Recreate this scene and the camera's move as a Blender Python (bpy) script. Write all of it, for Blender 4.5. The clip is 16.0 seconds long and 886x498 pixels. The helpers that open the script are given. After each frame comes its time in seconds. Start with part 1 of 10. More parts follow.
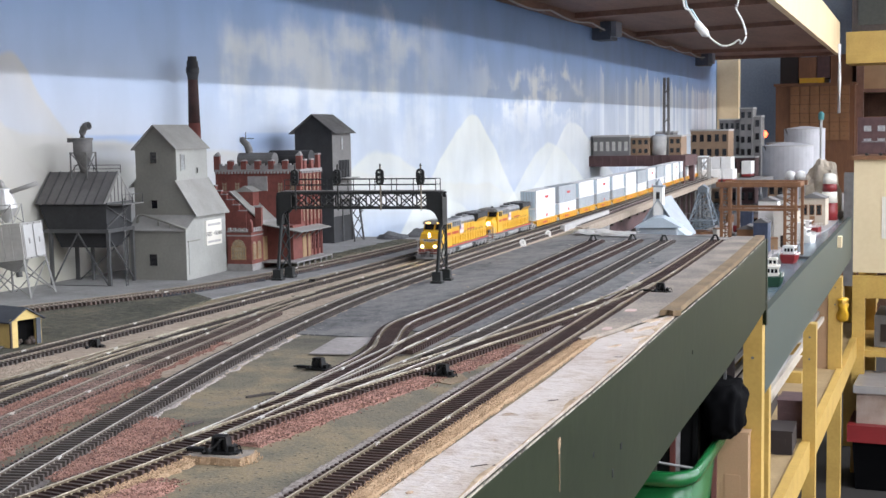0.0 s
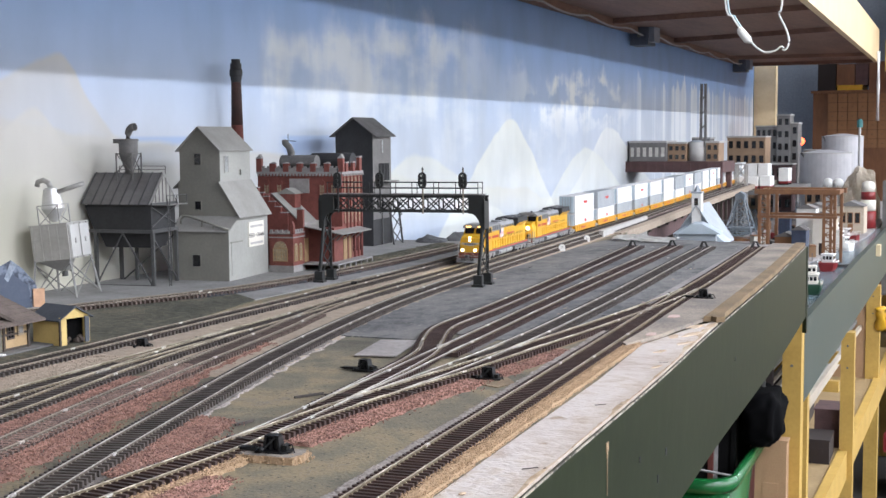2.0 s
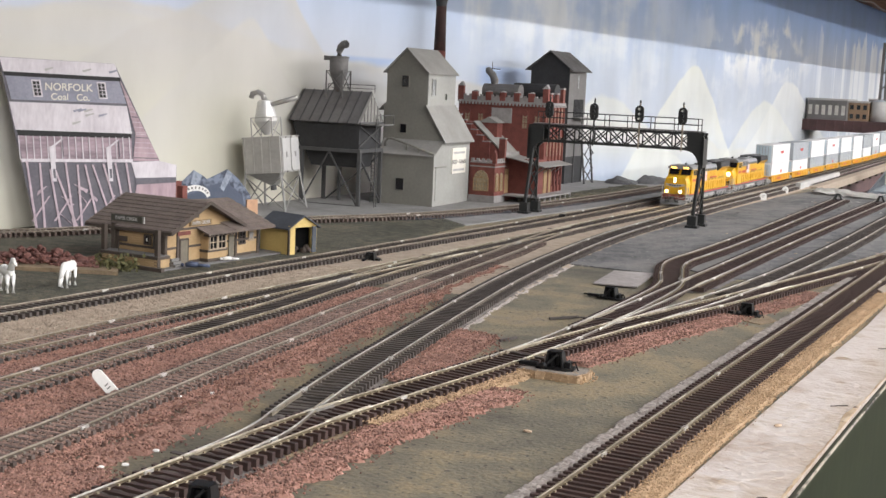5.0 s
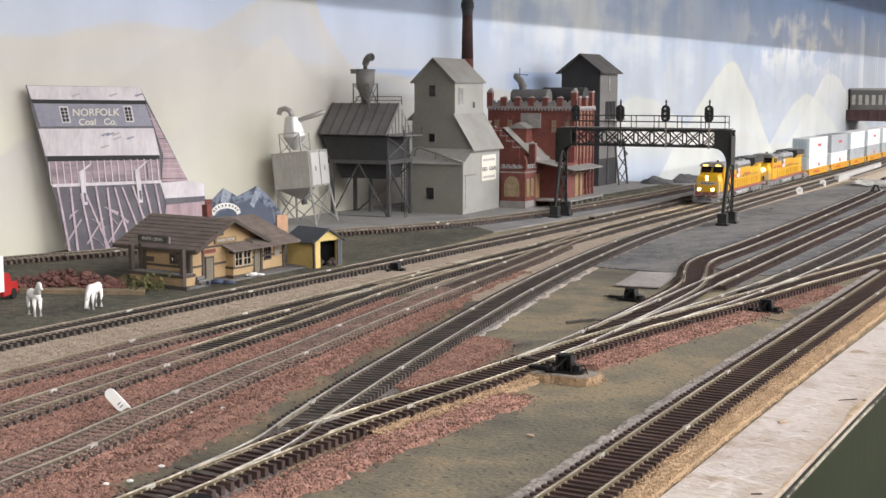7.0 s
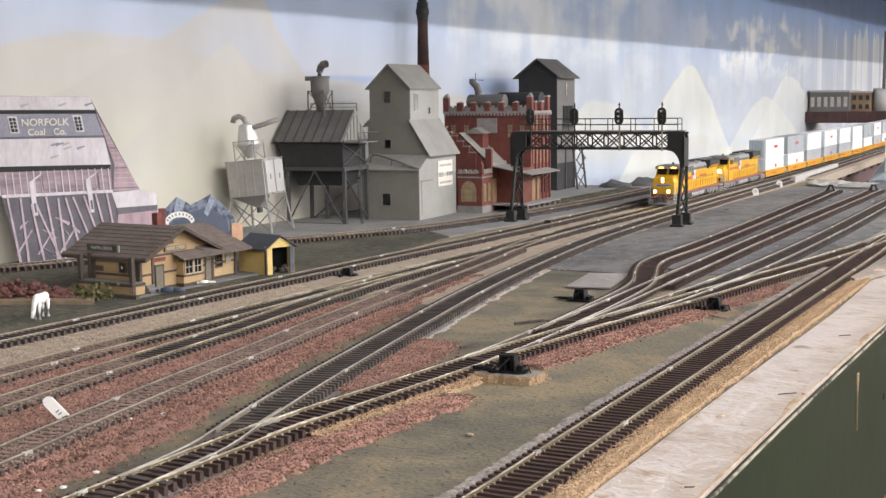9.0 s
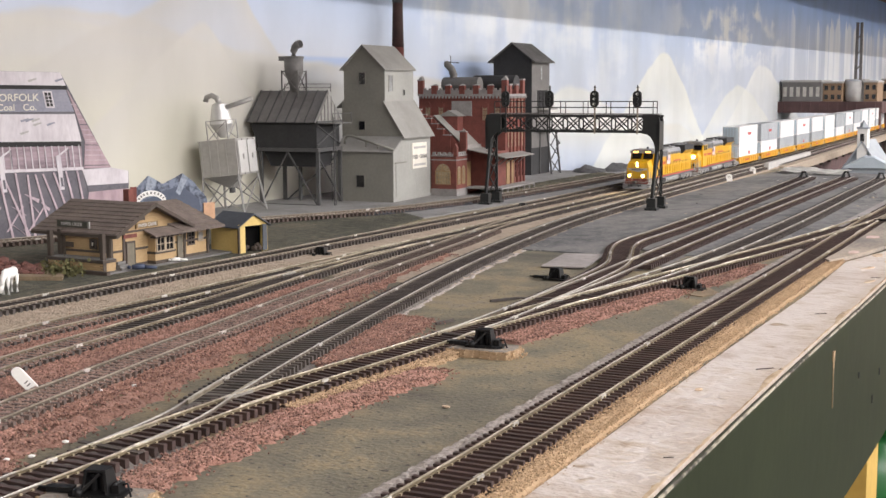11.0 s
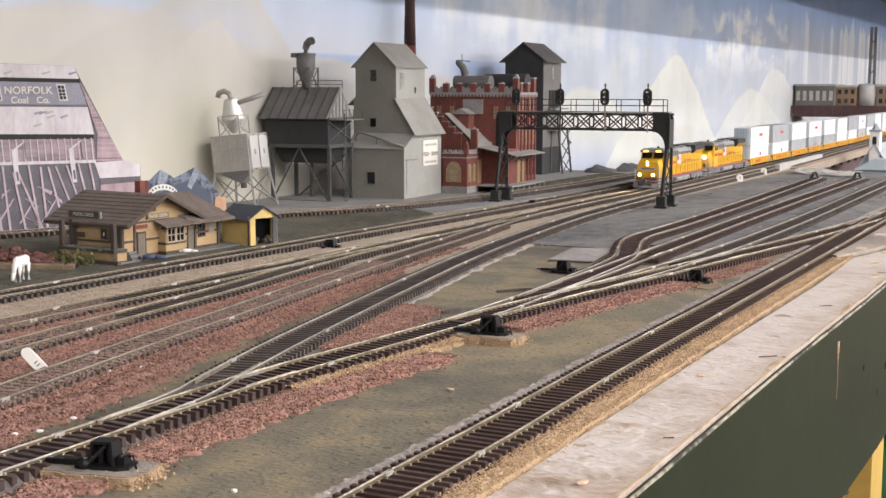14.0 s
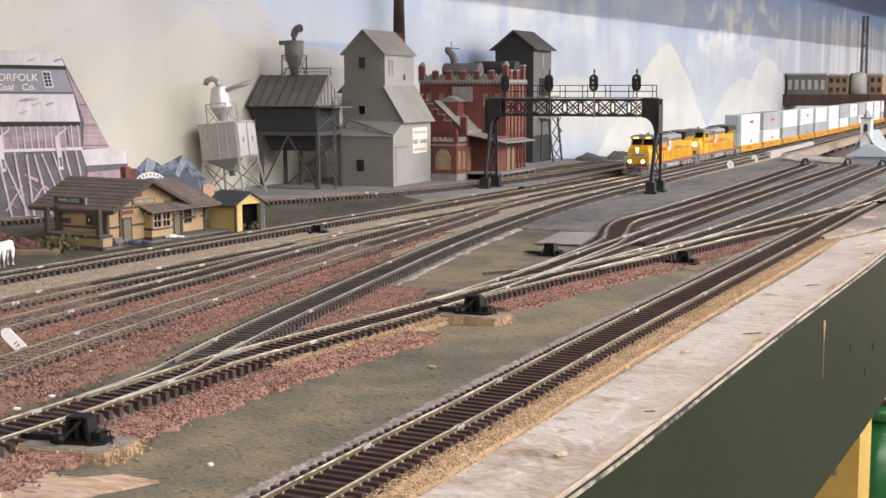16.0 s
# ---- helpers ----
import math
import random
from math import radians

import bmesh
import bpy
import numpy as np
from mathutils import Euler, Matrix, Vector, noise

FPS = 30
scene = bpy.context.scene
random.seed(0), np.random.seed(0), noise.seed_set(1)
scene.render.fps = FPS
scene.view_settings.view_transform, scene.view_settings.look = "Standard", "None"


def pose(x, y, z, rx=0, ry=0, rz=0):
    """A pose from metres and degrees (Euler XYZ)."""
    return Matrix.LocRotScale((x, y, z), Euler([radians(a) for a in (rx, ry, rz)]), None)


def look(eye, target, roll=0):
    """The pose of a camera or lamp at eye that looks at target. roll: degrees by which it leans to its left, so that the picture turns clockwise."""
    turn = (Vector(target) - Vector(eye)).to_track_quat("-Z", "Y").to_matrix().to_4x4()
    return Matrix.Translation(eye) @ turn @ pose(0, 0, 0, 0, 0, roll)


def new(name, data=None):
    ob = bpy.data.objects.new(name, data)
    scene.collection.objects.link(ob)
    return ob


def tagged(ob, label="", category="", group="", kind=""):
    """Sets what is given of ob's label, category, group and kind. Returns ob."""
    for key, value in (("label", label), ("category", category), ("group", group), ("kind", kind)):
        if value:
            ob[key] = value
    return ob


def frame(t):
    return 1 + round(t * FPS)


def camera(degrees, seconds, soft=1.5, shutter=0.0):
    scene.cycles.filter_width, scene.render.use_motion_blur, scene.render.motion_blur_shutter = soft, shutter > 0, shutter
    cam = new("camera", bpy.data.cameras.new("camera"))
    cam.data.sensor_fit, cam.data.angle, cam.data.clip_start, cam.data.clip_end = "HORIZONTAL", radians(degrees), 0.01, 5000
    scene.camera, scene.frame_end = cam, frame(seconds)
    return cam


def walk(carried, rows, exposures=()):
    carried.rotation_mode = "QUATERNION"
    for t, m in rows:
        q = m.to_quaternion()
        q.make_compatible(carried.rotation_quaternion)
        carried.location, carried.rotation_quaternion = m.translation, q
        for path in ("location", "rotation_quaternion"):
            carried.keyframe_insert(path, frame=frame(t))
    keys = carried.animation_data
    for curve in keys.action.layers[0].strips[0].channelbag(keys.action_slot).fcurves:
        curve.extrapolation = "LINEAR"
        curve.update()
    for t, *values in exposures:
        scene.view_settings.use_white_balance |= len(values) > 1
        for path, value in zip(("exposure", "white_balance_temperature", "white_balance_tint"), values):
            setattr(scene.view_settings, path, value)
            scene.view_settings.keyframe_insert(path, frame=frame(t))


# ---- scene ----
cam = camera(38.5, 16.0)
PATH = [
    (0, (0.091, 0.178, 0.182), (-0.698, 2.006, -0.003), -1.0),
    (0.5, (0.091, 0.175, 0.183), (-0.704, 2.001, 0.005), -0.9),
    (1, (0.087, 0.175, 0.183), (-0.718, 1.998, 0.009), -0.8),
    (1.5, (0.085, 0.174, 0.183), (-0.732, 1.991, 0.009), -0.6),
    (2, (0.082, 0.169, 0.182), (-0.753, 1.978, 0.004), -0.5),
    (2.5, (0.077, 0.166, 0.18), (-0.781, 1.963, -0.005), -0.3),
    (3, (0.069, 0.16, 0.177), (-0.821, 1.942, -0.015), 0.0),
    (3.5, (0.06, 0.163, 0.173), (-0.861, 1.926, -0.03), 0.5),
    (4, (0.036, 0.157, 0.161), (-0.922, 1.899, -0.055), 1.3),
    (4.5, (0.016, 0.147, 0.164), (-0.967, 1.873, -0.07), 2.1),
    (5, (-0.014, 0.162, 0.154), (-1.028, 1.866, -0.105), 2.5),
    (7.5, (0.018, 0.169, 0.157), (-1.072, 1.828, -0.09), -0.3),
    (8, (0.021, 0.167, 0.153), (-1.053, 1.838, -0.085), -0.7),
    (8.5, (0.023, 0.17, 0.152), (-1.037, 1.849, -0.083), -0.8),
    (9, (0.025, 0.176, 0.153), (-1.021, 1.864, -0.084), -0.8),
    (11.5, (0.019, 0.18, 0.14), (-0.986, 1.89, -0.115), -0.2),
    (12, (0.02, 0.179, 0.138), (-0.991, 1.885, -0.117), -0.1),
    (12.5, (0.024, 0.176, 0.138), (-0.994, 1.88, -0.116), 0.0),
    (13, (0.025, 0.177, 0.136), (-0.996, 1.878, -0.116), 0.1),
    (13.5, (0.025, 0.176, 0.134), (-0.999, 1.876, -0.115), 0.1),
    (14, (0.026, 0.176, 0.135), (-0.999, 1.876, -0.112), 0.1),
    (14.5, (0.026, 0.175, 0.132), (-0.998, 1.876, -0.114), 0.1),
    (15, (0.028, 0.175, 0.131), (-0.995, 1.876, -0.117), 0.0),
    (15.5, (0.031, 0.179, 0.132), (-0.989, 1.88, -0.12), -0.1),
    (16, (0.03, 0.181, 0.127), (-0.987, 1.884, -0.13), -0.2),
]
walk(cam, [(t, look(eye, target, roll)) for t, eye, target, roll in PATH], [(0, 0.0, 6000, 12), (3, 0.0, 6050, 12), (5, -0.07, 6600, 12), (9, -0.08, 6700, 13), (12, -0.08, 6850, 15), (16, -0.08, 6850, 15)])


# ---------------------------------------------------------------- light
def area_lamp(name, m, power, sx, sy, colour=(1, 1, 1)):
    lamp = bpy.data.lights.new(name, "AREA")
    lamp.shape, lamp.size, lamp.size_y, lamp.energy, lamp.color = "RECTANGLE", sx, sy, power, colour
    ob = new(name, lamp)
    ob.matrix_world = m
    return ob


world = bpy.data.worlds.new("room_air")
scene.world = world
world.use_nodes = True
world.node_tree.nodes["Background"].inputs[0].default_value = (0.8, 0.87, 1.0, 1)
world.node_tree.nodes["Background"].inputs[1].default_value = 0.25
for lx, power, wide in ((0.9, 23, 0.3), (1.9, 48, 0.04), (4.9, 98, 0.3)):
    for ly in (-0.6, 1.5, 3.6, 5.7, 7.8):
        area_lamp("ceiling_tube_light", pose(lx - 0.0462 * (ly - 1.7), ly, 1.42, 0, 12, 2.65), power, wide, 1.3, (0.97, 0.98, 1.0))


# ---------------------------------------------------------------- materials
def material(name, colour, rough=0.7, metal=0.0, other=None, scale=40.0, bump=0.0, fine=400.0, per_piece=0.0, stretch=(1, 1, 1), spec=0.5, contrast=(0.35, 0.65), emit=0.0, grains=0.0):
    """Two noises mix two colours; the finer one also gives relief. per_piece: brightness change from piece to piece."""
    m = bpy.data.materials.new(name)
    m.use_nodes = True
    nt = m.node_tree
    n, l = nt.nodes, nt.links
    b = n["Principled BSDF"]
    b.inputs["Roughness"].default_value, b.inputs["Metallic"].default_value = rough, metal
    b.inputs["Specular IOR Level"].default_value = spec
    co = n.new("ShaderNodeTexCoord")
    mp = n.new("ShaderNodeMapping")
    mp.inputs["Scale"].default_value = stretch
    l.new(co.outputs["Object"], mp.inputs[0])
    big, small = n.new("ShaderNodeTexNoise"), n.new("ShaderNodeTexNoise")
    big.inputs["Scale"].default_value, big.inputs["Detail"].default_value = scale, 6
    small.inputs["Scale"].default_value, small.inputs["Detail"].default_value = fine, 3
    l.new(mp.outputs[0], big.inputs["Vector"])
    l.new(mp.outputs[0], small.inputs["Vector"])
    add = n.new("ShaderNodeMath")
    add.operation = "MULTIPLY_ADD"
    l.new(small.outputs["Fac"], add.inputs[0])
    add.inputs[1].default_value = 0.4
    sub = n.new("ShaderNodeMath")
    sub.operation = "MULTIPLY"
    l.new(big.outputs["Fac"], sub.inputs[0])
    sub.inputs[1].default_value = 0.6
    l.new(sub.outputs[0], add.inputs[2])
    ramp = n.new("ShaderNodeValToRGB")
    ramp.color_ramp.elements[0].position, ramp.color_ramp.elements[1].position = contrast
    other = other or tuple(c * 0.72 for c in colour)
    ramp.color_ramp.elements[0].color = (*other, 1)
    ramp.color_ramp.elements[1].color = (*colour, 1)
    l.new(add.outputs[0], ramp.inputs[0])
    out = ramp.outputs[0]
    if per_piece:
        info = n.new("ShaderNodeObjectInfo")
        hsv = n.new("ShaderNodeHueSaturation")
        mr = n.new("ShaderNodeMapRange")
        mr.inputs[3].default_value, mr.inputs[4].default_value = 1 - per_piece, 1 + per_piece
        l.new(info.outputs["Random"], mr.inputs[0])
        l.new(mr.outputs[0], hsv.inputs["Value"])
        l.new(out, hsv.inputs["Color"])
        out = hsv.outputs[0]
    if grains:
        geo = n.new("ShaderNodeNewGeometry")
        hsv = n.new("ShaderNodeHueSaturation")
        mr = n.new("ShaderNodeMapRange")
        mr.inputs[3].default_value, mr.inputs[4].default_value = 1 - grains, 1 + grains
        l.new(geo.outputs["Random Per Island"], mr.inputs[0])
        l.new(mr.outputs[0], hsv.inputs["Value"])
        l.new(out, hsv.inputs["Color"])
        out = hsv.outputs[0]
    l.new(out, b.inputs["Base Color"])
    if bump:
        bp = n.new("ShaderNodeBump")
        bp.inputs["Strength"].default_value, bp.inputs["Distance"].default_value = min(bump, 1.0), 0.0012
        l.new(small.outputs["Fac"], bp.inputs["Height"])
        l.new(bp.outputs[0], b.inputs["Normal"])
    if emit:
        b.inputs["Emission Color"].default_value = (*colour, 1)
        b.inputs["Emission Strength"].default_value = emit
    return m


M = {}


def mat(key, *a, **k):
    M[key] = material(key, *a, **k)
    return M[key]


mat("pale_slab", (0.36, 0.33, 0.32), 0.85, other=(0.22, 0.2, 0.19), scale=25, fine=200, bump=0.3)
mat("grey_plaster", (0.28, 0.275, 0.27), 0.85, other=(0.17, 0.165, 0.16), scale=24, fine=260, bump=0.5)
mat("cork", (0.46, 0.32, 0.195), 0.95, other=(0.36, 0.245, 0.145), scale=60, fine=700, bump=1.0, grains=0.35)
mat("cork_brown", (0.27, 0.20, 0.125), 0.95, other=(0.15, 0.11, 0.07), scale=60, fine=500, bump=0.9)
mat("red_ballast", (0.315, 0.172, 0.132), 0.95, other=(0.20, 0.11, 0.086), scale=60, fine=900, bump=1.0, grains=0.5)
mat("rubble_red", (0.20, 0.085, 0.068), 0.95, other=(0.085, 0.04, 0.035), scale=160, fine=600, bump=1.0)
mat("dusty_ballast", (0.29, 0.19, 0.155), 0.95, other=(0.18, 0.12, 0.10), scale=60, fine=700, bump=1.0, grains=0.35)
mat("tan_ballast", (0.40, 0.325, 0.25), 0.95, other=(0.28, 0.225, 0.175), scale=110, fine=620, bump=1.0)
mat("grey_ballast", (0.42, 0.37, 0.34), 0.95, other=(0.30, 0.265, 0.24), scale=60, fine=620, bump=1.0, grains=0.4)
mat("pale_mortar", (0.35, 0.31, 0.285), 0.9, other=(0.18, 0.158, 0.14), scale=90, fine=420, bump=0.8)
mat("tie_fill_grey", (0.155, 0.142, 0.136), 0.85, other=(0.085, 0.077, 0.075), scale=70, fine=500, bump=0.5)
mat("tie_fill", (0.060, 0.049, 0.050), 0.75, other=(0.036, 0.030, 0.032), scale=90, fine=600, bump=0.4)
mat("tie_fill_brown", (0.070, 0.054, 0.046), 0.85, other=(0.045, 0.035, 0.031), scale=90, fine=600, bump=0.5)
mat("black_cinder", (0.040, 0.042, 0.050), 0.9, other=(0.024, 0.025, 0.030), scale=90, fine=600, bump=0.8)
mat("tie_brown", (0.074, 0.043, 0.036), 0.55, other=(0.040, 0.026, 0.024), scale=300, fine=900, per_piece=0.3)
mat("tie_black", (0.084, 0.068, 0.059), 0.7, other=(0.044, 0.036, 0.032), scale=300, fine=900, per_piece=0.3)
mat("tie_dusty", (0.14, 0.10, 0.082), 0.9, other=(0.075, 0.055, 0.048), scale=300, fine=900, per_piece=0.3)
mat("cork_edge", (0.25, 0.172, 0.095), 0.95, other=(0.13, 0.092, 0.052), scale=30, fine=400, bump=0.9)
mat("board_tan", (0.34, 0.285, 0.23), 0.9, other=(0.16, 0.14, 0.125), scale=16, fine=350, bump=0.7, contrast=(0.4, 0.62))
mat("rail_brass", (0.42, 0.375, 0.29), 0.40, 0.65, other=(0.18, 0.153, 0.112), scale=70, fine=300, contrast=(0.4, 0.6))
mat("rail_dull", (0.35, 0.31, 0.245), 0.38, 0.65, other=(0.17, 0.145, 0.10), scale=70, fine=300)
mat("rail_nickel", (0.42, 0.40, 0.36), 0.40, 0.65, other=(0.25, 0.235, 0.21), scale=60, fine=300, contrast=(0.4, 0.6))
# brown rail sides, darkened for the shade under the rail head
mat("rail_web_shaded", (0.13, 0.10, 0.078), 0.65, 0.2, other=(0.08, 0.06, 0.045), scale=60, fine=500)
mat("spike_worn", (0.42, 0.36, 0.25), 0.45, 0.4, other=(0.20, 0.16, 0.11), scale=200)
mat("spike_dull", (0.32, 0.29, 0.24), 0.5, 0.4, other=(0.10, 0.085, 0.07), scale=200)
mat("machine_black", (0.0065, 0.0068, 0.0075), 0.5, other=(0.004, 0.004, 0.0045), scale=90, fine=300, spec=0.3)
mat("rail_web_brass_shaded", (0.19, 0.15, 0.095), 0.55, 0.4, other=(0.11, 0.085, 0.055), scale=60, fine=500)
mat("rail_rusty", (0.32, 0.275, 0.22), 0.5, 0.5, other=(0.16, 0.132, 0.10), scale=60, fine=300)
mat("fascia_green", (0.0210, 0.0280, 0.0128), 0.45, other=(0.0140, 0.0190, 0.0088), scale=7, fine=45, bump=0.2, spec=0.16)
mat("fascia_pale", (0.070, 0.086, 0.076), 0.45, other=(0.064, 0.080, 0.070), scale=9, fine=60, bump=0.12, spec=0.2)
mat("edge_line", (0.36, 0.33, 0.26), 0.8, other=(0.05, 0.047, 0.035), scale=26, fine=200, contrast=(0.42, 0.54))
mat("yellow_paint", (0.54, 0.355, 0.09), 0.5, other=(0.43, 0.275, 0.065), scale=14, fine=120, bump=0.15)
mat("brown_ply", (0.24, 0.13, 0.092), 0.7, other=(0.15, 0.08, 0.056), scale=12, fine=120, bump=0.2, stretch=(1, 0.2, 1))
mat("concrete_floor", (0.040, 0.035, 0.031), 0.8, scale=6, fine=90)
mat("room_wall", (0.62, 0.59, 0.54), 0.85, scale=3, fine=80)
mat("blue_wall", (0.36, 0.41, 0.48), 0.85, scale=3, fine=80)
mat("room_ceiling", (0.75, 0.74, 0.72), 0.9, scale=3, fine=80)
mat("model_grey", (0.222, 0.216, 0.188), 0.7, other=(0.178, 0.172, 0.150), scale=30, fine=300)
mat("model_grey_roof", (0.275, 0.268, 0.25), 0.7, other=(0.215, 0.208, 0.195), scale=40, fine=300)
# model grey again, lightened for the side that catches the light
mat("model_grey_lit", (0.335, 0.335, 0.31), 0.7, other=(0.28, 0.28, 0.258), scale=30, fine=300)
mat("steel_dark", (0.085, 0.085, 0.085), 0.65, other=(0.055, 0.055, 0.055), scale=40, fine=300)
mat("steel_mid", (0.16, 0.155, 0.15), 0.6, other=(0.11, 0.105, 0.1), scale=40, fine=300)
mat("black_paint", (0.018, 0.02, 0.02), 0.45, other=(0.012, 0.013, 0.013), scale=60, fine=300)
mat("silver_paint", (0.46, 0.45, 0.43), 0.38, 0.35, other=(0.36, 0.35, 0.33), scale=40, fine=200)
mat("brick_red", (0.195, 0.058, 0.045), 0.8, other=(0.125, 0.038, 0.030), scale=120, fine=500, bump=0.3)
mat("black_wood", (0.034, 0.034, 0.036), 0.8, other=(0.022, 0.022, 0.023), scale=60, fine=300)
mat("dark_glass", (0.015, 0.015, 0.018), 0.15, scale=10)
mat("window_pane", (0.45, 0.47, 0.47), 0.15, other=(0.2, 0.2, 0.2), scale=60)
mat("pale_trim", (0.45, 0.44, 0.42), 0.75, other=(0.36, 0.35, 0.34), scale=60)
mat("sign_white", (0.74, 0.71, 0.64), 0.7, other=(0.68, 0.64, 0.56), scale=60)
mat("ink", (0.03, 0.03, 0.03), 0.8)
mat("ochre", (0.43, 0.30, 0.16), 0.75, other=(0.34, 0.23, 0.115), scale=60, fine=400)
mat("depot_trim", (0.075, 0.055, 0.045), 0.8, other=(0.05, 0.04, 0.03), scale=60)
mat("shingle", (0.165, 0.13, 0.112), 0.9, other=(0.10, 0.078, 0.066), scale=90, fine=500, bump=0.8)
mat("slate_blue", (0.075, 0.085, 0.10), 0.8, other=(0.05, 0.055, 0.065), scale=60)
mat("pale_yellow", (0.62, 0.46, 0.17), 0.7, other=(0.52, 0.38, 0.13), scale=60)
mat("scar_wood", (0.62, 0.50, 0.38), 0.7, other=(0.42, 0.30, 0.2), scale=40, fine=200, bump=0.5)
mat("cream_panel", (0.72, 0.60, 0.38), 0.6, other=(0.66, 0.54, 0.33), scale=6, fine=60)
mat("silver_bright", (0.66, 0.66, 0.65), 0.42, 0.6, other=(0.6, 0.59, 0.57), scale=40)
mat("stone_trim", (0.30, 0.285, 0.275), 0.8, other=(0.2, 0.19, 0.185), scale=60, fine=300)
mat("dusty_earth", (0.17, 0.148, 0.135), 0.95, other=(0.085, 0.074, 0.068), scale=80, fine=500, bump=0.8)
mat("tan_frame", (0.33, 0.22, 0.11), 0.7, other=(0.25, 0.16, 0.08), scale=60)
mat("chalk_white", (0.8, 0.79, 0.76), 0.6, other=(0.7, 0.69, 0.66), scale=60)


def layered(name, rough, stops, specks, turn=0.0, stretch=(1, 1, 1), scales=(5, 28, 300), weights=(0.45, 0.35, 0.2), bump=0.6, depth=0.0012):
    """Paint of several colours: three noises from broad to fine choose among the stops; specks darken or lighten single points."""
    m = bpy.data.materials.new(name)
    m.use_nodes = True
    n, l = m.node_tree.nodes, m.node_tree.links
    b = n["Principled BSDF"]
    b.inputs["Roughness"].default_value = rough
    co, mp = n.new("ShaderNodeTexCoord"), n.new("ShaderNodeMapping")
    mp.inputs["Scale"].default_value = stretch
    mp.inputs["Rotation"].default_value = (0, 0, math.radians(turn))
    l.new(co.outputs["Object"], mp.inputs[0])
    total, fine = None, None
    for sc, w in zip(scales, weights):
        t = n.new("ShaderNodeTexNoise")
        t.inputs["Scale"].default_value, t.inputs["Detail"].default_value = sc, 5
        l.new(mp.outputs[0], t.inputs["Vector"])
        k = n.new("ShaderNodeMath")
        k.operation = "MULTIPLY_ADD"
        l.new(t.outputs["Fac"], k.inputs[0])
        k.inputs[1].default_value = w
        if total is not None:
            l.new(total, k.inputs[2])
        else:
            k.inputs[2].default_value = 0.0
        total, coarse, fine = k.outputs[0], fine, t.outputs["Fac"]
    r = n.new("ShaderNodeValToRGB")
    e = r.color_ramp.elements
    while len(e) < len(stops):
        e.new(0.5)
    for q, (p, c) in enumerate(stops):
        e[q].position, e[q].color = p, (*c, 1)
    l.new(total, r.inputs[0])
    v = n.new("ShaderNodeTexNoise")
    v.inputs["Scale"].default_value, v.inputs["Detail"].default_value = specks[0], 2
    l.new(co.outputs["Object"], v.inputs["Vector"])
    r2 = n.new("ShaderNodeMapRange")
    r2.inputs[1].default_value, r2.inputs[2].default_value = specks[1], specks[1] + 0.05
    l.new(v.outputs["Fac"], r2.inputs[0])
    mx = n.new("ShaderNodeMix")
    mx.data_type = "RGBA"
    l.new(r2.outputs[0], mx.inputs[0])
    l.new(r.outputs[0], mx.inputs[6])
    mx.inputs[7].default_value = (*specks[2], 1)
    l.new(mx.outputs[2], b.inputs["Base Color"])
    bp = n.new("ShaderNodeBump")
    bp.inputs["Strength"].default_value, bp.inputs["Distance"].default_value = bump, depth
    both = n.new("ShaderNodeMath")
    l.new(fine, both.inputs[0])
    l.new(coarse, both.inputs[1])
    l.new(both.outputs[0], bp.inputs["Height"])
    l.new(bp.outputs[0], b.inputs["Normal"])
    M[name] = m
    return m


layered("olive_paint", 0.9, [(0.37, (0.082, 0.075, 0.057)), (0.44, (0.120, 0.108, 0.079)), (0.50, (0.158, 0.138, 0.098)), (0.56, (0.242, 0.194, 0.116)), (0.63, (0.172, 0.150, 0.120))], (300, 0.63, (0.065, 0.056, 0.042)), scales=(8, 45, 420), weights=(0.58, 0.25, 0.17), bump=0.7)
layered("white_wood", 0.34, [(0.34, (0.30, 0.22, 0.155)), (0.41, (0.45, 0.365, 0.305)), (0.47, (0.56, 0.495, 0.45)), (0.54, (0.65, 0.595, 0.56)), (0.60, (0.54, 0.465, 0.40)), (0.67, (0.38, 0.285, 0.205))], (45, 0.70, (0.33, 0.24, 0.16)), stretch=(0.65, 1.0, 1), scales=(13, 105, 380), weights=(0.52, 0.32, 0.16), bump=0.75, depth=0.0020)


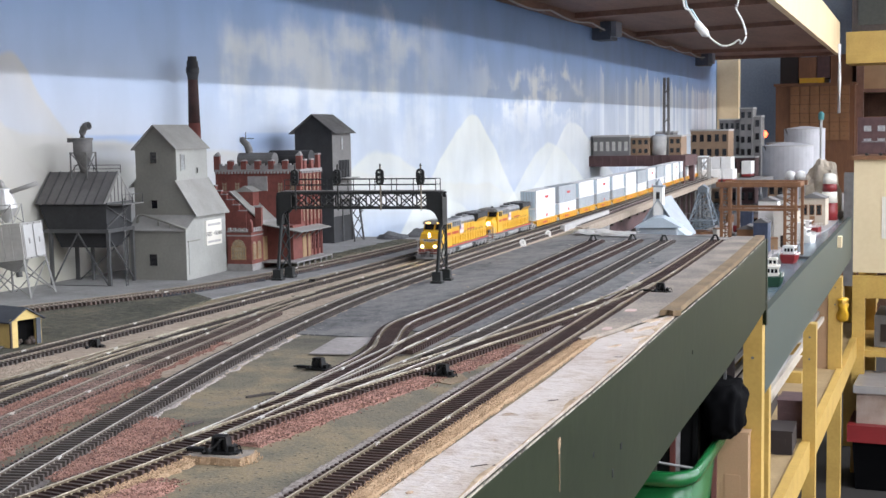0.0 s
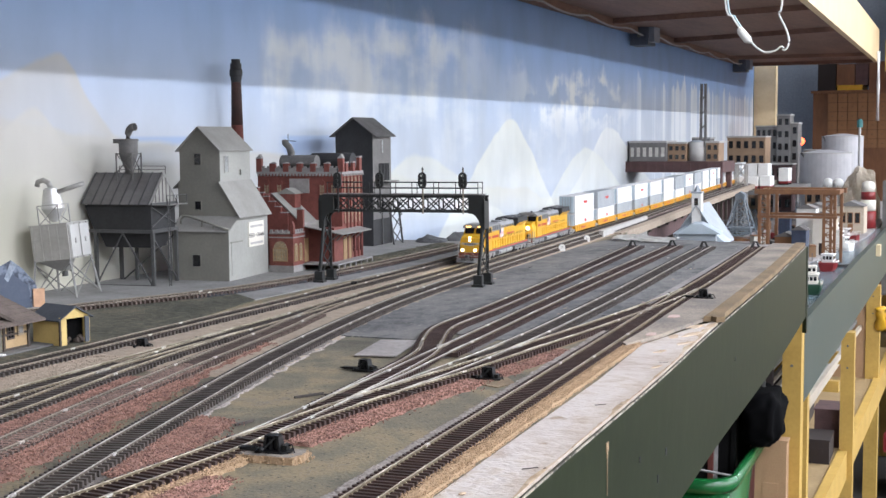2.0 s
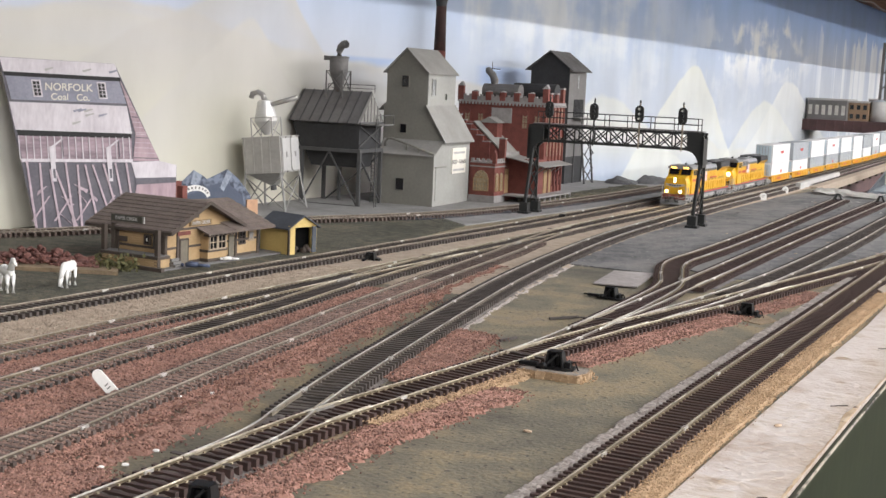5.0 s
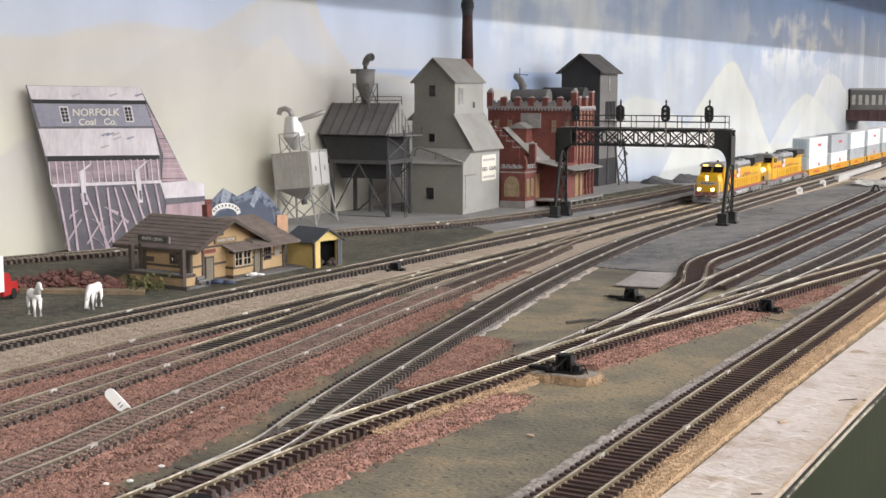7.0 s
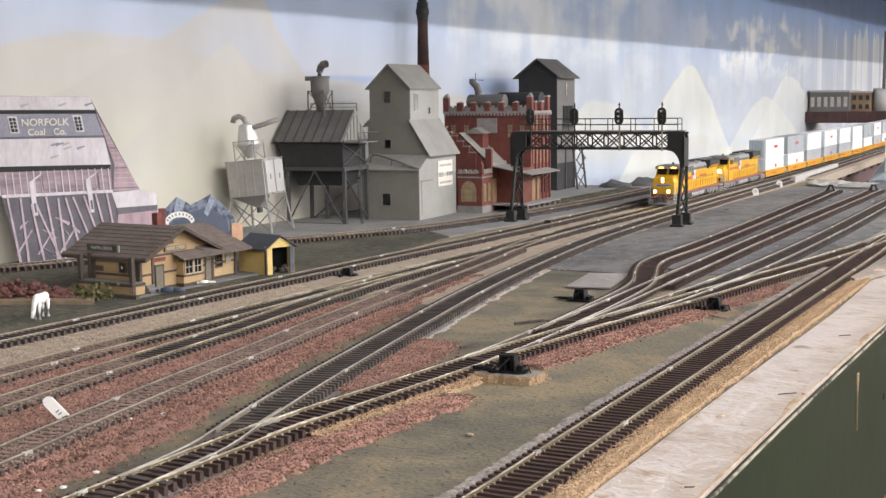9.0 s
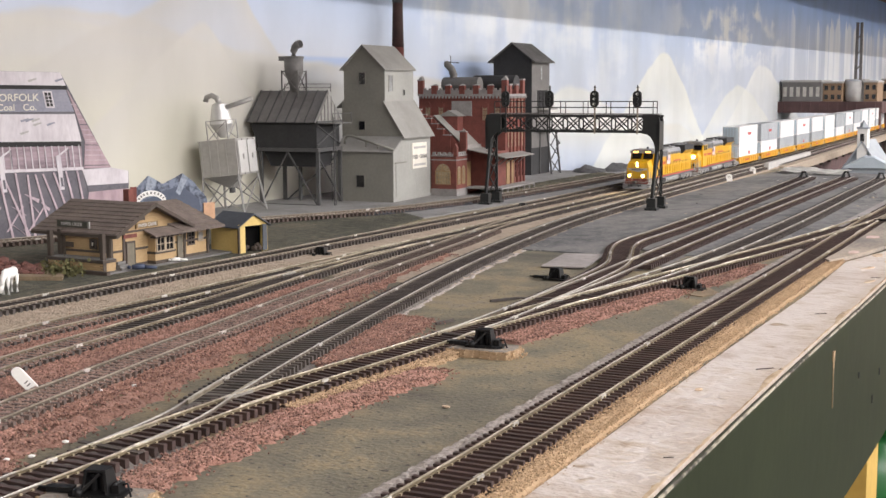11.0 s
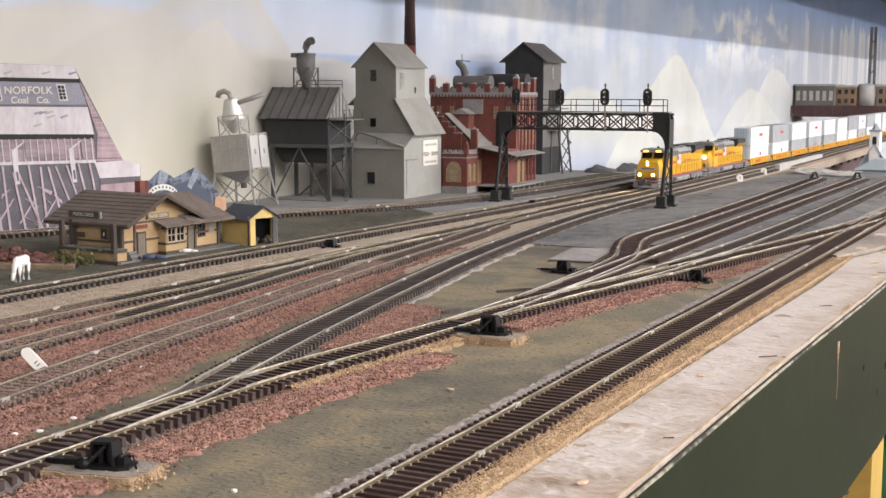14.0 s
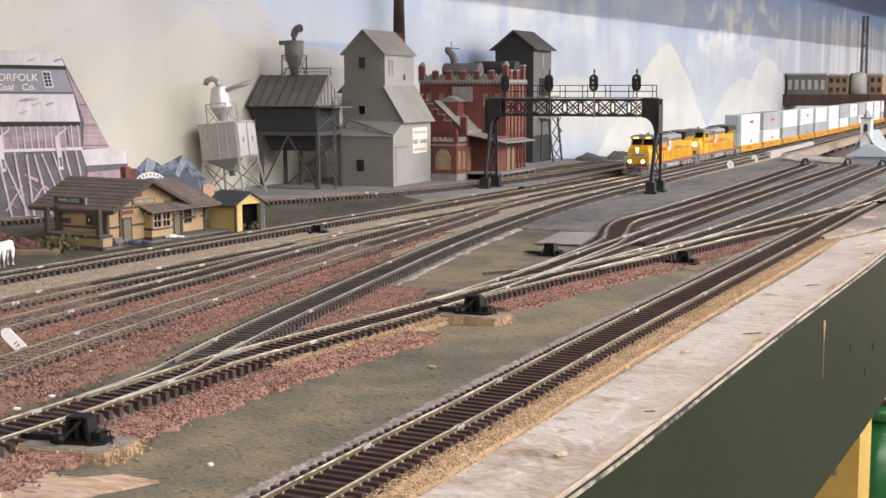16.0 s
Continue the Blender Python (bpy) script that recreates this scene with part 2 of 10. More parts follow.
def rub_edge(m):
    """Brown handling wear along the board's outer side, thinning out inwards in blotches."""
    n, l = m.node_tree.nodes, m.node_tree.links
    co, sep = n.new("ShaderNodeTexCoord"), n.new("ShaderNodeSeparateXYZ")
    l.new(co.outputs["Object"], sep.inputs[0])
    slope, depth, patch, wear, mx = n.new("ShaderNodeMath"), n.new("ShaderNodeMath"), n.new("ShaderNodeTexNoise"), n.new("ShaderNodeMath"), n.new("ShaderNodeMix")
    slope.operation, depth.operation, wear.operation = "MULTIPLY_ADD", "SUBTRACT", "MULTIPLY_ADD"
    l.new(sep.outputs["Y"], slope.inputs[0])
    slope.inputs[1].default_value, slope.inputs[2].default_value = -0.0526, -0.108
    l.new(slope.outputs[0], depth.inputs[0])
    l.new(sep.outputs["X"], depth.inputs[1])
    patch.inputs["Scale"].default_value, patch.inputs["Detail"].default_value = 42, 6
    l.new(co.outputs["Object"], patch.inputs["Vector"])
    l.new(patch.outputs["Fac"], wear.inputs[0])
    wear.inputs[1].default_value = -0.05
    l.new(depth.outputs[0], wear.inputs[2])
    fade = n.new("ShaderNodeMapRange")
    fade.interpolation_type = "SMOOTHSTEP"
    l.new(wear.outputs[0], fade.inputs[0])
    for k, v in ((1, -0.026), (2, -0.004), (3, 0.45), (4, 0.0)):
        fade.inputs[k].default_value = v
    base = n["Principled BSDF"].inputs["Base Color"]
    mx.data_type = "RGBA"
    l.new(fade.outputs[0], mx.inputs[0])
    l.new(base.links[0].from_socket, mx.inputs[6])
    mx.inputs[7].default_value = (0.36, 0.27, 0.19, 1)
    l.new(mx.outputs[2], base)


rub_edge(M["white_wood"])
layered("torn_wood", 0.75, [(0.36, (0.20, 0.12, 0.075)), (0.45, (0.46, 0.30, 0.20)), (0.53, (0.60, 0.45, 0.35)), (0.62, (0.72, 0.64, 0.56))], (90, 0.7, (0.2, 0.13, 0.09)), stretch=(0.3, 1.0, 1), scales=(30, 190, 500), weights=(0.4, 0.4, 0.2), bump=1.0, depth=0.002)
layered("worn_wood", 0.7, [(0.36, (0.20, 0.135, 0.08)), (0.45, (0.36, 0.26, 0.165)), (0.53, (0.50, 0.39, 0.27)), (0.62, (0.60, 0.52, 0.43))], (120, 0.66, (0.12, 0.085, 0.06)), turn=-8, stretch=(1.0, 0.35, 1), scales=(20, 110, 420), bump=0.7)
layered("dark_earth", 0.95, [(0.37, (0.028, 0.029, 0.021)), (0.46, (0.060, 0.060, 0.042)), (0.53, (0.095, 0.088, 0.062)), (0.60, (0.15, 0.125, 0.085)), (0.68, (0.085, 0.09, 0.062))], (420, 0.62, (0.035, 0.03, 0.022)), scales=(16, 110, 520), weights=(0.36, 0.36, 0.28), bump=1.0, depth=0.002)
layered("grey_sheet", 0.8, [(0.38, (0.060, 0.060, 0.062)), (0.46, (0.115, 0.114, 0.116)), (0.53, (0.165, 0.162, 0.158)), (0.60, (0.19, 0.182, 0.172)), (0.68, (0.26, 0.245, 0.225))], (240, 0.66, (0.30, 0.285, 0.26)), stretch=(1, 0.6, 1), scales=(11, 60, 380), weights=(0.4, 0.38, 0.22), bump=0.6)


# ---------------------------------------------------------------- mesh helpers
def finish(name, bm, key, smooth=False):
    me = bpy.data.meshes.new(name)
    bmesh.ops.recalc_face_normals(bm, faces=bm.faces)
    if smooth:
        for f in bm.faces:
            f.smooth = True
    bm.to_mesh(me)
    bm.free()
    if key:
        me.materials.append(M[key])
    return me


def part(name, bm, key, parent, label="", smooth=False):
    ob = new(name, finish(name, bm, key, smooth))
    ob.parent = parent
    if label:
        ob["label"] = label
    return ob


def thing(name, label, category, group="", m=None, kind=""):
    ob = new(name)
    ob.empty_display_size = 0.01
    if m is not None:
        ob.matrix_world = m
    return tagged(ob, label, category, group, kind)


def solo(name, bm, key, label, category, group="", kind="", m=None, smooth=False):
    ob = new(name, finish(name, bm, key, smooth))
    if m is not None:
        ob.matrix_world = m
    return tagged(ob, label, category, group, kind)


def box(bm, x0, x1, y0, y1, z0, z1, m=None):
    c = [Vector((x, y, z)) for z in (z0, z1) for y in (y0, y1) for x in (x0, x1)]
    v = [bm.verts.new(m @ p if m is not None else p) for p in c]
    for f in ((0, 2, 3, 1), (4, 5, 7, 6), (0, 1, 5, 4), (2, 6, 7, 3), (0, 4, 6, 2), (1, 3, 7, 5)):
        bm.faces.new([v[i] for i in f])
    return bm


def B():
    return bmesh.new()


def bbox(*a, m=None):
    return box(B(), *a, m=m)


def prism(bm, pts, push):
    """A flat outline (3D points) pushed along a vector into a solid."""
    push = Vector(push)
    a = [bm.verts.new(Vector(p)) for p in pts]
    b = [bm.verts.new(Vector(p) + push) for p in pts]
    bm.faces.new(a[::-1])
    bm.faces.new(b)
    for i in range(len(a)):
        j = (i + 1) % len(a)
        bm.faces.new((a[i], a[j], b[j], b[i]))
    return bm


def beam(bm, p, q, w, h=None):
    """A square bar from p to q."""
    p, q = Vector(p), Vector(q)
    d = q - p
    turn = d.to_track_quat("Z", "Y").to_matrix().to_4x4()
    h = h or w
    return box(bm, -w / 2, w / 2, -h / 2, h / 2, 0, d.length, m=Matrix.Translation(p) @ turn)


def tube(bm, pts, radii, seg=12, cap=True):
    """A round body through points with a radius at each."""
    pts = [Vector(p) for p in pts]
    if not hasattr(radii, "__len__"):
        radii = [radii] * len(pts)
    rings = []
    for i, p in enumerate(pts):
        d = (pts[min(i + 1, len(pts) - 1)] - pts[max(i - 1, 0)]).normalized()
        q = d.to_track_quat("Z", "Y")
        rings.append([bm.verts.new(p + q @ Vector((math.cos(2 * math.pi * k / seg) * radii[i], math.sin(2 * math.pi * k / seg) * radii[i], 0))) for k in range(seg)])
    for a, b in zip(rings, rings[1:]):
        for k in range(seg):
            bm.faces.new((a[k], a[(k + 1) % seg], b[(k + 1) % seg], b[k]))
    if cap:
        bm.faces.new(rings[0][::-1])
        bm.faces.new(rings[-1])
    return bm


def curve_points(pts, step):
    """Catmull-Rom through plan points, sampled at even steps: (x, y, unit tangent)."""
    p = [np.array(q, float) for q in pts]
    p = [2 * p[0] - p[1]] + p + [2 * p[-1] - p[-2]]
    dense = []
    for i in range(1, len(p) - 2):
        for u in np.linspace(0, 1, 40, endpoint=False):
            a, b, c, d = p[i - 1], p[i], p[i + 1], p[i + 2]
            dense.append(0.5 * (2 * b + (c - a) * u + (2 * a - 5 * b + 4 * c - d) * u * u + (3 * b - a - 3 * c + d) * u**3))
    dense.append(p[-2])
    dense = np.array(dense)
    s = np.r_[0, np.cumsum(np.hypot(*np.diff(dense, axis=0).T))]
    at = np.arange(0, s[-1], step)
    x, y = np.interp(at, s, dense[:, 0]), np.interp(at, s, dense[:, 1])
    t = np.stack([np.gradient(x), np.gradient(y)], 1)
    t /= np.hypot(*t.T)[:, None]
    return np.c_[x, y, t]


def along(rows, profile, bm=None, closed=True):
    """Sweeps a profile of (offset to the right, height) along rows of curve_points."""
    bm = bm or B()
    rings = []
    for x, y, tx, ty in rows:
        rings.append([bm.verts.new((x + ty * o, y - tx * o, z)) for o, z in profile])
    n = len(profile)
    for a, b in zip(rings, rings[1:]):
        for k in range(n if closed else n - 1):
            bm.faces.new((a[k], a[(k + 1) % n], b[(k + 1) % n], b[k]))
    if closed:
        bm.faces.new(rings[0])
        bm.faces.new(rings[-1][::-1])
    return bm


def sheet(name, key, outline, z0, z1, label, category="surface"):
    """A flat board or sheet with the outline given in plan."""
    return solo(name, prism(B(), [(x, y, z0) for x, y in outline], (0, 0, z1 - z0)), key, label, category, kind="structure")


def wall_x(y):
    """The backdrop's face."""
    return -1.0 - 0.045 * (y - 1.7)


# ---------------------------------------------------------------- the room
sheet("floor", "concrete_floor", [(-1.6, -1.6), (5.4, -1.6), (5.4, 9.2), (-1.6, 9.2)], -1.06, -1.0, "grey concrete floor of the train room", "floor")
sheet("ceiling", "room_ceiling", [(-1.6, -1.6), (5.4, -1.6), (5.4, 9.2), (-1.6, 9.2)], 1.5, 1.56, "pale plain ceiling of the train room", "ceiling")
for nm, o in (("wall_east", [(5.4, -1.6), (5.46, -1.6), (5.46, 9.2), (5.4, 9.2)]), ("wall_south", [(-1.6, -1.66), (5.46, -1.66), (5.46, -1.6), (-1.6, -1.6)]), ("wall_north", [(-1.6, 9.2), (5.46, 9.2), (5.46, 9.26), (-1.6, 9.26)])):
    sheet(nm, "room_wall", o, -1.0, 1.5, "plain beige wall of the train room", "wall")


def backdrop_material():
    """Sky, haze, clouds and hills, painted on the wall."""
    m = bpy.data.materials.new("painted_sky")
    m.use_nodes = True
    nt = m.node_tree
    n, l = nt.nodes, nt.links
    b = n["Principled BSDF"]
    b.inputs["Roughness"].default_value = 0.55
    co = n.new("ShaderNodeTexCoord")
    sep = n.new("ShaderNodeSeparateXYZ")
    l.new(co.outputs["Object"], sep.inputs[0])
    y, z = sep.outputs["Y"], sep.outputs["Z"]

    def math_node(op, a, c, d=None):
        k = n.new("ShaderNodeMath")
        k.operation = op
        for i, v in enumerate((a, c, d)):
            if v is None:
                continue
            if isinstance(v, (int, float)):
                k.inputs[i].default_value = v
            else:
                l.new(v, k.inputs[i])
        return k.outputs[0]

    def ramp(x, stops, smooth=False):
        r = n.new("ShaderNodeValToRGB")
        r.color_ramp.interpolation = "EASE" if smooth else "LINEAR"
        e = r.color_ramp.elements
        while len(e) < len(stops):
            e.new(0.5)
        for k, (p, c) in enumerate(stops):
            e[k].position, e[k].color = p, (*c, 1) if len(c) == 3 else c
        l.new(x, r.inputs[0])
        return r.outputs[0]

    def mix(f, a, c):
        k = n.new("ShaderNodeMix")
        k.data_type = "RGBA"
        l.new(f, k.inputs[0]) if not isinstance(f, (int, float)) else None
        for i, v in ((6, a), (7, c)):
            if isinstance(v, tuple):
                k.inputs[i].default_value = (*v, 1)
            else:
                l.new(v, k.inputs[i])
        return k.outputs[2]

    def noise_at(sy, sz, scale, detail=5):
        mp = n.new("ShaderNodeMapping")
        mp.inputs["Scale"].default_value = (1, sy, sz)
        l.new(co.outputs["Object"], mp.inputs[0])
        t = n.new("ShaderNodeTexNoise")
        t.inputs["Scale"].default_value, t.inputs["Detail"].default_value = scale, detail
        l.new(mp.outputs[0], t.inputs["Vector"])
        return t.outputs["Fac"]

    def rise(x, lo, hi):
        k = n.new("ShaderNodeMapRange")
        k.interpolation_type = "SMOOTHSTEP"
        l.new(x, k.inputs[0])
        k.inputs[1].default_value, k.inputs[2].default_value = lo, hi
        return k.outputs[0]

    def times(*fs):
        out = fs[0]
        for f in fs[1:]:
            out = math_node("MULTIPLY", out, f)
        return out

    h = math_node("MULTIPLY_ADD", z, 1.6, 0.2)
    right = ramp(h, [(0.17, (0.36, 0.44, 0.59)), (0.29, (0.55, 0.60, 0.67)), (0.50, (0.51, 0.575, 0.68)), (0.62, (0.435, 0.535, 0.70)), (0.72, (0.36, 0.48, 0.70)), (0.84, (0.27, 0.405, 0.67)), (1.0, (0.19, 0.325, 0.61))])
    left = ramp(h, [(0.1, (0.585, 0.56, 0.46)), (0.40, (0.615, 0.60, 0.51)), (0.475, (0.595, 0.585, 0.525)), (0.498, (0.53, 0.56, 0.62)), (0.60, (0.46, 0.53, 0.66)), (0.66, (0.38, 0.485, 0.68)), (0.76, (0.30, 0.43, 0.68)), (0.86, (0.24, 0.375, 0.66)), (1.0, (0.18, 0.31, 0.60))])
    side = n.new("ShaderNodeMapRange")
    side.interpolation_type = "SMOOTHSTEP"
    l.new(math_node("ADD", y, math_node("MULTIPLY", noise_at(1, 1, 3), 0.4)), side.inputs[0])
    side.inputs[1].default_value, side.inputs[2].default_value = 1.55, 2.15
    col = mix(side.outputs[0], left, right)
    # patches of blue water at the painted horizon
    wet = math_node("MAXIMUM", times(rise(y, 1.47, 1.52), math_node("SUBTRACT", 1.0, rise(y, 1.64, 1.70))), times(rise(y, 1.90, 1.95), math_node("SUBTRACT", 1.0, rise(y, 2.08, 2.16))))
    wet = times(wet, rise(z, 0.135, 0.165), math_node("SUBTRACT", 1.0, rise(z, 0.181, 0.187)), 0.75)
    col = mix(wet, col, (0.31, 0.43, 0.67))
    # clouds dabbed on broad and feathered upwards with a dry brush
    dabs = noise_at(0.75, 1.9, 7.0, 8)
    feather = noise_at(3.2, 0.9, 7.0, 6)
    dabbed = math_node("MULTIPLY_ADD", feather, 0.30, math_node("MULTIPLY", dabs, 0.70))
    brush = rise(dabbed, 0.37, 0.60)
    ragged = math_node("MULTIPLY_ADD", noise_at(1.3, 0.9, 6.0, 6), 0.30, -0.15)
    zr = math_node("SUBTRACT", z, ragged)
    bank = times(rise(math_node("ADD", y, math_node("MULTIPLY", ragged, 0.6)), 1.83, 1.875), math_node("SUBTRACT", 1.0, rise(y, 2.45, 3.1)))
    wisps = times(brush, bank, math_node("SUBTRACT", 1.0, rise(math_node("SUBTRACT", zr, math_node("MULTIPLY", rise(y, 1.85, 2.3), 0.07)), 0.29, 0.37)), rise(z, 0.15, 0.26))
    col = mix(times(wisps, 0.85), col, (0.74, 0.78, 0.81))
    puffs = times(rise(dabbed, 0.46, 0.58), rise(y, 2.9, 3.4), math_node("SUBTRACT", 1.0, rise(y, 4.0, 4.35)), math_node("SUBTRACT", 1.0, rise(zr, 0.30, 0.37)), rise(z, 0.17, 0.25))
    col = mix(times(puffs, 0.95), col, (0.84, 0.86, 0.87))
    low = times(rise(dabbed, 0.47, 0.62), rise(y, 1.8, 2.2), math_node("SUBTRACT", 1.0, rise(z, 0.20, 0.27)), 0.45)
    col = mix(low, col, (0.72, 0.75, 0.78))
    # greyer towards the far end: the room light's falloff, put into the paint
    col = mix(times(rise(y, 3.1, 4.5), math_node("SUBTRACT", 1.0, rise(z, 0.26, 0.40)), 0.55), col, (0.43, 0.46, 0.51))
    # upright teeth of white paint towards the far end, each with its own height
    column = noise_at(4.0, 0.0, 3.3, 3)
    tooth = rise(column, 0.46, 0.53)
    crown = math_node("SUBTRACT", math_node("MULTIPLY_ADD", column, 0.34, 0.180), z)
    teeth = times(tooth, rise(crown, -0.004, 0.012), rise(y, 4.25, 4.45), math_node("MULTIPLY_ADD", noise_at(6, 1, 4.0, 4), 0.9, 0.35))
    col = mix(times(teeth, 0.95), col, (0.76, 0.78, 0.79))
    # hills: the place and height of each summit, its two slopes, its paint, how far the paint reaches down, how round it is
    rough = math_node("MULTIPLY", math_node("SUBTRACT", noise_at(0.5, 0.6, 9), 0.5), 0.055)
    stain = math_node("MULTIPLY_ADD", noise_at(0.8, 1.4, 11, 6), 0.7, 0.62)
    for py, pz, ls, rs, paint, soft, bend in ((1.22, 0.226, 0.11, 0.50, (0.545, 0.525, 0.49), 0.10, 0.0006), (0.98, 0.214, 0.10, 0.09, (0.56, 0.545, 0.50), 0.09, 0.0006), (1.380, 0.294, 0.45, 1.12, (0.53, 0.515, 0.485), 0.13, 0.0001), (1.335, 0.222, 0.75, 1.3, (0.575, 0.56, 0.52), 0.10, 0.0003), (3.96, 0.206, 0.56, 0.40, (0.70, 0.715, 0.70), 0.20, 0.0020), (3.70, 0.152, 0.48, 0.38, (0.70, 0.715, 0.67), 0.16, 0.0016), (3.04, 0.222, 0.62, 0.72, (0.755, 0.765, 0.70), 0.28, 0.0016), (2.463, 0.148, 0.46, 0.36, (0.70, 0.715, 0.67), 0.16, 0.0016)):
        dy = math_node("SUBTRACT", y, py)
        drop = math_node("MAXIMUM", math_node("MULTIPLY", dy, -ls), math_node("MULTIPLY", dy, rs))
        drop = math_node("SUBTRACT", math_node("SQRT", math_node("MULTIPLY_ADD", drop, drop, bend), 0.0), math.sqrt(bend))
        over = math_node("SUBTRACT", math_node("ADD", math_node("SUBTRACT", pz, drop), rough), z)
        fade = n.new("ShaderNodeMapRange")
        l.new(over, fade.inputs[0])
        fade.inputs[1].default_value, fade.inputs[2].default_value = 0.0, soft
        fade.inputs[3].default_value, fade.inputs[4].default_value = (0.9, 0.0) if py < 2 else (0.85, 0.2)
        col = mix(times(rise(over, -0.003, 0.008), fade.outputs[0], stain), col, paint)
    dirt = ramp(noise_at(2, 1, 5), [(0.3, (0.88, 0.88, 0.87)), (0.6, (1, 1, 1))])
    k = n.new("ShaderNodeMix")
    k.data_type, k.blend_type = "RGBA", "MULTIPLY"
    k.inputs[0].default_value = 1
    l.new(col, k.inputs[6])
    l.new(dirt, k.inputs[7])
    l.new(k.outputs[2], b.inputs["Base Color"])
    return m


M["painted_sky"] = backdrop_material()
sheet("wall_west", "painted_sky", [(wall_x(-1.6), -1.6), (wall_x(6.9), 6.9), (wall_x(6.9) - 0.05, 6.9), (wall_x(-1.6) - 0.05, -1.6)], -1.0, 1.5, "backdrop wall painted with blue sky, clouds and pale hills", "backdrop wall")


# ---------------------------------------------------------------- the table
FASCIA = [(-0.115, -1.0), (-0.118, -0.2), (-0.124, 0.3), (-0.130, 0.533), (-0.1355, 0.63), (-0.142, 0.73), (-0.149, 0.85), (-0.162, 1.094), (-0.180, 1.365), (-0.2045, 1.8), (-0.237, 2.25)]
front = [(r[0] - 0.0101, r[1]) for r in curve_points(FASCIA, 0.04)] + [(-0.2471, 2.25)]
front_top = [(r[0] - 0.003, r[1]) for r in curve_points(FASCIA, 0.03)]
DECK = [(-0.95, -1.0)] + front + [(-0.30, 2.245), (-0.46, 2.31), (-0.575, 2.37), (-0.60, 2.48), (-0.795, 2.48), (-0.80, 5.46), (-0.86, 2.16), (wall_x(2.12) + 0.002, 2.12), (wall_x(1.0) + 0.002, 1.0), (wall_x(-1.0) + 0.002, -1.0)]
sheet("table_top", "olive_paint", DECK[1:], -0.02, 0.0, "olive green and tan painted plywood table top", "table top")

# the green front board, thick, with a pale chipped top edge
rows = curve_points(FASCIA, 0.03)
rows = np.r_[rows, [[-0.237, 2.25, rows[-1][2], rows[-1][3]]]]
solo("front_board", along(rows, [(-0.010, -0.0002), (0.0, -0.0002), (0.0, -0.114), (-0.010, -0.114)]), "fascia_green", "dark green painted front board of the table", "fascia", kind="structure")
solo("front_board_edge", along(rows, [(-0.0008, 0.0), (0.0, -0.0002), (0.0, 0.0008), (-0.0008, 0.0009)]), "edge_line", "pale chipped paint line on the board's top edge", "trim", kind="structure")
# paint run, nail holes and chips on the green board


def on_front(y):
    i = int(np.argmin(abs(rows[:, 1] - y)))
    return rows[i]


for y, z0, z1, w, key in ((0.905, -0.044, -0.010, 0.0008, "cork_brown"), (0.9068, -0.016, -0.010, 0.005, "cork"), (0.910, -0.020, -0.014, 0.0022, "cork"), (1.084, -0.061, -0.056, 0.003, "ink"), (1.0, -0.045, -0.041, 0.002, "ink"), (1.46, -0.05, -0.046, 0.003, "ink"), (1.07, -0.075, -0.069, 0.002, "ink")):
    x, yy, tx, ty = on_front(y)
    q = Matrix.Translation((x + ty * 0.0002, yy - tx * 0.0002, 0)) @ pose(0, 0, 0, 0, 0, math.degrees(math.atan2(ty, tx)))
    solo("paint_mark", bbox(-w / 2, w / 2, -0.0005, 0.0003, z0, z1, m=q), key, "small chip or run in the green paint", "paint mark", kind="structure")

TRACK_R = [(-0.140, -0.3), (-0.175, 0.25), (-0.196, 0.5), (-0.202, 0.593), (-0.213, 0.741), (-0.2285, 0.99), (-0.2445, 1.25), (-0.2570, 1.45), (-0.2730, 1.76), (-0.301, 2.17)]
TRACK_L = [(-0.275, -0.3), (-0.305, 0.2), (-0.325, 0.42), (-0.331, 0.50), (-0.335, 0.56), (-0.337, 0.61), (-0.336, 0.66), (-0.333, 0.725), (-0.331, 0.782), (-0.327, 0.846), (-0.321, 0.916), (-0.313, 0.98), (-0.305, 1.04), (-0.294, 1.15), (-0.282, 1.27), (-0.2725, 1.40), (-0.2655, 1.53), (-0.2660, 1.60)]
TRACK_A = [(-0.3262, 0.43), (-0.330, 0.485), (-0.334, 0.53), (-0.341, 0.574), (-0.355, 0.615), (-0.377, 0.686), (-0.400, 0.769), (-0.430, 0.88), (-0.465, 1.016), (-0.500, 1.18), (-0.533, 1.373), (-0.554, 1.567), (-0.568, 1.72), (-0.590, 2.0), (-0.612, 2.3), (-0.645, 2.7), (-0.72, 3.5), (-0.83, 4.8)]
TRACK_B = [(-0.40, -0.2), (-0.455, 0.35), (-0.483, 0.555), (-0.498, 0.645), (-0.514, 0.75), (-0.524, 0.812), (-0.541, 0.895), (-0.559, 1.0), (-0.570, 1.10), (-0.578, 1.22), (-0.587, 1.346), (-0.598, 1.508), (-0.608, 1.68), (-0.622, 1.857), (-0.648, 2.18), (-0.676, 2.58), (-0.725, 3.22), (-0.80, 4.0), (-0.91, 5.2)]
TRACK_B1 = [(-0.49, -0.2), (-0.53, 0.4), (-0.543, 0.605), (-0.550, 0.69), (-0.556, 0.797), (-0.561, 0.87), (-0.566, 0.96), (-0.571, 1.06), (-0.5755, 1.16)]
TRACK_E = [(-0.32, -0.2), (-0.375, 0.3), (-0.404, 0.493), (-0.422, 0.57), (-0.446, 0.673), (-0.459, 0.737), (-0.478, 0.817), (-0.498, 0.911), (-0.520, 1.022), (-0.547, 1.165), (-0.568, 1.262), (-0.583, 1.35), (-0.5915, 1.43)]
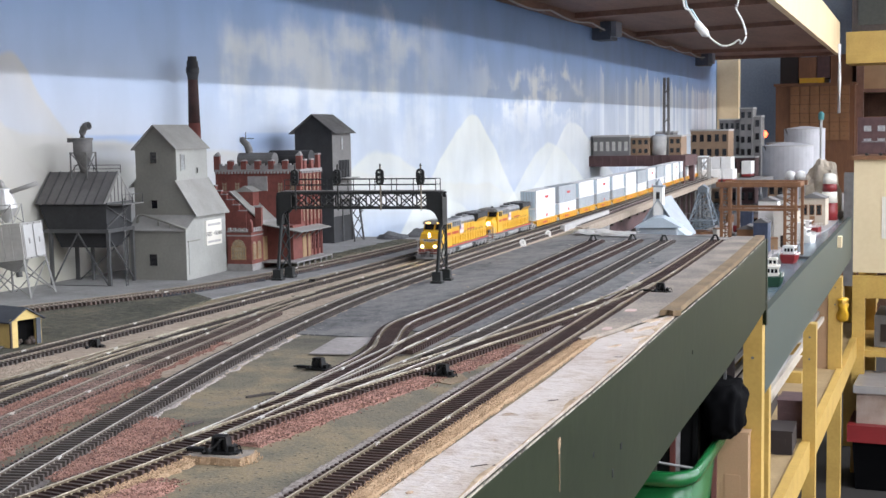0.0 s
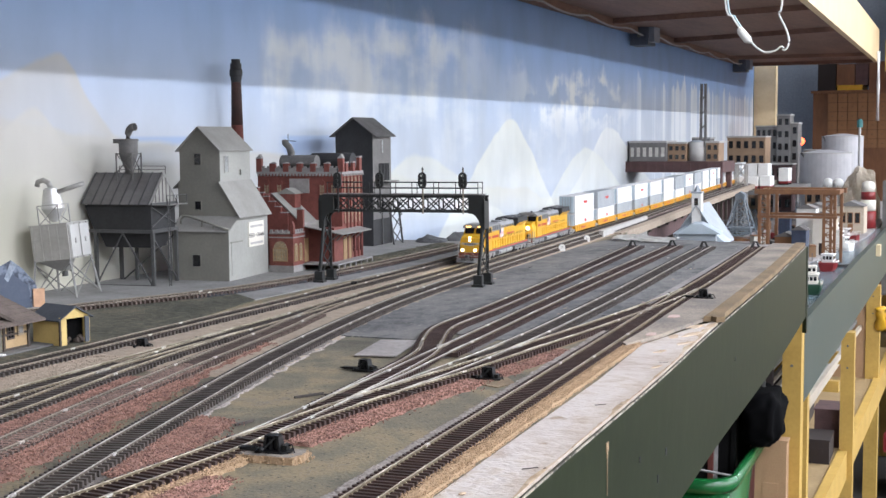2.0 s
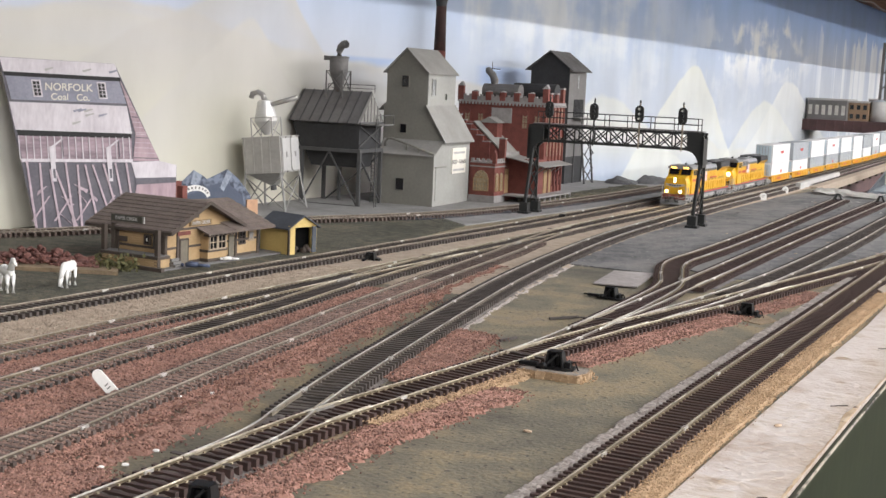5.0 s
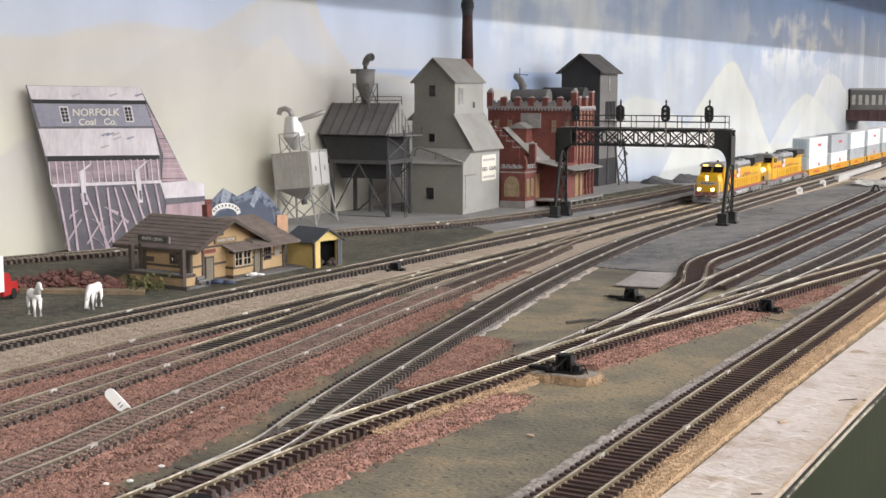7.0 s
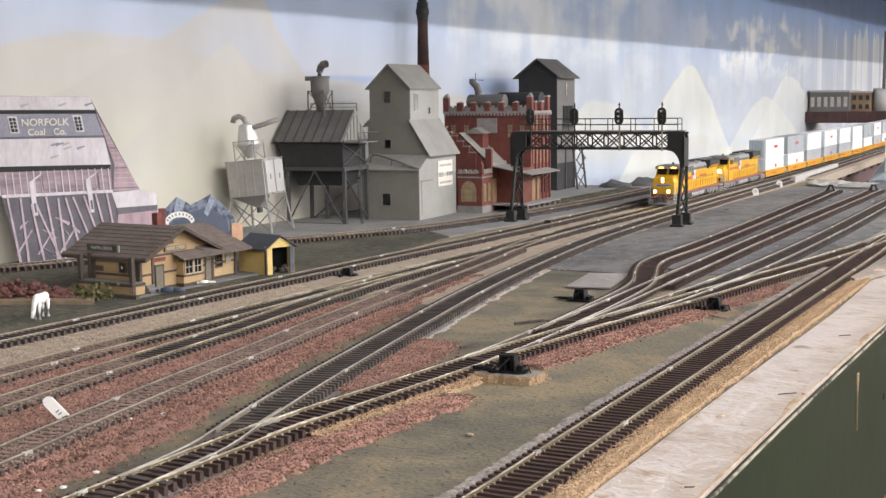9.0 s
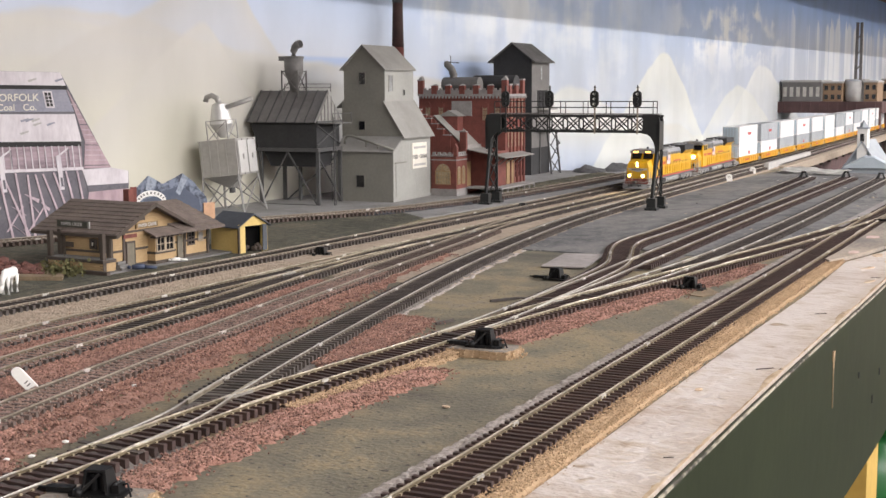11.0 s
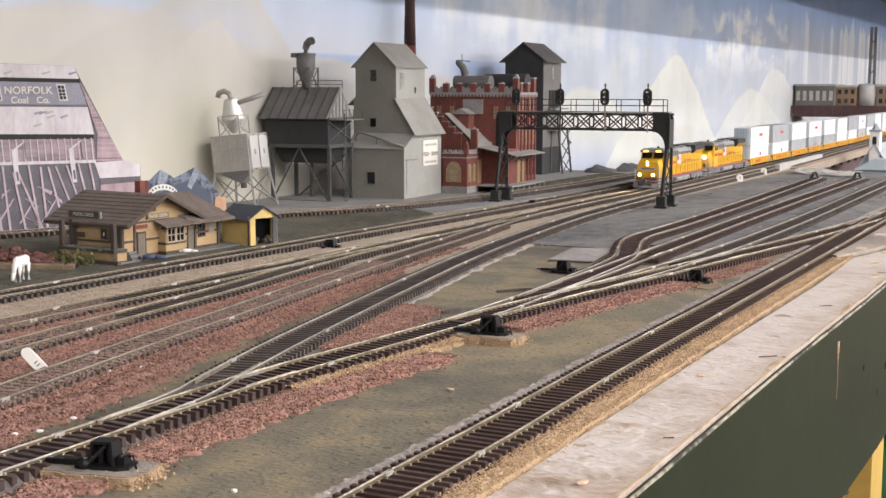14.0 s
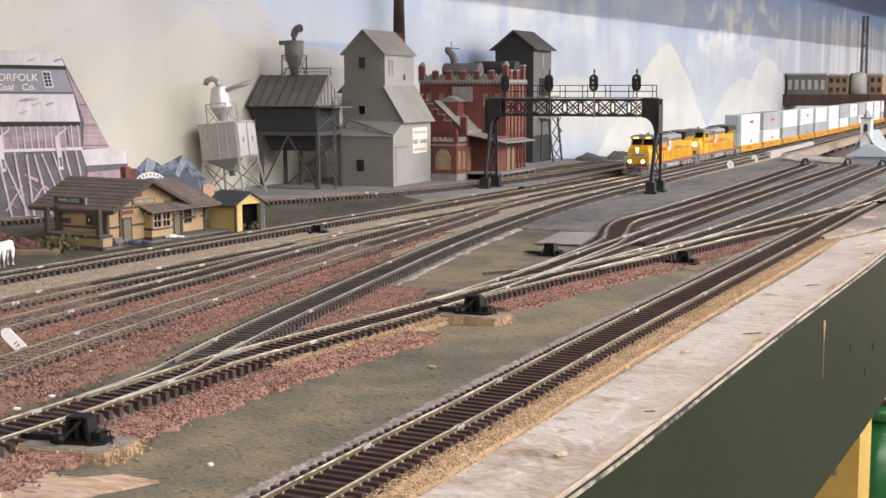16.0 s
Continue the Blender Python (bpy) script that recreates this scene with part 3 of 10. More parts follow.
TRACK_C = [(-0.59, -0.2), (-0.612, 0.3), (-0.626, 0.62), (-0.631, 0.763), (-0.635, 0.88), (-0.638, 1.02), (-0.641, 1.12), (-0.645, 1.33), (-0.651, 1.5), (-0.661, 1.7), (-0.678, 2.0), (-0.697, 2.3), (-0.725, 2.7), (-0.78, 3.4), (-0.86, 4.2)]
TRACK_D = [(-0.975, 0.5), (-0.962, 0.76), (-0.934, 0.909), (-0.913, 0.956), (-0.896, 1.012), (-0.86, 1.13), (-0.826, 1.236), (-0.790, 1.323), (-0.764, 1.404), (-0.748, 1.511), (-0.739, 1.631), (-0.739, 1.8), (-0.747, 2.0), (-0.758, 2.3), (-0.78, 2.7), (-0.82, 3.4)]
TRACK_Y1 = [(-0.3312, 0.765), (-0.332, 0.82), (-0.335, 0.87), (-0.3395, 0.92), (-0.3465, 0.985), (-0.3555, 1.060), (-0.365, 1.105), (-0.3810, 1.148), (-0.4005, 1.203), (-0.4085, 1.245), (-0.4110, 1.29), (-0.4155, 1.37), (-0.430, 1.55), (-0.4435, 1.7), (-0.4715, 2.0), (-0.4845, 2.13)]
TRACK_Y2 = [(-0.335, 0.88), (-0.3395, 0.94), (-0.344, 1.01), (-0.350, 1.08), (-0.360, 1.21), (-0.375, 1.40), (-0.394, 1.66), (-0.4165, 2.0), (-0.4265, 2.15)]
TRACK_Y3 = [(-0.318, 0.945), (-0.313, 1.04), (-0.312, 1.15), (-0.317, 1.31), (-0.331, 1.55), (-0.352, 1.83), (-0.3750, 2.15)]
BED = 0.0028


def between(a, b, y0, y1, da, db, top, key, name, label, rag=0.004, cell=0.0021, bumps=0.0011, category="ballast", seed=1, grain=0.0):
    """A strip of loose grains or cork between two lines in plan (each shifted sideways), y0 to y1, with ragged sides."""
    rnd = random.Random(seed)
    ca, cb = curve_points(a, 0.01), curve_points(b, 0.01)
    ys = np.arange(y0, y1, cell)
    xa = np.interp(ys, ca[:, 1], ca[:, 0]) + da
    xb = np.interp(ys, cb[:, 1], cb[:, 0]) + db
    n = max(3, int(np.mean(np.abs(xb - xa)) / cell))
    verts, faces = [], []
    edge = []
    for i, y in enumerate(ys):
        la = xa[i] + rag * (noise.noise((y * 55, seed, 0)) + 0.6 * noise.noise((y * 190, seed, 3)))
        lb = xb[i] + rag * (noise.noise((y * 55, seed, 9)) + 0.6 * noise.noise((y * 190, seed, 5)))
        edge.append((la, lb))
        for j in range(n + 1):
            f = j / n
            rim = min(1.0, min(f, 1 - f) * n / 2.0, i / 2.0, (len(ys) - 1 - i) / 2.0)
            z = -0.001 + (top + 0.001) * min(1.0, rim) + (rnd.random() - 0.5) * bumps * min(1.0, rim)
            verts.append((la + (lb - la) * f + (rnd.random() - 0.5) * cell * 0.5, y + (rnd.random() - 0.5) * cell * 0.5, z))
    w = n + 1
    for i in range(len(ys) - 1):
        for j in range(n):
            faces.append((i * w + j, i * w + j + 1, (i + 1) * w + j + 1, (i + 1) * w + j))
    if grain:
        # single grains lying on the strip, some strayed past its sides
        edge = np.array(edge)
        area = float(np.mean(np.abs(edge[:, 1] - edge[:, 0]))) * (y1 - y0)
        for k in range(int(area * 1.15 / grain**2)):
            i = rnd.randrange(len(ys))
            f = rnd.random() if rnd.random() < 0.94 else rnd.choice((-0.12, 1.12)) + rnd.uniform(-0.14, 0.14)
            inside = 0.03 < f < 0.97
            x = edge[i][0] + (edge[i][1] - edge[i][0]) * f
            y = ys[i] + rnd.uniform(-cell, cell)
            z = (top if inside else 0.0016) + rnd.uniform(-0.15, 0.3) * grain
            r = grain * rnd.uniform(0.38, 0.72)
            a = rnd.uniform(0, 6.28)
            o = len(verts)
            for q in range(4):
                rr = r * rnd.uniform(0.7, 1.15)
                verts.append((x + rr * math.cos(a + q * 1.57), y + rr * math.sin(a + q * 1.57), z + r * rnd.uniform(-0.25, 0.25)))
            verts.append((x + r * rnd.uniform(-0.3, 0.3), y + r * rnd.uniform(-0.3, 0.3), z + r * rnd.uniform(0.5, 0.9)))
            verts.append((x, y, z - r * 0.8))
            for q in range(4):
                faces.append((o + q, o + (q + 1) % 4, o + 4))
                faces.append((o + (q + 1) % 4, o + q, o + 5))
    me = bpy.data.meshes.new(name)
    me.from_pydata(verts, [], faces)
    me.materials.append(M[key])
    return tagged(new(name, me), label, category, kind="stuff")


# sheets and strips laid on the table, lowest first
sheet("grey_sheet", "grey_sheet", [(-0.486, 1.172), (-0.405, 1.176), (-0.40, 1.225), (-0.345, 1.20), (-0.30, 1.235), (-0.262, 1.26), (-0.268, 1.7), (-0.30, 2.244), (-0.46, 2.309), (-0.574, 2.36), (-0.575, 2.1), (-0.555, 1.75), (-0.535, 1.5), (-0.51, 1.28)], 0.0, 0.0011, "dark grey painted sheet under the yard tracks", "ground sheet")
sheet("pale_yard_sheet", "pale_slab", [(-0.262, 1.26), (-0.235, 1.232), (-0.20, 1.39), (-0.206, 1.62), (-0.246, 2.235), (-0.325, 2.245), (-0.30, 1.75), (-0.285, 1.45)], 0.0011, 0.0020, "light grey worn board beside the front track", "ground sheet")
sheet("paper_slab", "pale_slab", [(-0.420, 1.080), (-0.436, 1.158), (-0.403, 1.170), (-0.386, 1.088)], 0.0012, 0.0022, "pale grey square slab between the tracks", "slab")
sheet("siding_ground", "dark_earth", [(wall_x(0) + 0.003, -0.6), (-0.642, -0.6), (-0.645, 0.5), (-0.66, 0.9), (-0.672, 1.2), (-0.70, 1.36), (-0.78, 1.42), (-0.83, 1.26), (-0.88, 1.17), (wall_x(1.17) + 0.003, 1.17)], 0.0, 0.0012, "dark green and brown ground cover behind the main line", "ground cover")
sheet("plaster_yard", "grey_plaster", [(wall_x(1.17) + 0.003, 1.17), (-0.88, 1.17), (-0.83, 1.26), (-0.78, 1.42), (-0.70, 1.36), (-0.69, 1.9), (-0.72, 2.3), (-0.79, 2.26), (-0.86, 2.155), (wall_x(2.12) + 0.003, 2.12)], 0.0, 0.0014, "grey plaster yard under the mill buildings", "ground cover")
sheet("white_edge_board", "white_wood", [(-0.149, -0.6), (-0.157, 0.30), (-0.172, 0.55), (-0.188, 0.80), (-0.201, 1.05), (-0.215, 1.22), (-0.19, 1.375)] + [p for p in front_top[::-1] if -0.6 < p[1] < 1.375], 0.0, 0.0018, "rough white painted wood strip along the table edge", "edge board")
outer = [(r[0], r[1]) for r in curve_points(FASCIA, 0.03) if 1.37 < r[1] < 2.24]
sheet("grey_cork_board", "board_tan", [(-0.2285, 1.205), (-0.2235, 1.199), (-0.2175, 1.222), (-0.2090, 1.262), (-0.2055, 1.300), (-0.1995, 1.349), (-0.1965, 1.372)] + [(x - 0.0165, y) for x, y in outer] + [(-0.2880, 2.24), (-0.2860, 2.17), (-0.2575, 1.76), (-0.2410, 1.45), (-0.2300, 1.26)], 0.0020, 0.0052, "worn greyish tan cork board beside the front track", "cork board")
sheet("brown_cork_board", "cork_edge", [(-0.1965, 1.366), (-0.1905, 1.372), (-0.1840, 1.366), (-0.1775, 1.373)] + [(x - 0.0012, y) for x, y in outer] + [(x - 0.0155, y) for x, y in outer[::-1]], 0.0022, 0.0074, "broken brown cork strip along the table edge", "cork board")

between(TRACK_R, TRACK_R, -0.25, 1.30, 0.013, 0.0265, 0.0034, "cork", "cork_strip", "tan cork roadbed edge beside the front track", rag=0.002, seed=2, bumps=0.0007, grain=0.0008)
between(TRACK_R, TRACK_R, -0.25, 1.28, -0.0255, -0.0120, 0.0028, "pale_mortar", "pale_ballast", "pale pinkish grey mortar strip beside the front track", rag=0.0017, seed=3, bumps=0.0010, cell=0.0013)
between(TRACK_R, TRACK_R, -0.25, 2.165, -0.0165, 0.0165, BED, "cork_brown", "roadbed", "brown cork roadbed under the front track", rag=0.001, cell=0.005, bumps=0.0003, seed=4)
between(TRACK_L, TRACK_L, 0.30, 0.72, 0.0185, 0.042, 0.0026, "red_ballast", "red_ballast", "dull red crushed ballast beside the yard lead", rag=0.009, seed=5, grain=0.00135)
between(TRACK_L, TRACK_L, 0.80, 1.02, 0.013, 0.036, 0.0022, "red_ballast", "red_ballast", "dull red crushed ballast beside the yard lead", rag=0.006, seed=6, grain=0.00135)
between(TRACK_L, TRACK_L, 1.045, 1.17, 0.016, 0.034, 0.0020, "red_ballast", "red_ballast", "dull red crushed ballast beside the yard lead", rag=0.006, seed=26, grain=0.0015)
between(TRACK_L, TRACK_L, 0.62, 0.76, 0.012, 0.024, 0.0030, "cork", "cork_strip", "tan cork crumbs beside the yard lead", rag=0.004, seed=7, grain=0.0011)
between(TRACK_L, TRACK_L, -0.25, 1.55, -0.0165, 0.0165, 0.0034, "cork_brown", "roadbed", "brown roadbed under the yard lead", rag=0.001, cell=0.005, bumps=0.0003, seed=8)
between(TRACK_E, TRACK_A, 0.48, 1.10, 0.022, -0.033, 0.0032, "red_ballast", "red_ballast", "dull red crushed ballast between the main tracks", rag=0.010, seed=9, grain=0.00135)
between(TRACK_E, TRACK_E, -0.1, 0.50, 0.012, 0.056, 0.0032, "red_ballast", "red_ballast", "dull red crushed ballast between the main tracks", rag=0.010, seed=19, grain=0.00135)
between(TRACK_A, TRACK_A, 0.70, 0.84, 0.013, 0.045, 0.0020, "red_ballast", "red_ballast", "dull red crushed ballast beside the curved main track", rag=0.010, seed=10, grain=0.00135)
between(TRACK_B, TRACK_E, -0.1, 0.93, -0.012, 0.022, 0.0028, "red_ballast", "red_ballast", "dull red crushed ballast round the dusty siding", rag=0.008, seed=11, grain=0.00135)
between(TRACK_B1, TRACK_B, -0.1, 0.84, -0.018, 0.0, 0.0028, "red_ballast", "red_ballast", "dull red crushed ballast between the back tracks", rag=0.006, seed=12, grain=0.00135)
between(TRACK_C, TRACK_B1, -0.1, 1.0, 0.012, -0.008, 0.0019, "tan_ballast", "tan_ballast", "tan ballast shoulder of the back main track", rag=0.003, seed=13, grain=0.0011)
between(TRACK_C, TRACK_A, 0.96, 2.46, -0.018, 0.0215, 0.0019, "tan_ballast", "tan_ballast", "tan ballast under the main tracks", rag=0.004, cell=0.0045, seed=14)
between(TRACK_C, TRACK_C, -0.1, 0.98, -0.018, 0.014, 0.0019, "tan_ballast", "tan_ballast", "tan ballast under the back main track", rag=0.003, seed=15, grain=0.0011)
between(TRACK_A, TRACK_A, 0.44, 1.15, -0.018, 0.018, 0.0040, "dusty_earth", "dark_ballast", "dark dusty ballast under the curved main track", rag=0.003, cell=0.004, seed=16)
between(TRACK_A, TRACK_A, 0.80, 1.42, 0.014, 0.0205, 0.0018, "grey_ballast", "pale_ballast", "pale grey ballast edge beside the curved main track", rag=0.006, seed=17, bumps=0.0009)

between(TRACK_E, TRACK_E, -0.1, 0.98, -0.0155, 0.0155, 0.0047, "dusty_ballast", "dusty_ballast", "brown dusty ballast burying the siding ties", rag=0.002, seed=41, grain=0.0012)
between(TRACK_B, TRACK_B, -0.1, 0.70, -0.0155, 0.0155, 0.0047, "dusty_ballast", "dusty_ballast", "brown dusty ballast burying the track ties", rag=0.002, seed=42, grain=0.0012)
between(TRACK_B1, TRACK_B1, -0.1, 0.74, -0.0155, 0.0155, 0.0047, "dusty_ballast", "dusty_ballast", "brown dusty ballast burying the track ties", rag=0.002, seed=43, grain=0.0012)

between(TRACK_A, TRACK_A, 0.76, 2.40, -0.0079, 0.0079, BED + 0.0020, "tie_fill_brown", "track_fill", "dark brown dirt packed between the rails", rag=0.0003, cell=0.004, bumps=0.0004, seed=51)
between(TRACK_R, TRACK_R, 0.78, 2.165, -0.0079, 0.0079, BED + 0.0017, "tie_fill", "track_fill", "dark purple grey dirt packed between the rails", rag=0.0003, cell=0.004, bumps=0.0003, seed=52)
for tk, y0, sd in ((TRACK_Y1, 1.30, 53), (TRACK_Y2, 1.10, 54), (TRACK_Y3, 1.12, 55)):
    between(tk, tk, y0, 2.13, -0.0079, 0.0079, BED + 0.0022, "tie_fill_grey", "track_fill", "dark purple grey dirt packed between the rails", rag=0.0003, cell=0.004, bumps=0.0004, seed=sd)
    between(tk, tk, y0 + 0.03, 2.13, -0.0185, 0.0185, 0.0042, "tie_fill_grey", "roadbed", "dark dusty roadbed under the yard track", rag=0.0012, cell=0.005, bumps=0.0004, seed=sd + 10)
between(TRACK_D, TRACK_D, 1.34, 2.40, -0.021, 0.019, BED + 0.0016, "black_cinder", "cinder_bed", "black cinder bed round the mill siding", rag=0.004, cell=0.0035, seed=58)
between(TRACK_C, TRACK_C, 1.25, 2.45, -0.0079, 0.0079, BED + 0.0017, "tie_fill_brown", "track_fill", "dark brown dirt packed between the rails", rag=0.0003, cell=0.005, bumps=0.0004, seed=59)
between(TRACK_B, TRACK_B, 1.42, 2.45, -0.0079, 0.0079, BED + 0.0017, "tie_fill_brown", "track_fill", "dark brown dirt packed between the rails", rag=0.0003, cell=0.005, bumps=0.0004, seed=60)

RAIL = [(-0.00075, 0.0), (-0.00075, 0.0002), (-0.00025, 0.0003), (-0.00025, 0.0007), (-0.00038, 0.0009), (-0.00038, 0.0013), (-0.00020, 0.0016), (0.00020, 0.0016), (0.00038, 0.0013), (0.00038, 0.0009), (0.00025, 0.0007), (0.00025, 0.0003), (0.00075, 0.0002), (0.00075, 0.0)]
mat("joiner_silver", (0.85, 0.84, 0.82), 0.28, 0.7, other=(0.5, 0.47, 0.42), scale=300)
tie_mesh = {}
laid = []


def track(pts, label, tie="tie_brown", rail="rail_nickel", z=BED, skip_end=0.0, near=1.75, pitch=0.0055, tie_len=0.0290, dull_to=-9.0):
    """Two rails on ties. Ties are left out where another track already has them."""
    t = thing("railway_track", label, "track", "model tracks")
    rr = curve_points(pts, 0.012)
    for side in (-1, 1):
        ob = part("rail", along(rr, [(side * 0.0087 + o, z + 0.0023 + h) for o, h in RAIL]), rail, t)
        # web and foot get the darker brown that includes the head's shade
        ob.data.materials.append(M["rail_web_brass_shaded" if rail in ("rail_brass", "rail_dull") else "rail_web_shaded"])
        ob.data.materials.append(M["rail_rusty"])
        for f in ob.data.polygons:
            f.material_index = (0 if f.center.y > dull_to else 2) if f.center.z > z + 0.0023 + 0.00085 else 1
    if tie not in tie_mesh:
        # a tie with its moulded spike heads, worn bright
        tb = bbox(-tie_len / 2, tie_len / 2, -0.0011, 0.0011, -0.0012, 0.0023)
        for c in (-0.0101, -0.0073, 0.0073, 0.0101):
            box(tb, c - 0.00042, c + 0.00042, -0.00055, 0.00055, 0.0023, 0.0030)
        tie_mesh[tie] = finish("tie", tb, tie)
        tie_mesh[tie].materials.append(M["spike_worn" if tie == "tie_brown" else "spike_dull"])
        for f in tie_mesh[tie].polygons:
            f.material_index = 1 if f.center.z > 0.00235 else 0
    rj = random.Random(len(pts))
    for side in (-1, 1):
        q = rj.randrange(4, 14)
        while q < len(rr) - 2 and rr[q][1] < 1.7:
            x, y, tx, ty = rr[q]
            part("rail_joiner", bbox(-0.0010, 0.0010, -0.0026, 0.0026, z + 0.0023, z + 0.0037, m=Matrix.Translation((x + ty * side * 0.0087, y - tx * side * 0.0087, 0)) @ pose(0, 0, 0, 0, 0, math.degrees(math.atan2(ty, tx)) - 90)), "joiner_silver", t)
            q += rj.randrange(9, 26)
    far, count = B(), 0
    rt = curve_points(pts, pitch)
    mine = []
    rnd = random.Random(len(pts) * 7 + int(abs(pts[0][0]) * 1000))
    for x, y, tx, ty in rt:
        close = min((math.hypot(x - a, y - b) for other in laid for a, b in other), default=1)
        mine.append((x, y))
        if close < 0.0125 or y < 0.2:
            continue
        q = Matrix.Translation((x, y, z + (0 if close > 0.035 else -0.00025))) @ pose(0, 0, 0, 0, 0, math.degrees(math.atan2(ty, tx)) - 90 + rnd.uniform(-1.2, 1.2))
        if y < near and count < 300:
            o = new("tie", tie_mesh[tie])
            o.parent = t
            o.matrix_local = q
            count += 1
        else:
            box(far, -tie_len / 2, tie_len / 2, -0.0013, 0.0013, -0.0012, 0.0023, m=q)
    laid.append(mine)
    if len(far.verts):
        tagged(part("tie_rest", far, tie, t), kind="stuff")
    else:
        far.free()
    return t


track(TRACK_R, "dark brown tied model track along the table edge", "tie_brown", "rail_dull")
track(TRACK_L, "brown tied yard lead with bright rails", "tie_brown", "rail_brass")
track(TRACK_A, "black tied main track curving across the table", "tie_black", "rail_nickel")
track(TRACK_B, "main track carrying the yellow train", "tie_black", "rail_brass", dull_to=0.70)
track(TRACK_C, "back main track on tan ballast", "tie_black", "rail_rusty")
track(TRACK_D, "dark siding running behind the depot to the mills", "tie_dusty", "rail_rusty")
track(TRACK_B1, "dusty track joining the main line", "tie_black", "rail_brass", dull_to=0.74)
track(TRACK_E, "dusty grey siding sunk in red ballast", "tie_dusty", "rail_rusty")
track(TRACK_Y1, "yard track with a sharp kink on a grey sheet", "tie_brown", "rail_nickel")
track(TRACK_Y2, "straight yard track on a grey sheet", "tie_brown", "rail_nickel")
track(TRACK_Y3, "dull yard track on a grey sheet", "tie_black", "rail_nickel")


def turnout(main, branch, y_from, y_to, label, z=BED):
    """Frog, guard rails, stretcher bar and point blades where two laid tracks part."""
    a, b = curve_points(main, 0.004), curve_points(branch, 0.004)
    ys = np.arange(y_from, y_to, 0.002)
    gap = np.interp(ys, b[:, 1], b[:, 0]) - np.interp(ys, a[:, 1], a[:, 0])
    side = 1 if gap[np.argmax(abs(gap))] > 0 else -1
    frog_y = float(ys[np.argmin(abs(abs(gap) - 0.0174))])
    point_y = float(ys[np.argmin(abs(abs(gap) - 0.0022))])
    t = thing("turnout_fittings", label, "turnout fittings", "turnout fittings")

    def run(line, off, y0, y1, name, key, lab=""):
        lo, hi = min(y0, y1), max(y0, y1)
        rr = [r for r in line if lo <= r[1] <= hi]
        if len(rr) > 2:
            part(name, along(rr, [(off + o, z + 0.0023 + h) for o, h in RAIL]), key, t, lab)

    for line, off in ((a, -side * 0.0073), (b, side * 0.0073)):
        run(line, off, frog_y - 0.020, frog_y + 0.020, "guard_rail", "rail_dull", "short bright guard rail")
    for line, off in ((a, side * 0.0074), (b, -side * 0.0074)):
        run(line, off, frog_y - 0.004, frog_y + 0.024, "wing_rail", "rail_dull")
    for line, off in ((a, side * 0.0079), (b, -side * 0.0079)):
        run(line, off, point_y - 0.030, point_y + 0.012, "point_blade", "rail_dull", "bright tapered point blade")
    fx = float(np.interp(frog_y, a[:, 1], a[:, 0])) + side * 0.0087
    q = int(np.argmin(abs(a[:, 1] - frog_y)))
    turn_z = math.degrees(math.atan2(a[q][3], a[q][2])) - 90
    frog = prism(B(), [(-0.0012, -0.008, z + 0.0024), (0.0012, -0.008, z + 0.0024), (0.0028, 0.010, z + 0.0024), (-0.0028, 0.010, z + 0.0024)], (0, 0, 0.0012))
    part("frog", frog, "rail_nickel", t, "worn silver frog casting").matrix_local = pose(fx, frog_y, 0, 0, 0, turn_z)
    px = float(np.interp(point_y, a[:, 1], a[:, 0]))
    part("stretcher_bar", bbox(-0.016, 0.016, -0.0014, 0.0014, z + 0.0024, z + 0.0030), "tie_black", t).matrix_local = pose(px, point_y - 0.024, 0, 0, 0, turn_z)


turnout(TRACK_L, TRACK_A, 0.44, 0.80, "bright turnout where the curved main leaves the yard lead")
turnout(TRACK_L, TRACK_Y1, 0.77, 1.10, "bright turnout at the head of the yard")
turnout(TRACK_Y1, TRACK_Y2, 0.89, 1.30, "worn turnout between two yard tracks")
turnout(TRACK_L, TRACK_Y3, 0.95, 1.30, "worn turnout onto a dull yard track")
turnout(TRACK_R, TRACK_L, 1.20, 1.58, "dark turnout joining the front track")
turnout(TRACK_B, TRACK_B1, 0.70, 1.12, "bright turnout on the main line")
turnout(TRACK_B, TRACK_E, 1.0, 1.42, "dusty turnout onto the siding")

mat("dull_pane", (0.36, 0.29, 0.185), 0.4, other=(0.16, 0.125, 0.08), scale=90)


# ---------------------------------------------------------------- small shared shapes
def window(parent, x0, x1, z0, z1, y=0.0, pane="dark_glass", frame="depot_trim", bars=(1, 1), side="front", at=0.0, w=0.0007):
    """A framed window proud of a wall. side 'front' looks along -y at y; 'right' looks along +x at x = at, with x0..x1 measured along y."""
    def m3(a0, a1, d0, d1, c0, c1, bm):
        return box(bm, a0, a1, y - d1, y - d0, c0, c1) if side == "front" else box(bm, at + d0, at + d1, a0, a1, c0, c1)
    win = part("window", m3(x0, x1, -0.0004, 0.0004, z0, z1, B()), pane, parent)
    f = B()
    for a0, a1, c0, c1 in ((x0 - w, x0, z0 - w, z1 + w), (x1, x1 + w, z0 - w, z1 + w), (x0, x1, z0 - w, z0), (x0, x1, z1, z1 + w)):
        m3(a0, a1, -0.0004, 0.0010, c0, c1, f)
    for i in range(1, bars[0]):
        c = x0 + (x1 - x0) * i / bars[0]
        m3(c - w * 0.3, c + w * 0.3, 0.0, 0.0007, z0, z1, f)
    for i in range(1, bars[1]):
        c = z0 + (z1 - z0) * i / bars[1]
        m3(x0, x1, 0.0, 0.0007, c - w * 0.3, c + w * 0.3, f)
    part("window_frame", f, frame, win)
    return win


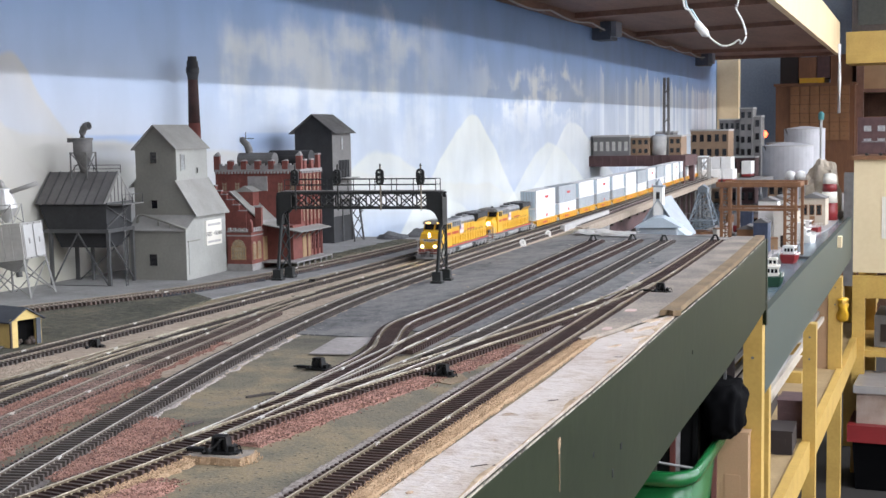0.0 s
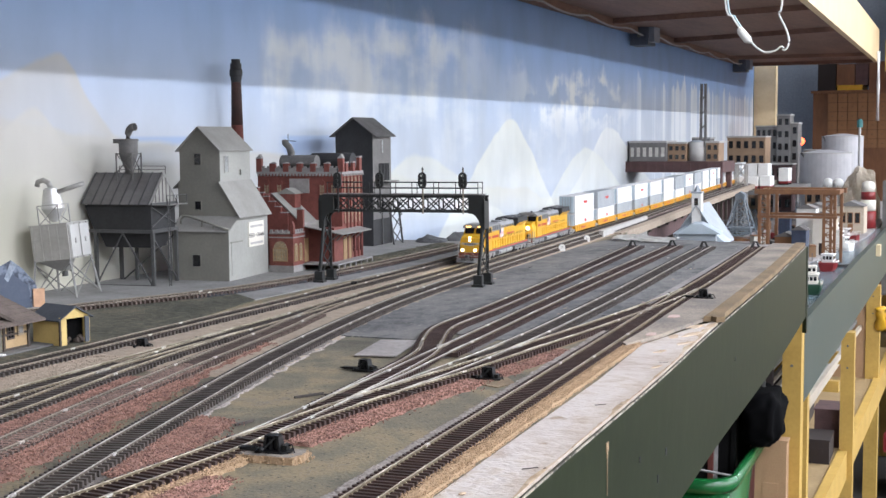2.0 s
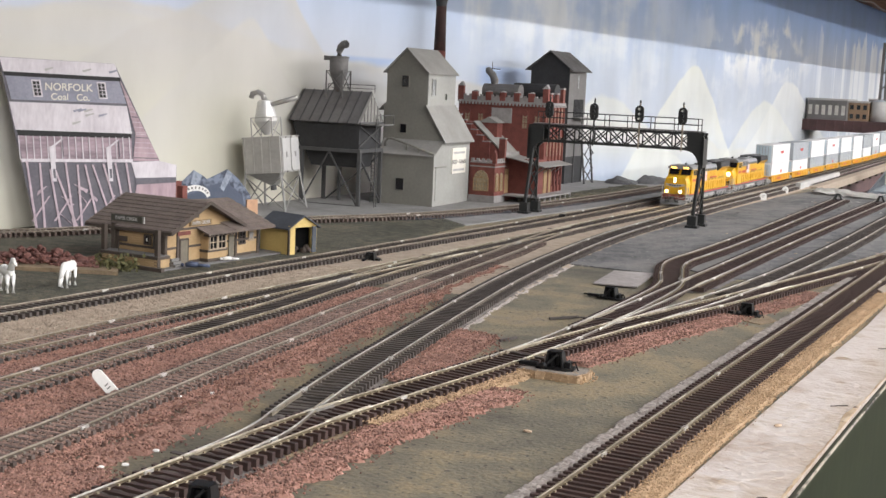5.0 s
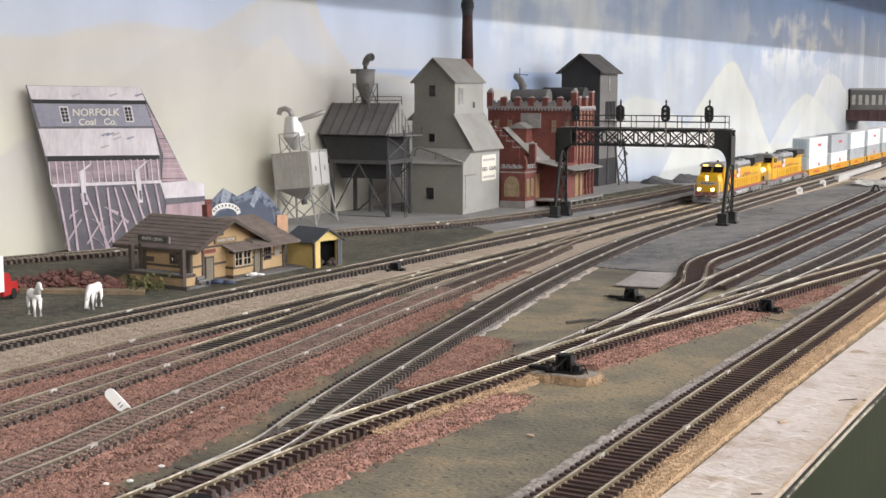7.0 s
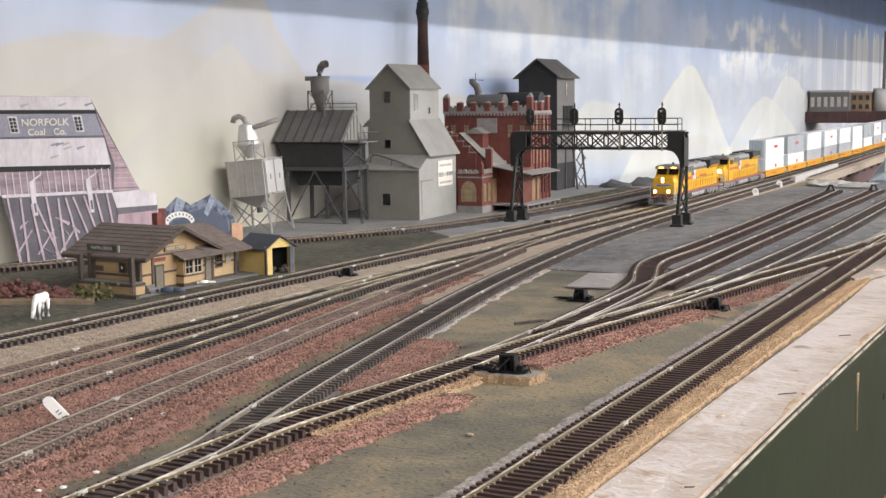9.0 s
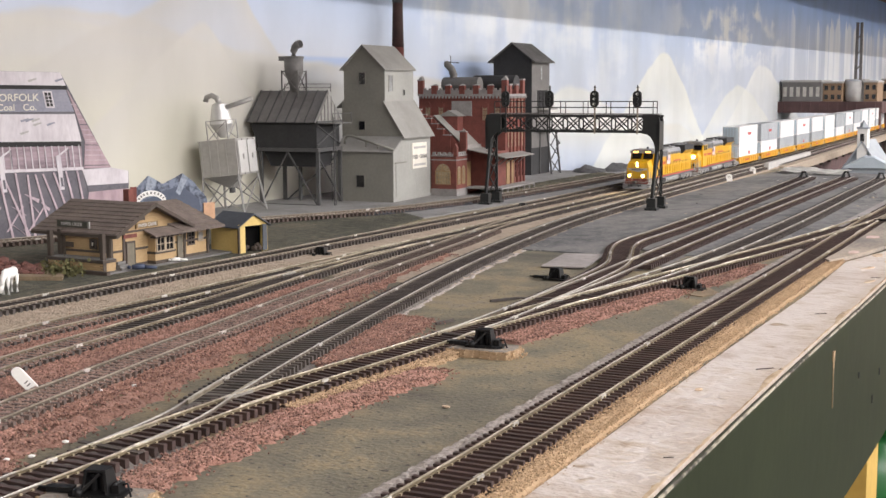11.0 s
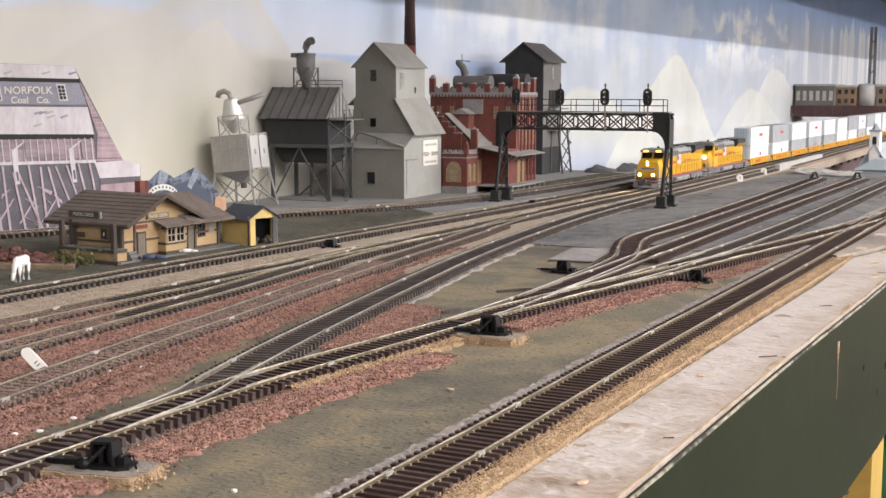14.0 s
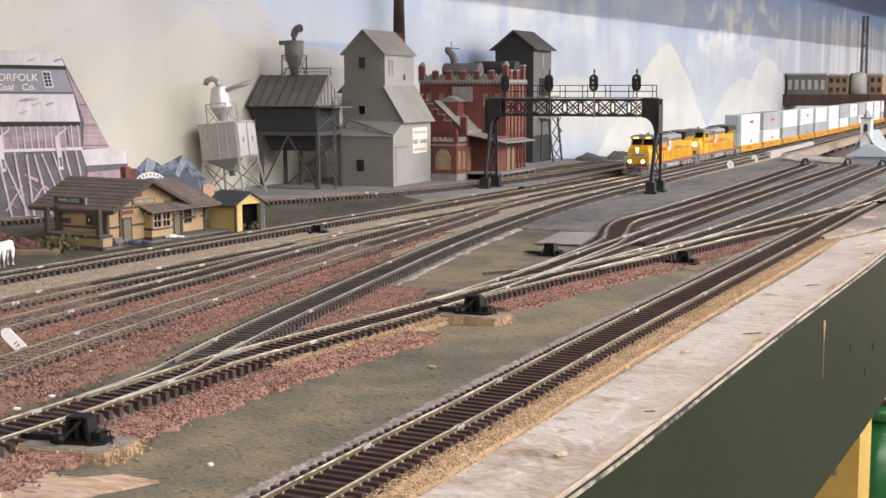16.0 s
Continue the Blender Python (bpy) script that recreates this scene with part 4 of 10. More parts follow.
def lettering(parent, text, key, size, m, label=""):
    c = bpy.data.curves.new("lettering", "FONT")
    c.body, c.size, c.align_x, c.align_y, c.extrude, c.offset = text, size, "CENTER", "CENTER", 0.00015, size * 0.012
    tmp = bpy.data.objects.new("lettering", c)
    me = bpy.data.meshes.new_from_object(tmp)
    bpy.data.objects.remove(tmp)
    me.materials.append(M[key])
    ob = new("lettering", me)
    ob.parent = parent
    ob.matrix_local = m
    return ob


def roof_slab(bm, a, b, c, d, t):
    """A sloping slab through four corners, t thick downwards."""
    return prism(bm, [a, b, c, d], (0, 0, -t))


FRONT = pose(0, 0, 0, 90, 0, 0)
RIGHT = pose(0, 0, 0, 90, 0, 90)


# ---------------------------------------------------------------- grain elevator
def grain_elevator():
    t = thing("grain_elevator", "grey model grain elevator with a feed sign", "model building", m=pose(-0.829, 1.499, 0, 0, 0, 7))
    W, D1, D = -0.0795, 0.027, 0.112
    yf = D1
    body = prism(B(), [(-0.084, yf, 0), (0, yf, 0), (0, yf, 0.0845), (-0.0240, yf, 0.122), (-0.0240, yf, 0.168), (-0.0525, yf, 0.1945), (-0.081, yf, 0.168), (-0.081, yf, 0.126), (-0.084, yf, 0.1235)], (0, D - yf, 0))
    part("body", body, "model_grey", t, "grey plank walls")
    # end walls facing the tracks: paler grey stands for the light they catch
    part("side_wall", bbox(0.0, 0.0008, yf, D, 0, 0.083), "model_grey_lit", t, "grey side wall, toned paler for the light on it")
    part("tower_wall", bbox(-0.0240, -0.0232, yf, D, 0.122, 0.166), "model_grey_lit", t, "grey tower side wall, toned paler for the light on it")
    r = B()
    roof_slab(r, (-0.0205, yf - 0.005, 0.1655), (-0.0205, D + 0.004, 0.1655), (-0.0525, D + 0.004, 0.1965), (-0.0525, yf - 0.005, 0.1965), 0.0014)
    roof_slab(r, (-0.0845, yf - 0.005, 0.1655), (-0.0845, D + 0.004, 0.1655), (-0.0525, D + 0.004, 0.1965), (-0.0525, yf - 0.005, 0.1965), 0.0014)
    part("tower_roof", r, "model_grey_roof", t, "grey pitched roof")
    r = roof_slab(B(), (0.0055, yf - 0.005, 0.0805), (0.0055, D + 0.004, 0.0805), (-0.0236, D + 0.004, 0.1262), (-0.0236, yf - 0.005, 0.1262), 0.0014)
    part("side_roof", r, "model_grey_roof", t, "steep grey roof")
    r = roof_slab(B(), (-0.0805, yf, 0.1285), (-0.0805, D, 0.1285), (-0.092, D, 0.118), (-0.092, yf, 0.118), 0.0014)
    part("side_roof", r, "model_grey_roof", t)
    part("lean_to", prism(B(), [(0, 0, 0), (0, yf, 0), (0, yf, 0.080), (0, 0, 0.0645)], (W, 0, 0)), "model_grey", t, "grey lean-to shed")
    part("lean_to_wall", prism(B(), [(0, 0, 0), (0, yf, 0), (0, yf, 0.079), (0, 0, 0.0635)], (0.0008, 0, 0)), "model_grey_lit", t)
    part("lean_to_roof", roof_slab(B(), (0.002, -0.003, 0.0643), (0.002, yf, 0.0820), (W - 0.002, yf, 0.0820), (W - 0.002, -0.003, 0.0643), 0.0013), "model_grey_roof", t)
    for x0, x1, z0, z1, y in ((-0.0595, -0.0505, 0.1475, 0.1615, yf), (-0.060, -0.0515, 0.090, 0.1005, yf), (-0.0505, -0.0395, 0.0195, 0.034, 0.0)):
        window(t, x0, x1, z0, z1, y=y, frame="model_grey")
    window(t, 0.038, 0.048, 0.138, 0.158, side="right", at=-0.0232, pane="window_pane", frame="model_grey_lit")
    window(t, 0.080, 0.084, 0.133, 0.140, side="right", at=-0.0232, frame="model_grey_lit")
    part("door", bbox(0.0008, 0.0016, 0.006, 0.034, 0.008, 0.049), "model_grey_lit", t, "flush grey door")
    part("door_head", bbox(0.0008, 0.0022, 0.004, 0.036, 0.049, 0.0505), "model_grey", t)
    sign = part("sign_board", bbox(0.0008, 0.002, 0.054, 0.098, 0.0400, 0.0725), "sign_white", t, "cream signboard with faded grey letters")
    lettering(sign, "FEED · GRAIN", "steel_mid", 0.0072, pose(0.0021, 0.076, 0.0545) @ RIGHT)
    for z, w0 in ((0.0665, 0.036), (0.0445, 0.036)):
        part("text_bar", bbox(0.002, 0.0022, 0.076 - w0 / 2, 0.076 + w0 / 2, z - 0.0014, z + 0.0014), "pale_trim", sign)
    part("chute", tube(B(), [(-0.073, 0.012, 0.071), (-0.0725, 0.012, 0.0785), (-0.069, 0.0115, 0.0822), (-0.062, 0.0105, 0.0825), (-0.030, 0.0045, 0.0745), (0.0015, -0.0015, 0.0665)], 0.0016, 8), "model_grey", t, "bent grey spout pipe", True)
    for x, y, z in ((-0.040, 0.0062, 0.0765), (-0.022, 0.0030, 0.0724)):
        part("pipe_support", bbox(x - 0.0008, x + 0.0008, y - 0.001, y + 0.001, z - 0.010, z), "model_grey", t)
    # ladder up the corner
    lad = B()
    for x in (-0.0845, -0.0800):
        beam(lad, (x, -0.002, 0), (x, -0.002, 0.10), 0.0007)
    for i in range(22):
        beam(lad, (-0.0845, -0.002, 0.004 + i * 0.0044), (-0.0800, -0.002, 0.004 + i * 0.0044), 0.0006)
    part("ladder", lad, "steel_dark", t, "thin black ladder")


grain_elevator()


# ---------------------------------------------------------------- dark bin on stilts
def gravel_bin():
    t = thing("gravel_bin", "dark grey model storage bin on steel legs", "model building", m=pose(-0.883, 1.424, 0, 0, 0, 8))
    x0, x1, y1 = -0.094, -0.006, 0.060
    part("bin", prism(B(), [(x0 - 0.004, 0, 0.100), (x1, 0, 0.100), (x1, 0, 0.070), (x0 + 0.008, 0, 0.070)], (0, y1, 0)), "black_wood", t, "near-black bin walls")
    part("hopper", prism(B(), [(x0 + 0.010, 0.008, 0.066), (x1 - 0.003, 0.008, 0.066), (x1 - 0.010, 0.014, 0.047), (x0 + 0.016, 0.014, 0.047)], (0, y1 - 0.02, 0)), "black_wood", t)
    for z, h in ((0.066, 0.0042), (0.1005, 0.0025)):
        part("girder", bbox(x0 + 0.001, x1 + 0.003, -0.002, y1 + 0.002, z, z + h), "steel_dark", t)
    r = B()
    prism(r, [(x1 + 0.001, -0.006, 0.1015), (x1 + 0.001, y1 / 2, 0.1395), (x1 + 0.001, y1 + 0.006, 0.1015)], (x0 - x1 - 0.007, 0, 0))
    part("roof", r, "steel_mid", t, "dark grey seamed metal roof")
    for i in range(8):
        x = x0 - 0.004 + i * (x1 - x0 + 0.004) / 7
        part("roof_seam", beam(B(), (x, -0.0065, 0.1018), (x, y1 / 2, 0.1402), 0.0010), "steel_dark", t)
    gable = prism(B(), [(x1 + 0.0012, 0.0, 0.103), (x1 + 0.0012, y1 / 2, 0.1375), (x1 + 0.0012, y1, 0.103)], (0.0008, 0, 0))
    part("gable", gable, "model_grey_roof", t, "lighter corrugated gable end")
    for i in range(6):
        y = 0.008 + i * 0.0088
        part("gable_rib", bbox(x1 + 0.002, x1 + 0.0028, y, y + 0.0012, 0.1035, 0.1375 - abs(y - y1 / 2) * 1.12), "steel_mid", t)
    for lx in (x0 + 0.010, x1 + 0.001):
        for ly in (0.001, y1 - 0.001):
            part("leg", beam(B(), (lx, ly, 0), (lx, ly, 0.068), 0.0042, 0.0036), "steel_dark", t)
    part("leg", beam(B(), (x0 + 0.034, y1 - 0.004, 0), (x0 + 0.034, y1 - 0.004, 0.066), 0.0036), "steel_dark", t)
    for p, q in (((x0 + 0.010, 0, 0.001), (x0 + 0.048, 0, 0.066)), ((x0 + 0.048, 0, 0.066), (x1, 0, 0.001)), ((x0 + 0.012, y1, 0.001), (x1, y1, 0.062)), ((x1 + 0.001, 0, 0.062), (x1 + 0.001, y1, 0.004)), ((x0 + 0.01, 0, 0.0012), (x1, 0, 0.0012)), ((x1 + 0.001, 0, 0.074), (x1 + 0.001, y1, 0.098)), ((x1 + 0.001, 0, 0.098), (x1 + 0.001, y1, 0.074))):
        part("brace", beam(B(), p, q, 0.0016), "steel_dark", t)
    # walkway, rail and ladder at the end wall
    part("walkway", bbox(x1 + 0.002, x1 + 0.020, 0.004, y1 - 0.004, 0.0995, 0.1008), "steel_mid", t)
    rail = B()
    for y in (0.005, y1 / 2, y1 - 0.005):
        beam(rail, (x1 + 0.0195, y, 0.1), (x1 + 0.0195, y, 0.112), 0.0007)
    beam(rail, (x1 + 0.0195, 0.005, 0.112), (x1 + 0.0195, y1 - 0.005, 0.112), 0.0007)
    part("handrail", rail, "steel_dark", t)
    rail = B()
    for x in (x0 + 0.028, x0 + 0.055, x1 + 0.004):
        beam(rail, (x, y1 / 2 + 0.001, 0.138), (x, y1 / 2 + 0.001, 0.1475), 0.0007)
    beam(rail, (x0 + 0.028, y1 / 2 + 0.001, 0.1475), (x1 + 0.004, y1 / 2 + 0.001, 0.1475), 0.0007)
    beam(rail, (x0 + 0.028, y1 / 2 + 0.001, 0.143), (x1 + 0.004, y1 / 2 + 0.001, 0.143), 0.0006)
    part("handrail", rail, "steel_dark", t)
    lad = B()
    for y in (0.004, 0.0085):
        beam(lad, (x1 + 0.021, y, 0), (x1 + 0.021, y, 0.108), 0.0007)
    for i in range(24):
        beam(lad, (x1 + 0.021, 0.004, 0.003 + i * 0.0044), (x1 + 0.021, 0.0085, 0.003 + i * 0.0044), 0.0006)
    part("ladder", lad, "steel_dark", t)
    # cyclone on the roof
    cx, cy = -0.052, y1 / 2
    part("cyclone", tube(B(), [(cx, cy, 0.138), (cx, cy, 0.162), (cx, cy, 0.181), (cx, cy, 0.1815)], [0.003, 0.0115, 0.0118, 0.010], 20), "steel_mid", t, "grey dust cyclone", True)
    part("cyclone_band", tube(B(), [(cx, cy, 0.1785), (cx, cy, 0.1812)], 0.0127, 20), "steel_mid", t)
    part("elbow", tube(B(), [(cx, cy, 0.181), (cx, cy, 0.187), (cx + 0.0025, cy - 0.001, 0.1925), (cx + 0.0065, cy - 0.002, 0.1955), (cx + 0.0115, cy - 0.003, 0.1962)], [0.0040, 0.0042, 0.0045, 0.0048, 0.0050], 14), "steel_mid", t, "", True)
    part("elbow_mouth", tube(B(), [(cx + 0.0112, cy - 0.003, 0.1962), (cx + 0.0119, cy - 0.0032, 0.1963)], 0.0038, 12), "ink", t)
    part("inlet", bbox(cx - 0.019, cx - 0.008, cy - 0.004, cy + 0.004, 0.176, 0.1815), "steel_mid", t)
    for dx, dy in ((-0.011, -0.011), (0.011, -0.011), (0.011, 0.011), (-0.011, 0.011)):
        part("cyclone_leg", beam(B(), (cx + dx, cy + dy, 0.130), (cx + dx, cy + dy, 0.164), 0.0014), "steel_mid", t)
    for s in (-1, 1):
        part("brace", beam(B(), (cx - 0.011 * s, cy - 0.011, 0.139), (cx + 0.011 * s, cy - 0.011, 0.163), 0.0009), "steel_mid", t)
        part("brace", beam(B(), (cx + 0.011, cy - 0.011 * s, 0.139), (cx + 0.011, cy + 0.011 * s, 0.163), 0.0009), "steel_mid", t)
        part("cage_ring", beam(B(), (cx - 0.011, cy + 0.011 * s, 0.163), (cx + 0.011, cy + 0.011 * s, 0.163), 0.0012), "steel_mid", t)
        part("cage_ring", beam(B(), (cx + 0.011 * s, cy - 0.011, 0.163), (cx + 0.011 * s, cy + 0.011, 0.163), 0.0012), "steel_mid", t)


gravel_bin()


# ---------------------------------------------------------------- silver bin
mat("leg_grey", (0.27, 0.265, 0.25), 0.6, other=(0.19, 0.185, 0.175), scale=60)


def silver_bin():
    t = thing("dust_bin_tower", "silver painted model dust bin on braced legs", "model building", m=pose(-0.905, 1.303, 0, 0, 0, 12) @ pose(0, 0, 0.001, 0, -5.5, 0))
    x0, x1, d = -0.0477, -0.0010, 0.050
    part("bin", bbox(x0, x1, 0, d, 0.0445, 0.085), "silver_paint", t, "dull silver sheet bin")
    for i in range(4):
        y = 0.002 + i * 0.014
        part("rib", bbox(x1, x1 + 0.0008, y, y + 0.0009, 0.0445, 0.085), "silver_paint", t)
    for i in range(4):
        x = x0 + 0.002 + i * 0.0105
        part("rib", bbox(x, x + 0.0009, -0.0008, 0, 0.0445, 0.085), "silver_paint", t)
    part("lid", bbox(x0 - 0.0008, x1 + 0.0008, -0.0008, d + 0.0008, 0.085, 0.0862), "silver_paint", t)
    # doors in a brighter silver, standing in for stronger light on this face
    for y in (0.004, 0.0265):
        dr = part("bin_door", bbox(x1 + 0.0008, x1 + 0.0014, y, y + 0.020, 0.0465, 0.0835), "silver_bright", t, "silver door, brightened for the light on this face")
        part("latch", bbox(x1 + 0.0014, x1 + 0.0022, y + 0.009, y + 0.0115, 0.062, 0.068), "silver_paint", dr)
    cx, cy = (x0 + x1) / 2, d / 2
    part("hopper", prism(B(), [(x0 + 0.002, 0.002, 0.0445), (x1 - 0.002, 0.002, 0.0445), (cx + 0.003, cy - 0.003, 0.030), (cx - 0.003, cy - 0.003, 0.030)], (0, 0.012, 0)), "silver_paint", t)
    part("spout", tube(B(), [(cx, cy, 0.034), (cx, cy, 0.024)], 0.0035, 12), "steel_dark", t)
    corners = [(x0 + 0.001, 0.001), (x1 - 0.001, 0.001), (x1 - 0.001, d - 0.001), (x0 + 0.001, d - 0.001)]
    for i, (lx, ly) in enumerate(corners):
        ox, oy = (lx - cx) * 1.22 + cx, (ly - cy) * 1.18 + cy
        part("leg", beam(B(), (ox, oy, 0), (lx, ly, 0.046), 0.0020), "leg_grey", t)
        kx, ky = corners[(i + 1) % 4]
        px, py = (kx - cx) * 1.22 + cx, (ky - cy) * 1.18 + cy
        part("brace", beam(B(), (ox, oy, 0.002), (kx, ky, 0.040), 0.0011), "leg_grey", t)
        part("brace", beam(B(), (px, py, 0.002), (lx, ly, 0.040), 0.0011), "leg_grey", t)
    cy = 0.016
    ca = [(cx - 0.013, cy - 0.012), (cx + 0.013, cy - 0.012), (cx + 0.013, cy + 0.012), (cx - 0.013, cy + 0.012)]
    for i, (lx, ly) in enumerate(ca):
        kx, ky = ca[(i + 1) % 4]
        part("frame_post", beam(B(), (lx, ly, 0.086), (lx, ly, 0.108), 0.0012), "silver_paint", t)
        part("frame_brace", beam(B(), (lx, ly, 0.086), (kx, ky, 0.107), 0.0009), "silver_paint", t)
        part("frame_rail", beam(B(), (lx, ly, 0.108), (kx, ky, 0.108), 0.0010), "silver_paint", t)
    part("cyclone", tube(B(), [(cx, cy, 0.088), (cx, cy, 0.1035), (cx, cy, 0.105), (cx, cy, 0.1265), (cx, cy, 0.128)], [0.003, 0.0130, 0.0130, 0.0085, 0.0055], 24), "silver_bright", t, "silver cone cyclone", False)
    part("elbow", tube(B(), [(cx, cy, 0.128), (cx - 0.002, cy, 0.134), (cx - 0.008, cy, 0.1375), (cx - 0.015, cy, 0.136), (cx - 0.017, cy, 0.131)], 0.0032, 12), "silver_paint", t, "", True)
    part("duct", tube(B(), [(cx + 0.004, cy, 0.1215), (cx + 0.042, cy, 0.129)], 0.0028, 12), "silver_paint", t, "silver side duct", True)


silver_bin()


# ---------------------------------------------------------------- chimney
def chimney():
    t = thing("factory_chimney", "tall round brick chimney, dark red with a black top", "model chimney", m=pose(-0.967, 1.73, 0))
    part("shaft", tube(B(), [(0, 0, 0), (0, 0, 0.10), (0, 0, 0.20)], [0.0125, 0.0105, 0.0085], 24), "chimney_red", t, "dark red brick shaft", True)
    part("neck", tube(B(), [(0, 0, 0.20), (0, 0, 0.262)], [0.0085, 0.0072], 24), "chimney_dark", t, "sooty brown upper shaft", True)
    part("crown", tube(B(), [(0, 0, 0.262), (0, 0, 0.270), (0, 0, 0.272), (0, 0, 0.279), (0, 0, 0.281), (0, 0, 0.289)], [0.0072, 0.0084, 0.0094, 0.0094, 0.0082, 0.0080], 24), "black_wood", t, "black flared top")
    part("lip", tube(B(), [(0, 0, 0.289), (0, 0, 0.295)], [0.0064, 0.0064], 24), "black_wood", t)


mat("chimney_red", (0.13, 0.034, 0.024), 0.85, other=(0.085, 0.024, 0.018), scale=60, fine=500, bump=0.4)
mat("chimney_dark", (0.055, 0.022, 0.018), 0.85, other=(0.03, 0.016, 0.014), scale=60, fine=500, bump=0.4)
chimney()


# ---------------------------------------------------------------- red brick brewery
def brewery():
    t = thing("brick_brewery", "red brick model brewery with battlements and roof tanks", "model building", m=pose(-0.80, 1.70, 0, 0, 0, 5))
    x0, x1, d = -0.1085, 0.0215, 0.07
    part("main_block", bbox(x0, x1, 0, d, 0, 0.133), "brick_red", t, "red brick walls")
    part("cornice", bbox(x0 - 0.0015, x1 + 0.0015, -0.0015, d + 0.0015, 0.1305, 0.1335), "stone_trim", t, "pale stone cornice")
    part("stone_base", bbox(x0 - 0.001, x1 + 0.001, -0.001, d, 0, 0.012), "stone_trim", t)
    for i in range(7):
        x = x0 + 0.002 + i * (x1 - x0 - 0.004) / 6
        h = 0.152 if i in (0, 6) else 0.145
        mer = part("merlon", bbox(x - 0.004, x + 0.004, 0, 0.006, 0.1335, h), "brick_red", t)
        part("cap", prism(B(), [(x - 0.0046, -0.0006, h), (x + 0.0046, -0.0006, h), (x, 0.003, h + 0.006 if i in (0, 6) else h + 0.002)], (0, 0.0066, 0)), "stone_trim", mer)
    for i in range(1, 4):
        y = i * d / 3 - 0.004
        h = 0.152 if i == 3 else 0.145
        mer = part("merlon", bbox(x1 - 0.006, x1, y - 0.004, y + 0.004, 0.1335, h), "brick_red", t)
        part("cap", bbox(x1 - 0.0066, x1 + 0.0006, y - 0.0046, y + 0.0046, h, h + 0.0022), "stone_trim", mer)
    part("parapet", bbox(x0, x1, 0.0015, 0.004, 0.1335, 0.139), "stone_trim", t)
    for i in range(5):
        y = 0.006 + i * 0.0125
        for z in (0.020, 0.062, 0.100):
            window(t, y, y + 0.0055, z, z + 0.026, side="right", at=x1, frame="brick_red", pane="dull_pane" if z > 0.05 else "dark_glass", bars=(2, 3), w=0.0009)
        part("pilaster", bbox(x1, x1 + 0.0022, y + 0.0075, y + 0.0100, 0.012, 0.128), "brick_red", t)
    for x in (-0.098, -0.078, -0.012, 0.006):
        window(t, x, x + 0.007, 0.098, 0.118, frame="brick_red", pane="dull_pane", bars=(2, 3), w=0.0009)
        part("arch", tube(B(), [(x + 0.0035, 0.0005, 0.1185), (x + 0.0035, -0.0008, 0.1185)], 0.0042, 14), "brick_red", t)
    for i in range(26):
        x = x0 + 0.002 + i * (x1 - x0 - 0.004) / 25
        part("dentil", bbox(x - 0.0011, x + 0.0011, -0.0030, -0.0015, 0.1275, 0.1305), "stone_trim", t)
    for i in range(14):
        y = 0.002 + i * (d - 0.004) / 13
        part("dentil", bbox(x1 + 0.0015, x1 + 0.0030, y - 0.0011, y + 0.0011, 0.1275, 0.1305), "stone_trim", t)
    for i in range(15):
        x = x0 + 0.008 + i * (x1 - x0 - 0.016) / 14
        part("crenel", bbox(x - 0.0018, x + 0.0018, 0.0012, 0.0044, 0.139, 0.1415), "stone_trim", t)
    # tanks and vents on the roof
    part("roof_tank", tube(B(), [(-0.078, 0.018, 0.146), (-0.024, 0.018, 0.146)], 0.0105, 20), "steel_mid", t, "grey horizontal roof tank")
    part("roof_tank", tube(B(), [(-0.045, 0.048, 0.147), (0.018, 0.048, 0.147)], 0.012, 20), "black_wood", t, "dark horizontal roof tank")
    part("vent", tube(B(), [(-0.064, 0.018, 0.150), (-0.064, 0.018, 0.160), (-0.067, 0.018, 0.168), (-0.074, 0.018, 0.174), (-0.075, 0.018, 0.178)], [0.006, 0.0055, 0.005, 0.0045, 0.003], 14), "steel_mid", t, "bent grey roof vent", True)
    vane = beam(B(), (-0.0685, 0.018, 0.168), (-0.0685, 0.018, 0.186), 0.0008)
    beam(vane, (-0.0775, 0.018, 0.1775), (-0.056, 0.018, 0.176), 0.0010)
    part("weather_vane", vane, "steel_mid", t)
    # stepped front wing
    wing = part("front_wing", prism(B(), [(-0.088, -0.050, 0), (-0.016, -0.050, 0), (-0.016, -0.050, 0.062), (-0.066, -0.050, 0.104), (-0.088, -0.050, 0.104)], (0, 0.050, 0)), "brick_red", t, "red brick wing")
    for i, (xa, xb, z) in enumerate(((-0.090, -0.080, 0.113), (-0.080, -0.072, 0.106), (-0.072, -0.064, 0.101), (-0.064, -0.055, 0.094), (-0.055, -0.046, 0.087), (-0.046, -0.036, 0.079), (-0.022, -0.013, 0.084))):
        part("gable_step", bbox(xa, xb, -0.053, -0.048, 0.05, z), "brick_red", wing)
        part("coping", bbox(xa - 0.0006, xb + 0.0006, -0.0536, -0.0474, z, z + 0.0014), "stone_trim", wing)
    part("wing_roof", roof_slab(B(), (-0.0135, -0.049, 0.0625), (-0.0135, 0, 0.0625), (-0.062, 0, 0.106), (-0.062, -0.049, 0.106), 0.0013), "model_grey_roof", wing, "grey slate roof")
    part("roof_vent", bbox(-0.060, -0.036, -0.03, -0.012, 0.085, 0.104), "brick_red", wing)
    part("vent_roof", prism(B(), [(-0.063, -0.033, 0.104), (-0.033, -0.033, 0.104), (-0.048, -0.033, 0.112)], (0, 0.024, 0)), "model_grey_roof", wing)
    part("grey_hatch", bbox(-0.058, -0.028, -0.0015, 0.0, 0.104, 0.124), "stone_trim", t, "grey boarded hatch")
